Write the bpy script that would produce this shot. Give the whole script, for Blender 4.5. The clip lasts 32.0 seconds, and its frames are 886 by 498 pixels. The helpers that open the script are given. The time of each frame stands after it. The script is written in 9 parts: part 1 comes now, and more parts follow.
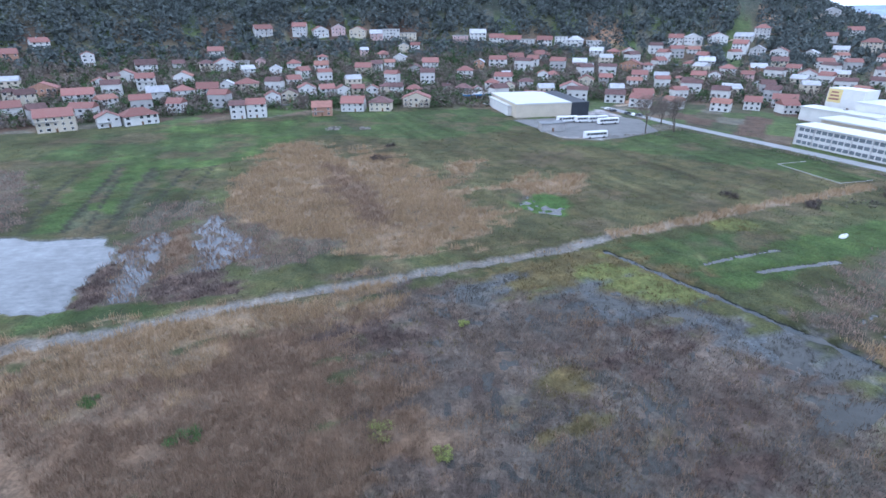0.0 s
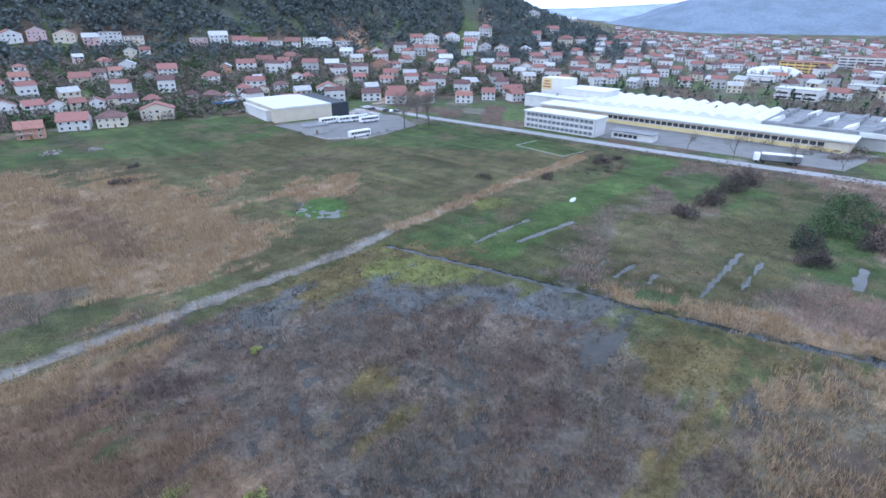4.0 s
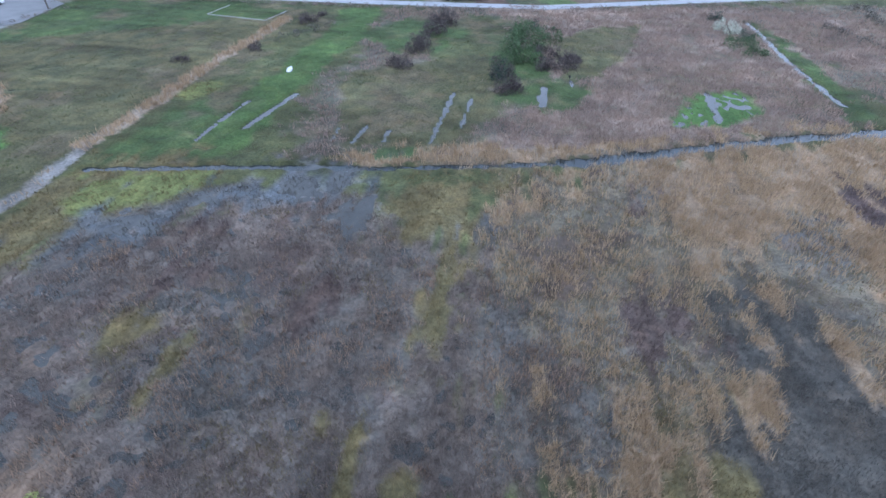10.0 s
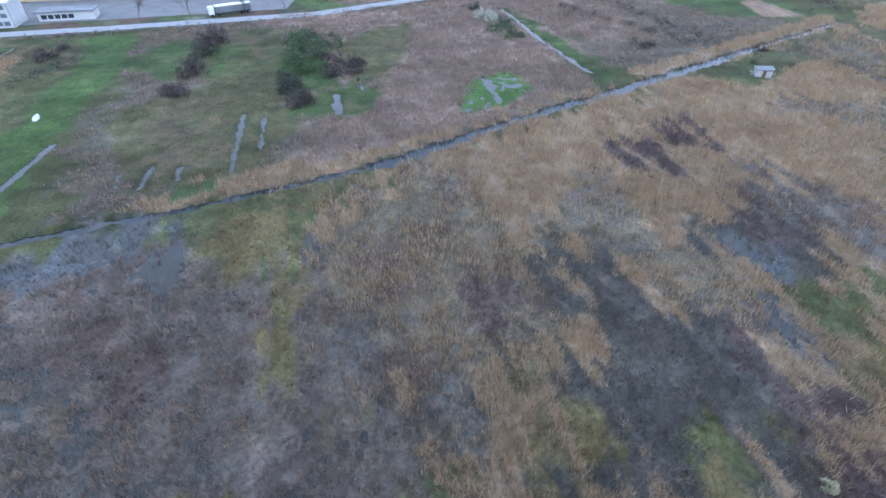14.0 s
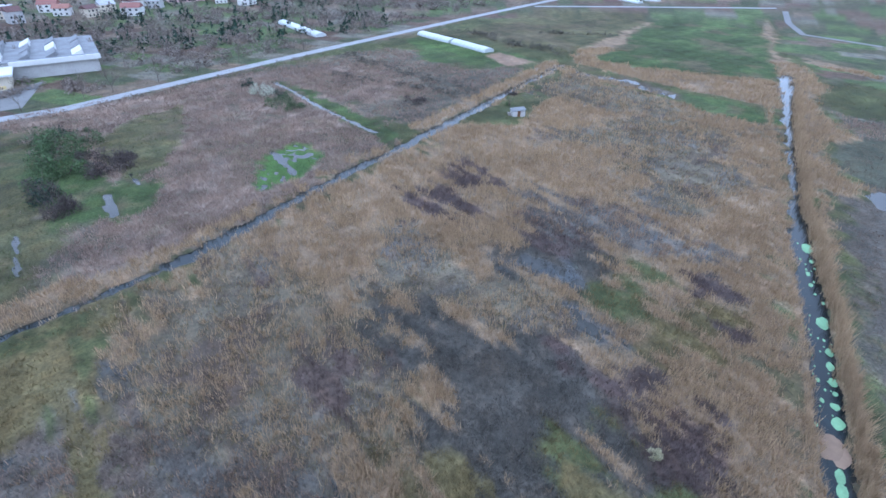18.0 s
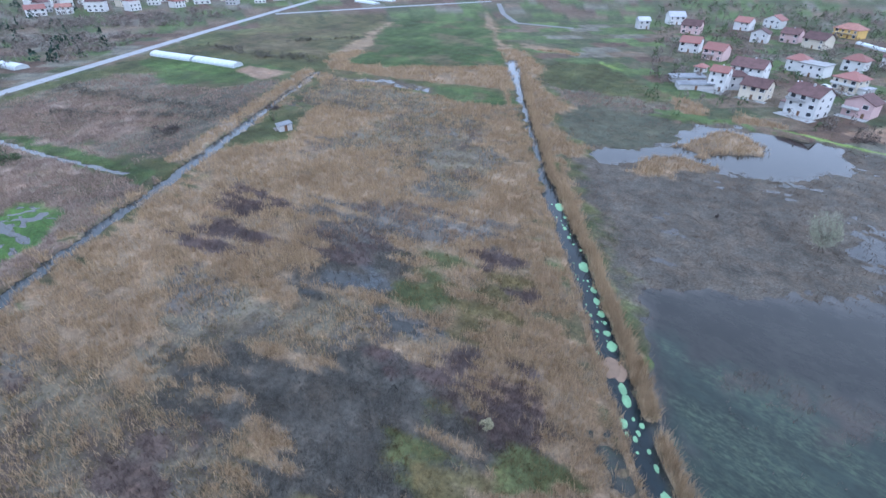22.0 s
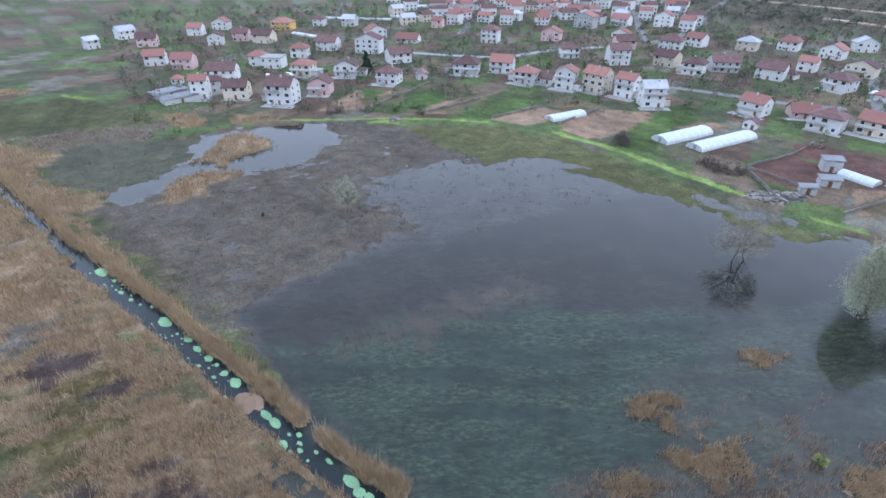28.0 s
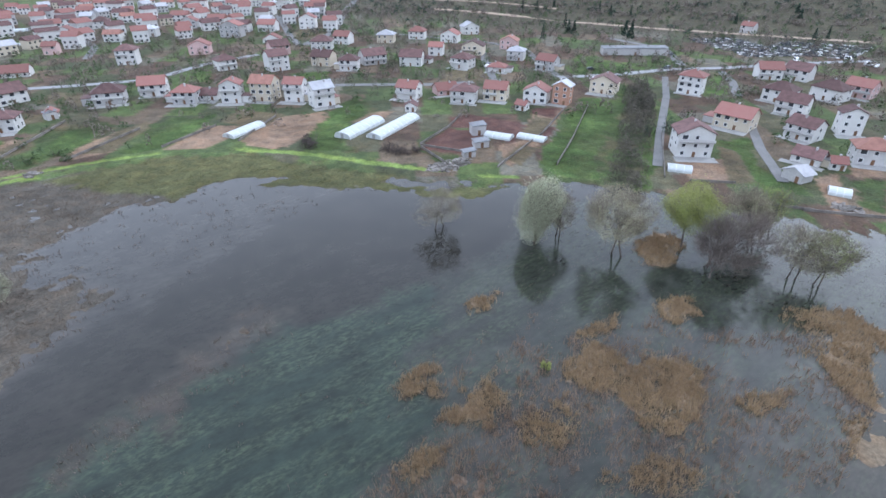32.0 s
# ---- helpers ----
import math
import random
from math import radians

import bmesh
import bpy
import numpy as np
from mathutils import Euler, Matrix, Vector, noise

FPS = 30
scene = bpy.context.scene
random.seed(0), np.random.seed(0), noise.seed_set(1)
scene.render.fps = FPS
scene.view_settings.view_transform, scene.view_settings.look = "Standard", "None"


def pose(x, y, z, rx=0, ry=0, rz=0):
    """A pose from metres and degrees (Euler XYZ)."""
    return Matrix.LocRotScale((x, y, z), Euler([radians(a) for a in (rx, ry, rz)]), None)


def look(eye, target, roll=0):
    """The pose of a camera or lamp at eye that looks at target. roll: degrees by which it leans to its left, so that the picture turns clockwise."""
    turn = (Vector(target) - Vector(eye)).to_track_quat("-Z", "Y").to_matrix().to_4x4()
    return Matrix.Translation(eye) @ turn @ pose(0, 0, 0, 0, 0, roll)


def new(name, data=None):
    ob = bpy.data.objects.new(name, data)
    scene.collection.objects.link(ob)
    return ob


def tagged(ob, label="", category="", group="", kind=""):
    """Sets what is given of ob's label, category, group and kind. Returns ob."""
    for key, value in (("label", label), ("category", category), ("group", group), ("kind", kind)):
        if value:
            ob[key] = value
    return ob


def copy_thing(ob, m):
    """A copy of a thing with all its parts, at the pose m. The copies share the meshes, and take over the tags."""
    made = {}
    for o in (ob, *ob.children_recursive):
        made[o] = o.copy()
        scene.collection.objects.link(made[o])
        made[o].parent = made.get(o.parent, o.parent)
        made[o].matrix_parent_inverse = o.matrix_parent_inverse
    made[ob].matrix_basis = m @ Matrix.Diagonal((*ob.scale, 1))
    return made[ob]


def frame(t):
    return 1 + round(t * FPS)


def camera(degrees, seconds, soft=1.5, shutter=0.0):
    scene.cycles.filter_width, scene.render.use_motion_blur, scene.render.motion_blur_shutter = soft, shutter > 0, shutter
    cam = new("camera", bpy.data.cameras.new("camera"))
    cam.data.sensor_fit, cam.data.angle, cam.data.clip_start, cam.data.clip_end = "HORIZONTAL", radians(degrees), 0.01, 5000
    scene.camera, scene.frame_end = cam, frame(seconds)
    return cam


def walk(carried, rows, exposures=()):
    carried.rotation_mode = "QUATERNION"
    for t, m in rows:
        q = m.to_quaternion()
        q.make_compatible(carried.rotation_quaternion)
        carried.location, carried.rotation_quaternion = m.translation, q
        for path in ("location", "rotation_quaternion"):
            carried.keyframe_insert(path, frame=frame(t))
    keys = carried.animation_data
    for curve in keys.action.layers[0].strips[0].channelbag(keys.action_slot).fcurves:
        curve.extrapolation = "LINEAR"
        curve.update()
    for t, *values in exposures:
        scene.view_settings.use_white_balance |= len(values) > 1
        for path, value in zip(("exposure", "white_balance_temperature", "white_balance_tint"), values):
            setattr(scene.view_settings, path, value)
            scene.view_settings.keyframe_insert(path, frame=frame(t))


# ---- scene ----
cam = camera(80.69, 32.0, soft=1.6)
PATH = [
    (0.0, 0.00, 0.00, 55.00, 0.00, -24.13, 0.16),
    (0.5, 0.14, 0.27, 54.98, -3.21, -24.12, 0.17),
    (1.0, 0.29, 0.53, 54.97, -6.38, -24.10, 0.17),
    (1.5, 0.43, 0.76, 54.96, -9.55, -24.09, 0.14),
    (2.0, 0.56, 0.98, 54.96, -12.70, -24.11, 0.12),
    (2.5, 0.70, 1.17, 54.97, -15.87, -24.08, 0.09),
    (3.0, 0.83, 1.35, 54.99, -18.98, -24.08, 0.09),
    (3.5, 0.96, 1.52, 55.01, -22.10, -24.09, 0.07),
    (4.0, 1.09, 1.67, 55.04, -25.18, -24.09, 0.07),
    (4.5, 1.22, 1.80, 55.08, -28.20, -24.08, 0.07),
    (6.5, 1.72, 2.19, 55.32, -40.04, -24.11, 0.15),
    (7.0, 1.85, 2.26, 55.40, -42.77, -24.13, 0.16),
    (7.5, 1.97, 2.31, 55.49, -45.68, -24.13, 0.13),
    (8.0, 2.09, 2.36, 55.59, -48.28, -24.61, 0.11),
    (8.5, 2.21, 2.39, 55.69, -50.48, -27.79, 0.09),
    (9.0, 2.32, 2.41, 55.81, -52.36, -32.79, 0.08),
    (9.5, 2.44, 2.43, 55.93, -54.15, -37.65, 0.05),
    (10.0, 2.56, 2.43, 56.06, -56.03, -38.37, 0.01),
    (10.5, 2.67, 2.43, 56.19, -58.78, -38.35, -0.00),
    (11.0, 2.79, 2.42, 56.34, -62.10, -38.33, 0.02),
    (11.5, 2.90, 2.39, 56.49, -65.23, -38.33, 0.01),
    (12.0, 3.01, 2.37, 56.65, -68.13, -38.31, 0.02),
    (12.5, 3.12, 2.33, 56.82, -70.86, -38.32, -0.01),
    (13.0, 3.23, 2.29, 56.99, -73.50, -38.31, -0.04),
    (13.5, 3.34, 2.24, 57.17, -76.13, -38.29, -0.06),
    (14.0, 3.45, 2.19, 57.36, -78.96, -38.25, -0.07),
    (14.5, 3.55, 2.12, 57.55, -81.82, -38.23, -0.11),
    (16.5, 3.97, 1.82, 58.37, -93.88, -36.69, -0.14),
    (17.0, 4.07, 1.73, 58.59, -96.48, -33.33, -0.12),
    (17.5, 4.17, 1.64, 58.81, -99.03, -32.25, -0.13),
    (18.0, 4.26, 1.54, 59.03, -102.23, -32.18, -0.14),
    (18.5, 4.36, 1.44, 59.26, -105.49, -32.15, -0.13),
    (19.0, 4.45, 1.33, 59.49, -108.72, -32.11, -0.06),
    (19.5, 4.54, 1.22, 59.72, -111.82, -32.06, -0.04),
    (20.0, 4.63, 1.10, 59.96, -115.03, -32.01, -0.00),
    (20.5, 4.71, 0.98, 60.19, -117.87, -31.98, 0.04),
    (21.0, 4.80, 0.85, 60.43, -120.84, -31.98, 0.06),
    (21.5, 4.88, 0.72, 60.66, -124.20, -31.95, 0.10),
    (22.0, 4.96, 0.58, 60.89, -127.75, -31.96, 0.13),
    (22.5, 5.03, 0.44, 61.13, -131.80, -31.93, 0.12),
    (23.0, 5.10, 0.30, 61.36, -136.12, -31.90, 0.10),
    (23.5, 5.17, 0.15, 61.58, -140.57, -31.90, 0.12),
    (24.0, 5.24, -0.01, 61.81, -145.05, -31.90, 0.13),
    (24.5, 5.30, -0.17, 62.03, -149.37, -31.89, 0.07),
    (25.0, 5.36, -0.33, 62.24, -153.60, -31.87, 0.01),
    (25.5, 5.41, -0.51, 62.45, -157.94, -31.83, 0.00),
    (27.5, 5.59, -1.25, 63.21, -175.45, -31.68, 0.05),
    (28.0, 5.62, -1.46, 63.38, -179.78, -31.65, 0.07),
    (28.5, 5.64, -1.67, 63.54, -184.17, -31.58, 0.04),
    (29.0, 5.66, -1.89, 63.69, -188.58, -31.55, 0.06),
    (29.5, 5.68, -2.11, 63.82, -193.00, -31.50, 0.08),
    (30.0, 5.69, -2.35, 63.94, -197.43, -31.44, 0.12),
    (30.5, 5.69, -2.59, 64.05, -202.44, -31.39, 0.14),
    (31.0, 5.68, -2.84, 64.14, -207.07, -31.39, 0.13),
    (31.5, 5.67, -3.10, 64.21, -211.11, -31.38, 0.10),
    (32.0, 5.65, -3.38, 64.27, -214.73, -31.34, 0.12),
]
walk(cam, [(t, pose(x, y, z, 90 + p, r, w)) for t, x, y, z, w, p, r in PATH], [(0, 0.47, 4900, 12), (8, 0.42, 4900, 12), (9, 0.3, 4950, 12), (10, 0.54, 4780, 12), (12, 0.57, 4740, 12), (14, 0.51, 4700, 12), (18, 0.51, 4660, 12), (21, 0.52, 4740, 12), (24, 0.53, 4920, 12), (28, 0.46, 5130, 12), (32, 0.5, 5400, 12)])

# ---- light: a dull overcast afternoon ----
world = bpy.data.worlds.new("overcast_sky")
scene.world = world
world.use_nodes = True
wn, wl = world.node_tree.nodes, world.node_tree.links
sky = wn.new("ShaderNodeTexSky")
sky.sky_type, sky.sun_disc = "NISHITA", False
sky.sun_elevation, sky.sun_rotation = radians(24), radians(282)
sky.air_density, sky.dust_density, sky.ozone_density = 1.0, 6.0, 1.5
cloud = wn.new("ShaderNodeMix")
cloud.data_type = "RGBA"
cloud.inputs[0].default_value = 0.93
cloud.inputs[7].default_value = (9.7, 9.95, 10.4, 1)
wl.new(sky.outputs[0], cloud.inputs[6])
wl.new(cloud.outputs[2], wn["Background"].inputs[0])
wn["Background"].inputs[1].default_value = 0.15
sun = new("sun", bpy.data.lights.new("sun", "SUN"))
sun.data.energy, sun.data.angle, sun.data.color = 0.5, radians(60), (1, 0.96, 0.9)
sun.matrix_world = look((-88, 19, 41), (0, 0, 0))

# ---- materials ----
def material(name, colour, rough=0.8, vary=0.25, scale=1.0, bump=0.0, each=0.0, metal=0.0, hue=None, island=0.0, spec=0.3, thin=0.0):
    """A surface with two scales of variation; each: change from object to object; hue: a second colour for its stains."""
    m = bpy.data.materials.new(name)
    m.use_nodes = True
    n, l = m.node_tree.nodes, m.node_tree.links
    b = n["Principled BSDF"]
    b.inputs["Roughness"].default_value, b.inputs["Metallic"].default_value = rough, metal
    b.inputs["Specular IOR Level"].default_value = spec
    geo = n.new("ShaderNodeNewGeometry")
    big, fine = n.new("ShaderNodeTexNoise"), n.new("ShaderNodeTexNoise")
    big.inputs["Scale"].default_value, fine.inputs["Scale"].default_value = 0.35 * scale, 3.5 * scale
    big.inputs["Detail"].default_value, fine.inputs["Detail"].default_value = 4, 3
    l.new(geo.outputs["Position"], big.inputs["Vector"])
    l.new(geo.outputs["Position"], fine.inputs["Vector"])
    mix = n.new("ShaderNodeMix")
    mix.data_type = "RGBA"
    mix.inputs[6].default_value = (*colour, 1)
    mix.inputs[7].default_value = (*(hue or [c * (1 - vary * 1.6) for c in colour]), 1)
    ramp = n.new("ShaderNodeMapRange")
    ramp.inputs[1].default_value, ramp.inputs[2].default_value = 0.4, 0.68
    l.new(big.outputs[0], ramp.inputs[0])
    l.new(ramp.outputs[0], mix.inputs[0])
    val = n.new("ShaderNodeMapRange")
    val.inputs[1].default_value, val.inputs[2].default_value = 0.25, 0.75
    val.inputs[3].default_value, val.inputs[4].default_value = 1 - vary, 1 + vary
    l.new(fine.outputs[0], val.inputs[0])
    out = val.outputs[0]
    for amount, socket in ((each, "obj"), (island, "isl")):
        if amount:
            r = n.new("ShaderNodeMapRange")
            r.inputs[3].default_value, r.inputs[4].default_value = 1 - amount, 1 + amount
            l.new(n.new("ShaderNodeObjectInfo").outputs["Random"] if socket == "obj" else geo.outputs["Random Per Island"], r.inputs[0])
            mul = n.new("ShaderNodeMath")
            mul.operation = "MULTIPLY"
            l.new(out, mul.inputs[0])
            l.new(r.outputs[0], mul.inputs[1])
            out = mul.outputs[0]
    fin = n.new("ShaderNodeVectorMath")
    fin.operation = "SCALE"
    l.new(mix.outputs[2], fin.inputs[0])
    l.new(out, fin.inputs["Scale"])
    l.new(fin.outputs[0], b.inputs["Base Color"])
    if thin:
        tr, ms = n.new("ShaderNodeBsdfTranslucent"), n.new("ShaderNodeMixShader")
        ms.inputs[0].default_value = thin
        l.new(fin.outputs[0], tr.inputs[0])
        l.new(b.outputs[0], ms.inputs[1])
        l.new(tr.outputs[0], ms.inputs[2])
        l.new(ms.outputs[0], n["Material Output"].inputs[0])
    if bump:
        bp = n.new("ShaderNodeBump")
        bp.inputs["Strength"].default_value, bp.inputs["Distance"].default_value = bump, 0.1 / scale
        l.new(fine.outputs[0], bp.inputs["Height"])
        l.new(bp.outputs[0], b.inputs["Normal"])
    return m


M = {
    "plaster_white": material("white_plaster", (0.58, 0.57, 0.55), 0.85, 0.06, 0.6, 0.1, each=0.1),
    "plaster_cream": material("cream_plaster", (0.54, 0.48, 0.38), 0.85, 0.06, 0.6, 0.1, each=0.1),
    "plaster_pink": material("pink_plaster", (0.52, 0.37, 0.35), 0.85, 0.06, 0.6, 0.1, each=0.1),
    "plaster_grey": material("grey_render", (0.42, 0.41, 0.40), 0.9, 0.1, 0.6, 0.1, each=0.18),
    "plaster_ochre": material("ochre_plaster", (0.62, 0.42, 0.14), 0.85, 0.06, 0.6, 0.1, each=0.1),
    "brick_raw": material("bare_brick", (0.4, 0.235, 0.165), 0.9, 0.15, 2, 0.2, each=0.1),
    "roof_red": material("red_roof_tile", (0.225, 0.112, 0.095), 0.8, 0.16, 1.5, 0.3, each=0.22, hue=(0.22, 0.10, 0.085)),
    "roof_orange": material("orange_roof_tile", (0.285, 0.145, 0.112), 0.8, 0.14, 1.5, 0.3, each=0.15),
    "roof_dark": material("dark_brown_roof_tile", (0.13, 0.075, 0.07), 0.8, 0.2, 1.5, 0.3, each=0.3),
    "roof_grey": material("grey_roof_sheet", (0.40, 0.40, 0.42), 0.6, 0.12, 1, 0.1, each=0.2),
    "glass": material("window_glass", (0.045, 0.05, 0.06), 0.12, 0.1, 1, spec=0.6),
    "pale_glass": material("pale_grey_glazing", (0.16, 0.18, 0.2), 0.25, 0.15, 0.5, spec=0.5),
    "frame": material("window_frame", (0.7, 0.7, 0.7), 0.5, 0.05),
    "door": material("door_wood", (0.16, 0.09, 0.05), 0.6, 0.2, 2),
    "concrete": material("concrete", (0.30, 0.295, 0.285), 0.9, 0.12, 1, 0.15, each=0.1),
    "road": material("asphalt_road", (0.27, 0.27, 0.275), 0.9, 0.08, 0.6, 0.1),
    "lane": material("pale_lane", (0.17, 0.167, 0.163), 0.95, 0.12, 0.5, 0.1),
    "dirt": material("bare_earth", (0.36, 0.28, 0.21), 0.95, 0.2, 0.6, 0.3),
    "white_roof": material("white_sheet_roof", (0.56, 0.56, 0.55), 0.5, 0.04, 0.4),
    "plastic": material("greenhouse_film", (0.43, 0.46, 0.46), 0.35, 0.08, 1.5, 0.1, spec=0.5),
    "steel_dark": material("dark_sheet", (0.035, 0.04, 0.05), 0.45, 0.1),
    "bark": material("grey_bark", (0.12, 0.10, 0.085), 0.95, 0.25, 3),
    "twig": material("bare_twigs", (0.18, 0.15, 0.128), 0.95, 0.2, 1, island=0.35),
    "thorn": material("dark_thorn_twigs", (0.075, 0.06, 0.055), 0.95, 0.2, 1, island=0.3),
    "bramble": material("grey_brown_bramble", (0.105, 0.095, 0.075), 0.95, 0.25, 0.3, island=0.4),
    "weed_leaf": material("fresh_marsh_leaf", (0.1, 0.165, 0.05), 0.8, 0.2, 1, island=0.3),
    "leaf_pale": material("pale_spring_leaf", (0.46, 0.47, 0.33), 0.8, 0.12, 1, island=0.2, thin=0.4),
    "leaf_yellow": material("yellow_green_leaf", (0.34, 0.37, 0.12), 0.8, 0.12, 1, island=0.2, thin=0.4),
    "leaf_tan": material("budding_tan_leaf", (0.42, 0.39, 0.25), 0.8, 0.12, 1, island=0.2, thin=0.4),
    "leaf_green": material("bush_leaf", (0.065, 0.10, 0.04), 0.8, 0.2, 1, island=0.4),
    "leaf_dark": material("evergreen_needle", (0.022, 0.045, 0.03), 0.85, 0.2, 1, island=0.4),
    # far foliage paled and blued: distance haze put into its colour
    "hazed_wood": material("haze_tinted_foliage", (0.105, 0.122, 0.118), 0.9, 0.15, 0.1, island=0.22),
    "blossom": material("pale_blossom", (0.45, 0.46, 0.36), 0.8, 0.15, 1, island=0.3),
    "reed": material("dry_reed", (0.345, 0.25, 0.147), 0.9, 0.12, 0.25, island=0.16, hue=(0.285, 0.203, 0.12)),
    "sedge": material("dead_sedge", (0.166, 0.135, 0.112), 0.9, 0.2, 0.25, island=0.18, hue=(0.128, 0.098, 0.081)),
    "pinkreed": material("reddish_reed", (0.265, 0.195, 0.15), 0.9, 0.18, 0.25, island=0.2, hue=(0.2, 0.15, 0.125)),
    "brown": material("brown_reed", (0.255, 0.178, 0.12), 0.9, 0.16, 0.25, island=0.18, hue=(0.2, 0.138, 0.095)),
    "heath": material("dark_heath_stems", (0.105, 0.077, 0.067), 0.9, 0.2, 0.25, island=0.25, hue=(0.09, 0.066, 0.06)),
    "dusk": material("grey_dead_stems", (0.108, 0.1, 0.086), 0.9, 0.2, 0.25, island=0.22, hue=(0.08, 0.077, 0.068)),
    "low": material("drowned_weed", (0.155, 0.122, 0.092), 0.9, 0.2, 0.25, island=0.2, hue=(0.10, 0.078, 0.06)),
    "moss": material("olive_rush", (0.145, 0.116, 0.052), 0.9, 0.25, 0.3, island=0.22, hue=(0.115, 0.093, 0.044)),
    "grass": material("rough_grass", (0.08, 0.095, 0.035), 0.9, 0.25, 0.3, island=0.4, hue=(0.105, 0.09, 0.048)),
    "weed": material("duckweed", (0.24, 0.42, 0.12), 0.7, 0.15, 0.8),
    "weed_pale": material("pale_floating_algae", (0.22, 0.37, 0.2), 0.7, 0.15, 0.8, island=0.1),
    "rubble": material("rubble", (0.22, 0.20, 0.18), 0.9, 0.3, 1, island=0.3),
    "car_white": material("white_car_paint", (0.75, 0.75, 0.75), 0.3, 0.03, spec=0.5),
    "car_dark": material("dark_car_paint", (0.05, 0.055, 0.07), 0.3, 0.05, spec=0.5, each=0.5),
    "car_mixed": material("car_paint", (0.25, 0.26, 0.30), 0.3, 0.05, spec=0.5, each=0.9),
    "tyre": material("tyre", (0.02, 0.02, 0.02), 0.9, 0.1),
    "grey_roof": material("weathered_grey_roof", (0.20, 0.205, 0.215), 0.8, 0.2, 0.5),
    "yellow_wall": material("yellow_wall", (0.62, 0.50, 0.22), 0.8, 0.08),
    "blue": material("blue_trim", (0.05, 0.22, 0.5), 0.5, 0.05),
}


def water_material():
    m = bpy.data.materials.new("standing_water")
    m.use_nodes = True
    n, l = m.node_tree.nodes, m.node_tree.links
    b = n["Principled BSDF"]
    b.inputs["Roughness"].default_value, b.inputs["IOR"].default_value = 0.05, 1.33
    geo = n.new("ShaderNodeNewGeometry")
    tone = n.new("ShaderNodeAttribute")
    tone.attribute_name = "tone"
    big = n.new("ShaderNodeTexNoise")
    big.inputs["Scale"].default_value, big.inputs["Detail"].default_value = 0.12, 8
    big.inputs["Roughness"].default_value = 0.68
    l.new(geo.outputs["Position"], big.inputs["Vector"])
    mr = n.new("ShaderNodeMapRange")
    mr.inputs[1].default_value, mr.inputs[2].default_value = 0.3, 0.75
    mr.inputs[3].default_value, mr.inputs[4].default_value = 0.55, 1.5
    l.new(big.outputs[0], mr.inputs[0])
    lay, weeds, wr = n.new("ShaderNodeMapping"), n.new("ShaderNodeTexNoise"), n.new("ShaderNodeMapRange")
    lay.inputs["Rotation"].default_value, lay.inputs["Scale"].default_value = (0, 0, radians(-24)), (0.45, 1.0, 1.0)
    weeds.inputs["Scale"].default_value, weeds.inputs["Detail"].default_value, weeds.inputs["Roughness"].default_value = 0.8, 5, 0.7
    wr.inputs[1].default_value, wr.inputs[2].default_value, wr.inputs[3].default_value, wr.inputs[4].default_value = 0.35, 0.7, 0.75, 1.35
    l.new(geo.outputs["Position"], lay.inputs["Vector"])
    l.new(lay.outputs[0], weeds.inputs["Vector"])
    l.new(weeds.outputs[0], wr.inputs[0])
    both = n.new("ShaderNodeMath")
    both.operation = "MULTIPLY"
    l.new(mr.outputs[0], both.inputs[0])
    l.new(wr.outputs[0], both.inputs[1])
    mul = n.new("ShaderNodeVectorMath")
    mul.operation = "SCALE"
    l.new(tone.outputs["Color"], mul.inputs[0])
    l.new(both.outputs[0], mul.inputs["Scale"])
    # pale weed under the surface, in drifts
    spot, sr, wm = n.new("ShaderNodeTexNoise"), n.new("ShaderNodeMapRange"), n.new("ShaderNodeMath")
    spot.inputs["Scale"].default_value, spot.inputs["Detail"].default_value, spot.inputs["Roughness"].default_value = 1.5, 7, 0.8
    sr.inputs[1].default_value, sr.inputs[2].default_value = 0.45, 0.75
    l.new(lay.outputs[0], spot.inputs["Vector"])
    l.new(spot.outputs[0], sr.inputs[0])
    drift, dr, wm2 = n.new("ShaderNodeTexNoise"), n.new("ShaderNodeMapRange"), n.new("ShaderNodeMath")
    lay2 = n.new("ShaderNodeMapping")
    lay2.inputs["Rotation"].default_value, lay2.inputs["Scale"].default_value = (0, 0, radians(-24)), (0.25, 1.0, 1.0)
    l.new(geo.outputs["Position"], lay2.inputs["Vector"])
    drift.inputs["Scale"].default_value, drift.inputs["Detail"].default_value = 0.22, 4
    dr.inputs[1].default_value, dr.inputs[2].default_value = 0.38, 0.56
    l.new(lay2.outputs[0], drift.inputs["Vector"])
    l.new(drift.outputs[0], dr.inputs[0])
    wm.operation = wm2.operation = "MULTIPLY"
    l.new(sr.outputs[0], wm.inputs[0])
    l.new(tone.outputs["Alpha"], wm.inputs[1])
    l.new(wm.outputs[0], wm2.inputs[0])
    l.new(dr.outputs[0], wm2.inputs[1])
    weed = n.new("ShaderNodeMix")
    weed.data_type = "RGBA"
    weed.inputs[7].default_value = (0.085, 0.11, 0.06, 1)
    l.new(wm2.outputs[0], weed.inputs[0])
    l.new(mul.outputs[0], weed.inputs[6])
    l.new(weed.outputs[2], b.inputs["Base Color"])
    rip = n.new("ShaderNodeTexNoise")
    rip.inputs["Scale"].default_value, rip.inputs["Detail"].default_value = 2.5, 2
    l.new(geo.outputs["Position"], rip.inputs["Vector"])
    bp = n.new("ShaderNodeBump")
    bp.inputs["Strength"].default_value, bp.inputs["Distance"].default_value = 0.03, 0.05
    l.new(rip.outputs[0], bp.inputs["Height"])
    l.new(bp.outputs[0], b.inputs["Normal"])
    return m


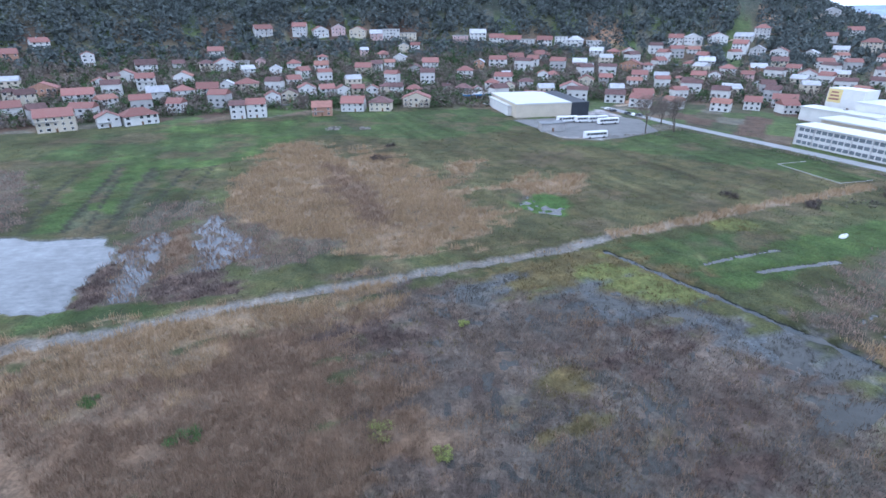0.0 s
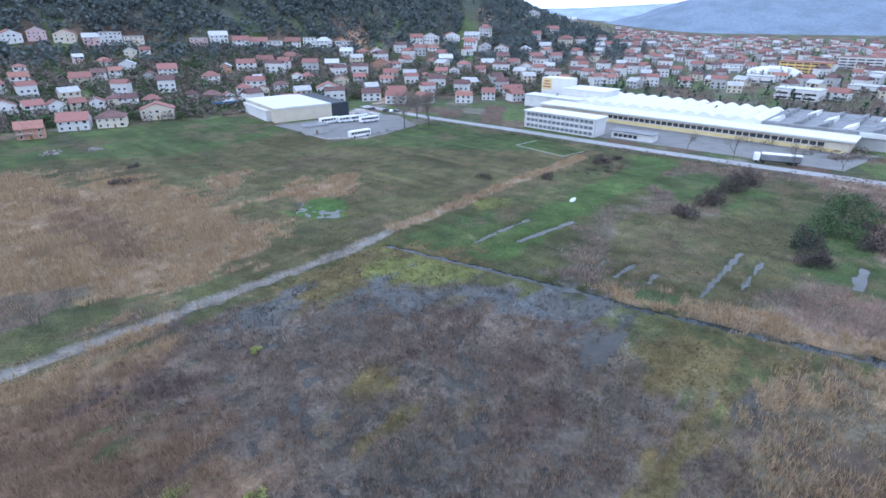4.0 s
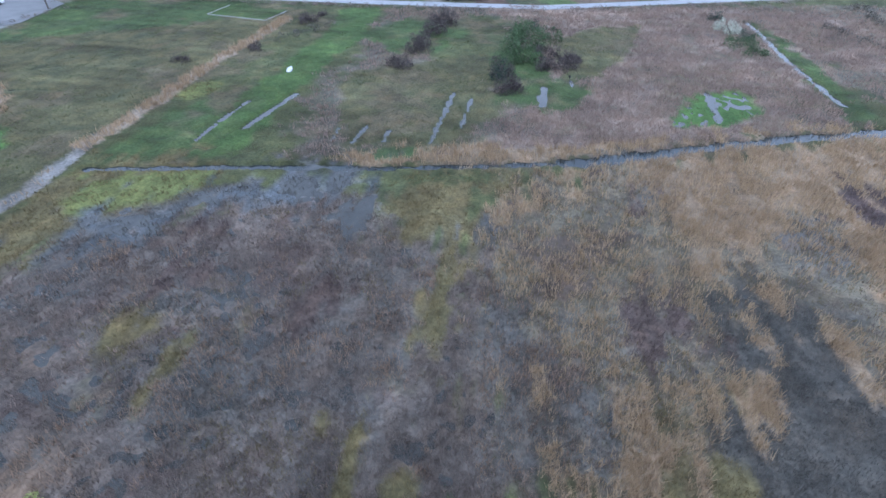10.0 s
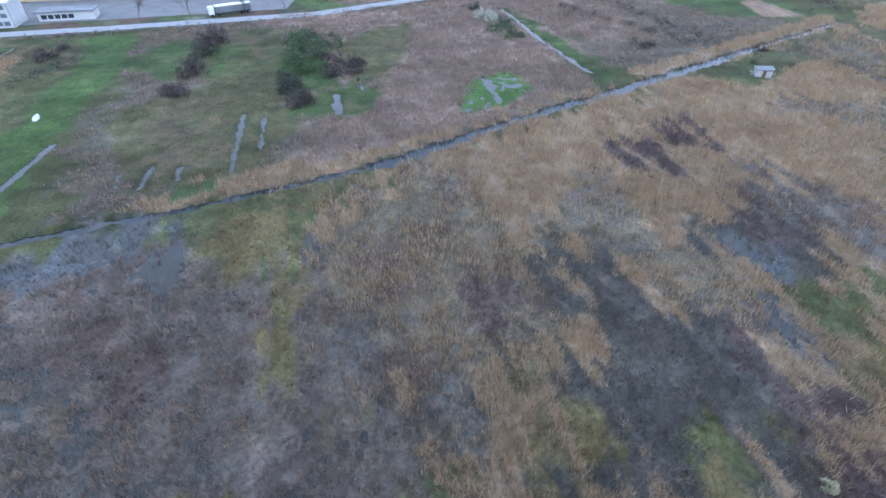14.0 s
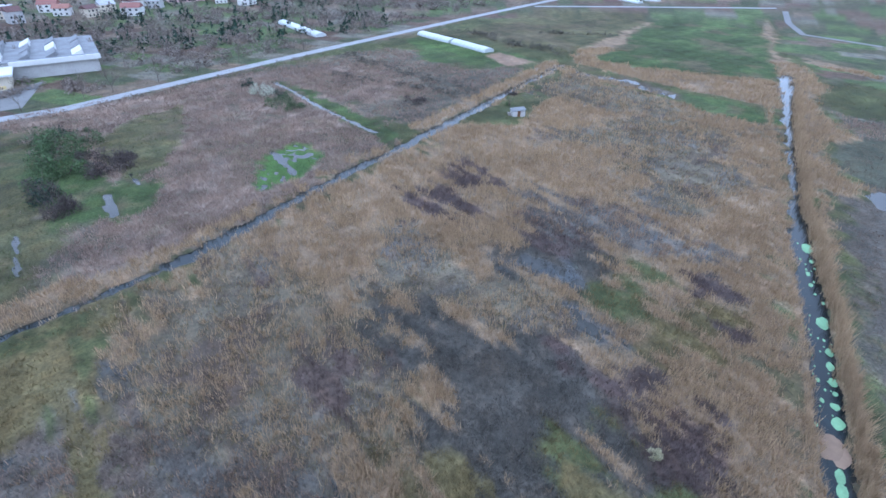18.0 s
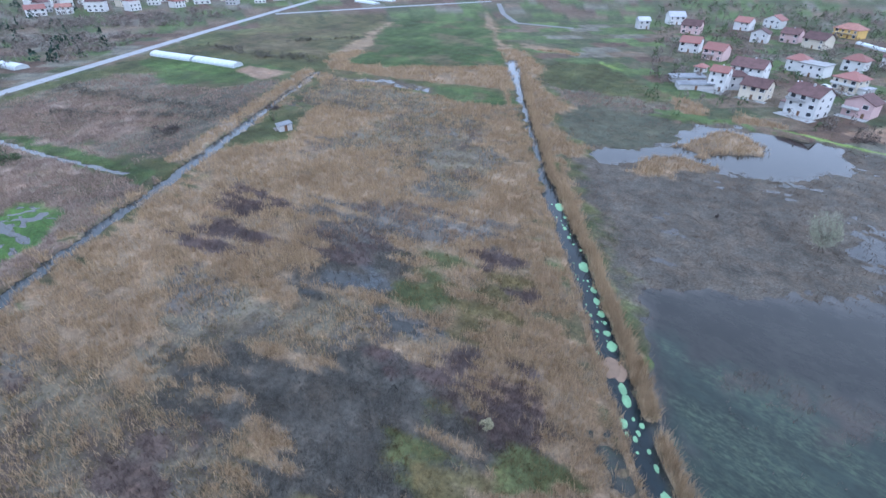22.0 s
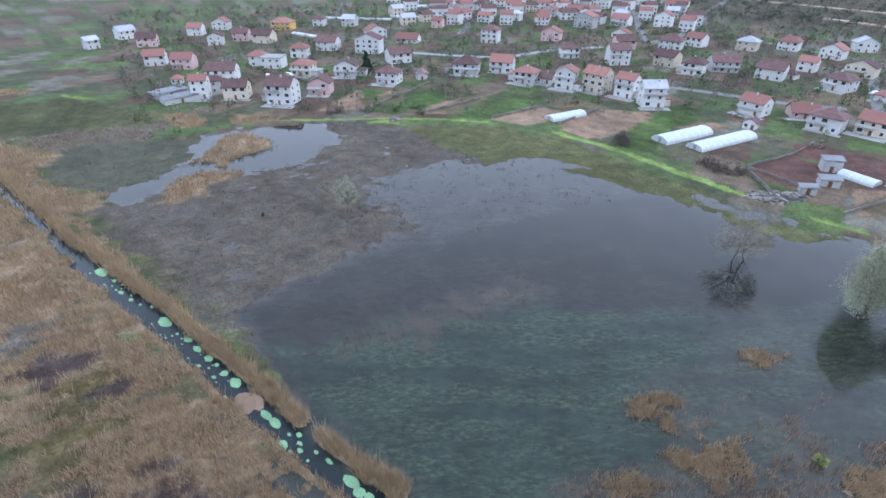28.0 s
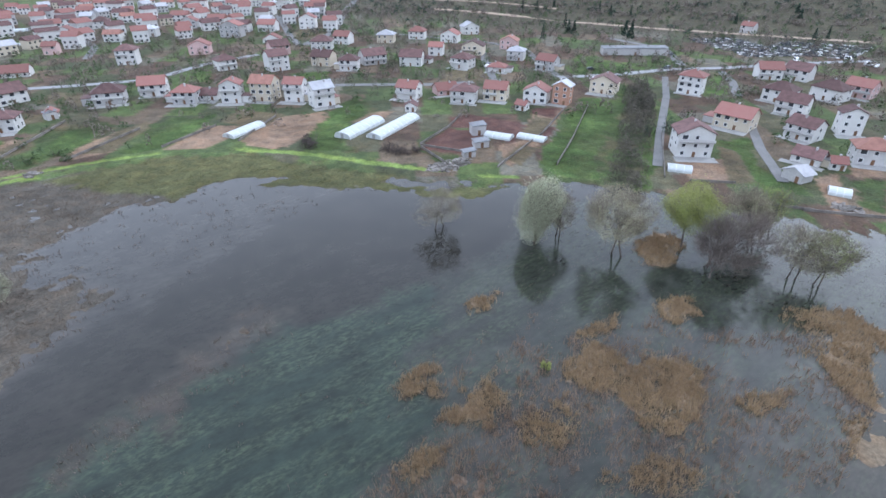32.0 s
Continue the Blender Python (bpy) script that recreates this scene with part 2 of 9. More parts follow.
def ground_material():
    m = bpy.data.materials.new("marsh_ground")
    m.use_nodes = True
    n, l = m.node_tree.nodes, m.node_tree.links
    b = n["Principled BSDF"]
    b.inputs["Roughness"].default_value, b.inputs["Specular IOR Level"].default_value = 0.95, 0.15
    geo, at = n.new("ShaderNodeNewGeometry"), n.new("ShaderNodeAttribute")
    at.attribute_name = "cover"
    noises = []
    for s, d in ((0.03, 5), (0.22, 5), (1.7, 4)):
        t = n.new("ShaderNodeTexNoise")
        t.inputs["Scale"].default_value, t.inputs["Detail"].default_value, t.inputs["Roughness"].default_value = s, d, 0.65
        l.new(geo.outputs["Position"], t.inputs["Vector"])
        noises.append(t)
    out = None
    for t, amp in zip(noises, (0.2, 0.3, 0.4)):
        r = n.new("ShaderNodeMapRange")
        r.inputs[1].default_value, r.inputs[2].default_value = 0.3, 0.7
        r.inputs[3].default_value, r.inputs[4].default_value = 1 - amp, 1 + amp
        l.new(t.outputs[0], r.inputs[0])
        if out is None:
            out = r.outputs[0]
        else:
            mu = n.new("ShaderNodeMath")
            mu.operation = "MULTIPLY"
            l.new(out, mu.inputs[0])
            l.new(r.outputs[0], mu.inputs[1])
            out = mu.outputs[0]
    warm = n.new("ShaderNodeMix")
    warm.data_type, warm.blend_type = "RGBA", "MULTIPLY"
    warm.inputs[7].default_value = (1.1, 0.98, 0.88, 1)
    wr = n.new("ShaderNodeMapRange")
    wr.inputs[1].default_value, wr.inputs[2].default_value = 0.45, 0.65
    l.new(noises[1].outputs[1], wr.inputs[0])
    l.new(wr.outputs[0], warm.inputs[0])
    l.new(at.outputs["Color"], warm.inputs[6])
    fin = n.new("ShaderNodeVectorMath")
    fin.operation = "SCALE"
    l.new(warm.outputs[2], fin.inputs[0])
    l.new(out, fin.inputs["Scale"])
    l.new(fin.outputs[0], b.inputs["Base Color"])
    bp = n.new("ShaderNodeBump")
    bp.inputs["Strength"].default_value, bp.inputs["Distance"].default_value = 0.7, 0.3
    l.new(noises[2].outputs[0], bp.inputs["Height"])
    l.new(bp.outputs[0], b.inputs["Normal"])
    return m

# ---- shape of the land ----
def smooth(a, b, x):
    t = np.clip((x - a) / (b - a), 0.0, 1.0)
    return t * t * (3 - 2 * t)


class Lattice:
    """Smooth value noise on a lattice, for many points at once."""

    def __init__(self, seed):
        self.table = np.random.RandomState(seed).rand(256, 256)

    def __call__(self, x, y, size):
        x, y = np.asarray(x) / size + 517.3, np.asarray(y) / size + 311.7
        i, j = np.floor(x).astype(int), np.floor(y).astype(int)
        u, v = x - i, y - j
        u, v = u * u * (3 - 2 * u), v * v * (3 - 2 * v)
        t = self.table
        a, b = i % 256, (i + 1) % 256
        c, d = j % 256, (j + 1) % 256
        return ((t[a, c] * (1 - u) + t[b, c] * u) * (1 - v) + (t[a, d] * (1 - u) + t[b, d] * u) * v) * 2 - 1


RUFF = Lattice(3)


def hill(x, y):
    """Height of the slopes that rise from the plain, by compass bearing and distance from the marsh."""
    x, y = np.asarray(x, float), np.asarray(y, float)
    r, a = np.hypot(x, y), np.degrees(np.arctan2(x, y))
    foot = 342 + 55 * smooth(0, 22, a) + 0.4 * np.abs(np.minimum(a, 0))
    up = np.maximum(r - foot, 0)
    side = 1 - smooth(8, 52, a)
    wide = smooth(-100, -55, a)
    north = np.minimum(0.10 * up + 0.07 * np.maximum(up - 60, 0) + 0.42 * np.maximum(up - 190, 0), 175 + 12 * RUFF(x, y, 160)) * side * wide
    a2 = np.mod(a, 360)
    south = 0.10 * np.maximum(r - 480, 0) * smooth(205, 225, a2) * (1 - smooth(285, 310, a2))
    return np.minimum(north, 260) + np.minimum(south, 90)

# ---- plan of the ground cover ----
# kind: colour, mean height over the water, unevenness, reed tufts and their share, kind of tuft
KINDS = {
    "field": ((0.062, 0.067, 0.029), 0.5, 0.1, 0.25, "grass"),
    "rough": ((0.073, 0.069, 0.034), 0.5, 0.1, 0.4, "grass"),
    "green": ((0.051, 0.073, 0.026), 0.45, 0.1, 0.15, "grass"),
    "creek": ((0.09, 0.085, 0.075), -0.11, 0.22, 0.6, "low"),
    "olive": ((0.1, 0.084, 0.04), 0.3, 0.15, 0.6, "moss"),
    "dull": ((0.09, 0.08, 0.06), 0.4, 0.15, 0.5, "pinkreed"),
    "pink": ((0.158, 0.122, 0.094), 0.5, 0.15, 1.0, "pinkreed"),
    "reed": ((0.178, 0.134, 0.088), 0.4, 0.2, 1.0, "reed"),
    "mix": ((0.112, 0.097, 0.068), 0.2, 0.25, 0.85, "mixed"),
    "marsh": ((0.108, 0.09, 0.074), 0.12, 0.24, 1.2, "sedge"),
    "browns": ((0.082, 0.073, 0.06), 0.075, 0.075, 0.5, "low"),
    "weedy": ((0.085, 0.075, 0.055), -0.36, 0.12, 0.3, "low"),
    "drowned": ((0.10, 0.078, 0.06), -0.13, 0.08, 1.3, "low"),
    "brownweed": ((0.10, 0.078, 0.06), -0.1, 0.12, 0.45, "brown"),
    "lime": ((0.1, 0.108, 0.036), 0.3, 0.1, 0.4, "moss"),
    "reedwater": ((0.165, 0.13, 0.09), 0.02, 0.1, 1.7, "isle"),
    "flood": ((0.09, 0.078, 0.06), -0.02, 0.2, 0.9, "low"),
    "greenflood": ((0.06, 0.105, 0.03), 0.06, 0.2, 0.2, "grass"),
    "sheet": ((0.08, 0.07, 0.055), -0.25, 0.16, 0.05, "sedge"),
    "algae": ((0.07, 0.08, 0.05), -0.45, 0.22, 0.02, "sedge"),
    "water": ((0.05, 0.05, 0.04), -0.8, 0.1, 0.0, "sedge"),
    "sheen": ((0.085, 0.075, 0.058), -0.1, 0.22, 0.7, "brown"),
    "pond": ((0.16, 0.16, 0.155), -0.3, 0.2, 0.0, "sedge"),
    "furrow": ((0.04, 0.042, 0.028), 0.2, 0.1, 0.1, "grass"),
    "lawn": ((0.054, 0.083, 0.025), 0.45, 0.08, 0.1, "grass"),
    "weedline": ((0.145, 0.2, 0.055), 0.4, 0.05, 0.0, "grass"),
    "plough": ((0.055, 0.06, 0.035), 0.3, 0.1, 0.1, "grass"),
    "soil": ((0.19, 0.135, 0.095), 0.6, 0.05, 0.0, "grass"),
    "stubble": ((0.105, 0.088, 0.055), 0.6, 0.06, 0.1, "grass"),
    "redsoil": ((0.088, 0.05, 0.042), 0.6, 0.05, 0.0, "grass"),
    "village": ((0.078, 0.09, 0.045), 0.6, 0.06, 0.1, "grass"),
    "scrub": ((0.062, 0.058, 0.038), 0.6, 0.1, 0.3, "pinkreed"),
    "dirt": ((0.36, 0.23, 0.15), 0.6, 0.05, 0.0, "grass"),
    "asphalt": ((0.33, 0.32, 0.32), 0.6, 0.02, 0.0, "grass"),
    "silt": ((0.16, 0.15, 0.135), 0.06, 0.06, 0.05, "reed"),
    "canal": ((0.045, 0.05, 0.04), -0.9, 0.1, 0.0, "sedge"),
    "wetline": ((0.06, 0.07, 0.04), -0.35, 0.15, 0.05, "grass"),
    "wetgrass": ((0.07, 0.072, 0.05), 0.13, 0.1, 0.4, "low"),
    "shore": ((0.078, 0.08, 0.036), 0.2, 0.13, 0.3, "grass"),
    "bankreed": ((0.24, 0.185, 0.115), 0.45, 0.15, 1.9, "tallreed"),
    "brownreed": ((0.13, 0.094, 0.064), 0.35, 0.15, 1.15, "brown"),
    "rust": ((0.088, 0.066, 0.054), 0.2, 0.2, 0.9, "heath"),
    "maroon": ((0.066, 0.05, 0.045), 0.3, 0.15, 1.0, "heath"),
    "basin": ((0.062, 0.057, 0.048), 0.14, 0.15, 1.0, "dusk"),
    "greyreed": ((0.1, 0.091, 0.078), 0.12, 0.2, 1.0, "dusky"),
    "puddle": ((0.085, 0.09, 0.093), 0.0, 0.14, 0.5, "dusk"),
    "mossgreen": ((0.064, 0.072, 0.031), 0.3, 0.15, 0.7, "moss"),
    "reedthin": ((0.12, 0.095, 0.065), -0.04, 0.1, 0.9, "isle"),
    "reedline": ((0.205, 0.165, 0.122), 0.5, 0.15, 1.3, "reed"),
}
# water colour by kind of bottom; pond and sheen hold a painted sky reflection
TONE = {"reedthin": (0.032, 0.027, 0.02), "reedwater": (0.034, 0.029, 0.02), "browns": (0.05, 0.044, 0.038), "drowned": (0.044, 0.036, 0.028), "brownweed": (0.042, 0.038, 0.032), "weedy": (0.026, 0.028, 0.023), "water": (0.017, 0.0155, 0.0125), "algae": (0.0145, 0.0225, 0.0165), "pond": (0.115, 0.12, 0.125), "sheen": (0.085, 0.09, 0.1), "canal": (0.006, 0.012, 0.014), "sheet": (0.03, 0.028, 0.024)}
# share of pale weed just under the surface
WEEDS = {"algae": 0.8, "weedy": 0.75, "brownweed": 0.5, "drowned": 0.15, "reedwater": 0.3, "reedthin": 0.5, "water": 0.08}
BOG = ("marsh", "olive", "mix", "reed", "brownreed", "rust", "maroon", "basin", "greyreed", "puddle", "mossgreen", "creek", "brownweed")
PLAN = []


def cover(kind, soft, *points):
    PLAN.append((kind, soft, np.array(points), 0.0))


def line(kind, width, *points):
    PLAN.append((kind, 0.8, np.array(points), width))


cover("field", 4, (-260, 60), (-260, 250), (-100, 312), (-9, 342), (40, 300), (60, 250), (112, 262), (150, 224), (178, 164), (213, 95), (290, 10), (330, -40), (390, -100), (330, -300), (200, -215), (60, -120), (0, 0))
cover("field", 6, (-88.7, 66.3), (-107.5, 113.7), (-219.9, 258.5), (-98.4, 302.1), (-8.7, 335.3), (37.1, 300), (77.9, 261.3), (171.8, 197.4), (119.5, 129.9), (50.4, 132.4), (39.3, 126.6), (-23.2, 101.8), (-62.9, 84))
cover("rough", 8, (-85.5, 200), (-63.9, 263.1), (5, 300.5), (59.5, 254.9), (127.3, 225.3), (165.8, 189.6), (154.9, 175.5), (79.2, 147.7), (50.8, 133.6), (24.9, 119.5), (2, 113.1), (-15.9, 164.5))
cover("lawn", 3, (-114.3, 131.4), (-127.3, 178), (-149, 286.2), (-85.4, 301.9), (-66.6, 256.6), (-84.1, 208.5), (-112.8, 188.5), (-95.3, 133.3))
cover("green", 3, (-84.8, 256.8), (-78.8, 330.2), (27.2, 339), (53.4, 283.4), (-6.7, 249.5), (-52.5, 263))
cover("plough", 2, (-105.6, 133.4), (-121.2, 200.3), (-105.9, 196.1), (-91.8, 131.3))
cover("plough", 2, (-66.3, 320), (-59.8, 325.8), (-40.1, 277), (-45, 269.8))
cover("reed", 4, (-65.7, 139.5), (-71, 177.5), (-74.7, 240.8), (-60.5, 247.7), (-42.5, 208.1), (-36.8, 232.5), (-14.9, 207.8), (3, 176.9), (15.4, 148.2), (14.6, 130.6), (-3.6, 119.7), (-16.7, 110.2), (-32.9, 123.4), (-50, 131))
cover("reed", 3, (18.1, 167.2), (32.2, 184.9), (51.8, 189.2), (45.7, 164), (31.3, 167.1))
cover("reed", 3, (1.2, 207.6), (15.3, 212), (11.6, 187.3), (3.2, 187.4))
cover("rough", 3, (-49.8, 199.6), (-28.9, 177.2), (-3.8, 130.7), (-9.7, 126.9), (-34.6, 164.7))
cover("dull", 3, (-83.1, 107.6), (-88, 127.4), (-70.2, 146.4), (-42.1, 164.8), (-26.2, 127), (-30, 110.2), (-41.2, 107.4), (-49.9, 113.4), (-55.9, 99.4), (-70.8, 93.5), (-80.1, 97.1))
cover("green", 2, (-87.6, 88.1), (-70.8, 93.5), (-58.4, 94.6), (-59.6, 90.1), (-78, 84.1), (-83, 82.2))
cover("pond", 2, (-156, 120.6), (-130.8, 124.7), (-118.3, 127.6), (-90.1, 129.7), (-82.1, 118.4), (-80.9, 106.2), (-78, 91.3), (-89, 89.8), (-114.9, 82.3))
cover("flood", 2, (21.5, 164.2), (33.2, 167.1), (37.4, 159.5), (30.6, 152.1), (25.5, 153.2))
cover("green", 2, (17.8, 164.3), (23.7, 167.2), (25.4, 152.1), (20.2, 153.2))
cover("green", 3, (49.8, 242.6), (122.5, 278.2), (152.1, 224.4), (168.7, 188.5), (149.9, 177.2), (124, 195.2), (82.7, 226.9))
cover("rough", 3, (60.9, 225.2), (116.2, 182.6), (150.9, 182.4), (164, 165.1), (94, 146.8), (65.2, 135.8), (48, 133.7), (50.5, 174.6))
cover("lawn", 2, (171, 164.7), (182.1, 150.1), (122.9, 124.9), (83.5, 107.5), (61.9, 97.9), (54.1, 108.2), (75.3, 118.2), (111, 131.1))
cover("field", 3, (44.1, 122.1), (114.9, 135.4), (75.3, 118.2), (54.4, 106.4))
cover("olive", 3, (44.2, 121), (66.8, 123.3), (64.4, 110.1), (55.2, 105.4))
cover("dull", 4, (181.3, 147.9), (216.6, 101.6), (103.2, 45), (67.7, 89.1), (87.2, 102.7), (126.3, 120.4))
cover("field", 4, (191, 119.6), (194.6, 100.5), (134.4, 67.8), (119.8, 79.7), (141.2, 101))
cover("pink", 4, (201.9, 120.9), (278.6, 4.7), (195, -11.3), (153, -12.8), (117.5, 24.1), (100.3, 42.2), (112, 48), (129, 48.1), (138.5, 70.1), (186.9, 84.5))
cover("dull", 4, (154, 70.4), (168, 61.2), (129, 48.1), (107.9, 53.4), (130.7, 58.7))
cover("flood", 2, (118.1, 62.3), (139.4, 61.3), (150.8, 54), (129, 48.1), (118, 50.9))
cover("greenflood", 2, (142.5, 24.6), (164.7, 19.8), (166.4, 8.8), (153.6, 4.4), (142.7, 9), (132.1, 19.3))
cover("reed", 2, (73.3, 80.4), (86.5, 71.4), (105.8, 46.3), (128.8, 21), (166.4, -12.3), (153, -12.8), (122.8, 19.5), (102.6, 37.9), (75.6, 72.2))
cover("pink", 4, (216.7, 89), (232.1, 41.3), (186.2, 6.9), (163.9, -18.1), (130, 9.9), (94.9, 43.2), (91.1, 50.6))
cover("greenflood", 2, (156.6, 23.1), (166, 10.8), (154.7, 4.7), (140.3, 9.7), (130.4, 20.4), (141.9, 25))
cover("flood", 2, (137.8, 60.3), (148.9, 56), (134, 49), (125.2, 54.7), (124.8, 60.9))
cover("green", 2, (243, 23.2), (240.8, 16.5), (202.1, -3.5), (165.8, -20.2), (160.1, -14), (193.5, 1))
cover("dull", 4, (265, 31.1), (301.2, -28.1), (286.8, -49.6), (241.4, -89.2), (199.9, -54.7), (166.6, -25.8), (210.5, 0))
cover("pink", 4, (250.2, 16.6), (257.9, -22.7), (214.6, -35.3), (205.1, -16.2))
cover("green", 3, (317.9, -49.3), (317.7, -75.7), (255.2, -103.4), (243, -67.4), (267.9, -45.9))
cover("soil", 1, (277, -78.9), (278.1, -88.6), (254.2, -98.5), (247.1, -82.7))
cover("rough", 5, (334.9, -80.1), (420.8, -161.4), (394.3, -241.6), (346.5, -213), (263.5, -119.5), (303.7, -92))
cover("green", 4, (354.8, -227.3), (345.3, -298.2), (250.9, -225.8), (213.1, -156.9), (253.7, -127.8), (290.7, -157))
cover("dull", 4, (303.9, -203.6), (325.3, -276.9), (247.1, -213.2), (232.8, -170.7), (265.6, -157.5))
cover("reed", 2, (268.3, -126.7), (299.5, -157.9), (356.1, -223.4), (326.4, -201), (252.8, -130.5), (186, -175.2), (164.8, -159.5), (197.7, -140.5), (248.4, -115.8))
cover("reed", 2, (322.6, -285.2), (331.2, -298.8), (242.2, -227.8), (205.2, -215.3), (179, -196.1), (192.2, -186.8), (243.7, -223.4))
cover("field", 2, (248.4, -115.8), (193, -140.1), (161.5, -157.9), (147.3, -146.5), (172.2, -125.9), (215.5, -117.2), (238.6, -108.3))
cover("flood", 1.5, (237.7, -110.8), (222.8, -121.1), (189.2, -137.5), (182.4, -131.6), (213.7, -116.3), (229.7, -107.1))
cover("green", 2, (187.7, -142), (158.2, -156.3), (146.2, -146), (172.2, -125.9))
cover("flood", 1.5, (182.1, -132.6), (180.6, -142.3), (163, -142.1), (167, -129.8))
cover("reed", 2, (20, 173.9), (29.5, 181.8), (48.1, 183.8), (49.6, 176.9), (44.5, 163.6), (35.6, 166.2), (25.4, 167.9))
cover("greenflood", 2, (22.2, 154.3), (29.3, 166.1), (37.5, 166.2), (40, 156), (35.7, 145.9), (27.1, 148.2))
cover("green", 3, (43.8, 122.9), (53, 126.3), (71.9, 132.5), (89.1, 127), (72.7, 115.1), (58.4, 110.2), (46.9, 114))
cover("lime", 3, (76.5, 142.3), (86.2, 142.8), (88.5, 138), (81.9, 132.3), (74.8, 135.2))
cover("lawn", 2, (59.6, 112.1), (83.8, 123.5), (108.6, 132.3), (134.2, 144.6), (173.4, 155.3), (146.2, 131), (104.3, 120), (79.7, 111.1), (65.5, 104.7))
cover("rough", 4, (115.2, 113.2), (154.4, 86.4), (119.3, 62.3), (96.9, 57.6), (87.4, 66.9), (77.9, 82))
cover("green", 3, (150.2, 134.5), (173.9, 134.3), (181.4, 116.4), (164.8, 102.1), (145.1, 103.4), (133.9, 109.7))
cover("green", 2, (82, 73.8), (88.7, 66.8), (84.5, 64.6), (79.3, 71.3))
cover("green", 3, (155.3, 85.4), (174.5, 76.7), (143.4, 60.7), (145.5, 49.1), (128.5, 44.4), (122.1, 51.8), (121.6, 63.6))
cover("pink", 3, (125.6, 44.2), (148.4, 45.9), (180.1, 45.2), (181, 38.6), (170.3, 25.6), (156.9, 23.6), (133.1, 25.8), (116.3, 34.2), (107.8, 39.5))
cover("pink", 3, (194, 29.5), (202.3, 17.2), (181.6, -0.3), (148.9, -2.6), (128, 13.5), (132.4, 17.5), (150.7, 5.9), (163.4, 5), (175.5, 15.1))
cover("rough", 3, (175.4, 75.7), (199.6, 70.3), (212.9, 55.1), (182.5, 48.4), (149.9, 48.6), (145.6, 53.6))
cover("greenflood", 2, (133.3, 20.9), (138.6, 22.8), (149.3, 20.2), (141.6, 16.2), (155.4, 6.4), (152.7, 4.6), (139.4, 11.9), (133, 16.8))
cover("reed", 1.6, (86.4, 59.7), (97.3, 52.8), (107.5, 39.4), (126.4, 20.8), (122.4, 19.8), (110.3, 30.4), (98.3, 40.4), (90.8, 48.9), (84.6, 58.4))
cover("lawn", 2, (316.1, -44.3), (337.6, -56.9), (317.7, -73.1), (275.7, -82.5), (269.3, -70.8), (288.2, -61.9))
cover("reed", 2, (199.8, -59.2), (243.9, -102.9), (236.3, -102.4), (205.8, -67.8), (185.8, -48.6))
cover("pink", 3, (256.2, 26.7), (265.1, 11.4), (265.1, -17.6), (224.2, -30.6), (206.6, -29.3), (203.6, -13.7), (206.8, -2), (225.1, 8.6))
cover("green", 3, (-168.1, 210.1), (-174.8, 262.2), (-142.8, 271.1), (-88.5, 261), (-86.3, 222), (-111.8, 203.6), (-144.5, 226.1), (-146.9, 204))
cover("dull", 3, (-177.8, 193.3), (-159.8, 198.5), (-137.1, 161.6), (-119.7, 135.1), (-126, 129.7))
cover("dull", 3, (-88.8, 129.5), (-94.4, 147.1), (-84.8, 161.1), (-76.5, 165), (-70.5, 150.2), (-78.4, 137.7), (-78.2, 126.8))
cover("plough", 1.5, (-105.7, 131.7), (-114.9, 159.5), (-128.9, 203.8), (-123.3, 198.1), (-109.6, 154), (-96.7, 130.9))
cover("plough", 1.5, (-91.1, 131.6), (-99.7, 150.5), (-113.5, 198), (-108.7, 192.6), (-95.1, 147.1), (-89.4, 132.7))
cover("lawn", 1.5, (-113.5, 132.3), (-130.4, 178.2), (-142.5, 222.6), (-128.3, 203.8), (-115.2, 159.5), (-107.5, 133.7))
cover("lawn", 1.5, (-109, 152.3), (-124.5, 198.1), (-125.9, 222.5), (-116.5, 209.6), (-107.6, 173.6), (-100.5, 149.8))
cover("green", 1.5, (-97.6, 164.4), (-109, 198), (-100.1, 197.9), (-91.7, 173.4), (-89.4, 160.4))
cover("reed", 2, (-67.9, 149.5), (-76.9, 187.2), (-69.8, 221.8), (-56.6, 228.6), (-42.4, 215), (-24.5, 197.1), (-8.7, 172.7), (-0.2, 149.7), (-0.2, 119.1), (-10, 116.9), (-19.2, 114.8), (-29.3, 129.1), (-42.1, 131.3), (-53.2, 139.9))
cover("brownreed", 2.5, (-50.7, 205.9), (-40.2, 202.9), (-21.4, 168.6), (-12.5, 137.3), (-22.2, 137.3), (-36, 164.6))
cover("brownreed", 2, (-74.2, 126.8), (-73.3, 140.7), (-61.9, 112.9), (-62.7, 105))
cover("sheen", 2, (-76.4, 100.5), (-83.4, 118.2), (-80.5, 133.1), (-77.9, 138.7), (-72.9, 130.3), (-68.8, 113.8), (-63.8, 98.7), (-69.8, 93.6))
cover("sheen", 2, (-58.8, 105.8), (-68.9, 133), (-70.2, 146.4), (-61.6, 138.6), (-50, 132.9), (-45.7, 122.6), (-50.3, 113.7), (-54.2, 105.4))
cover("rust", 1.5, (-77.9, 94), (-82, 107), (-79.9, 114.1), (-72.9, 99.7), (-74.2, 91.4))
cover("field", 3, (-40.7, 106.4), (-29.2, 118.8), (-15.6, 116.5), (-0.2, 118.7), (-0.2, 110.5), (-14.5, 106.6), (-26, 103), (-35.2, 99.5))
cover("pond", 1.5, (-129.9, 129.4), (-91, 129.1), (-85.5, 113.9), (-78.1, 90.6), (-97.3, 90.7))
cover("green", 1.5, (-72.2, 88.8), (-67.9, 93.2), (-58.9, 93.9), (-58.5, 90.2), (-68.5, 86.5))
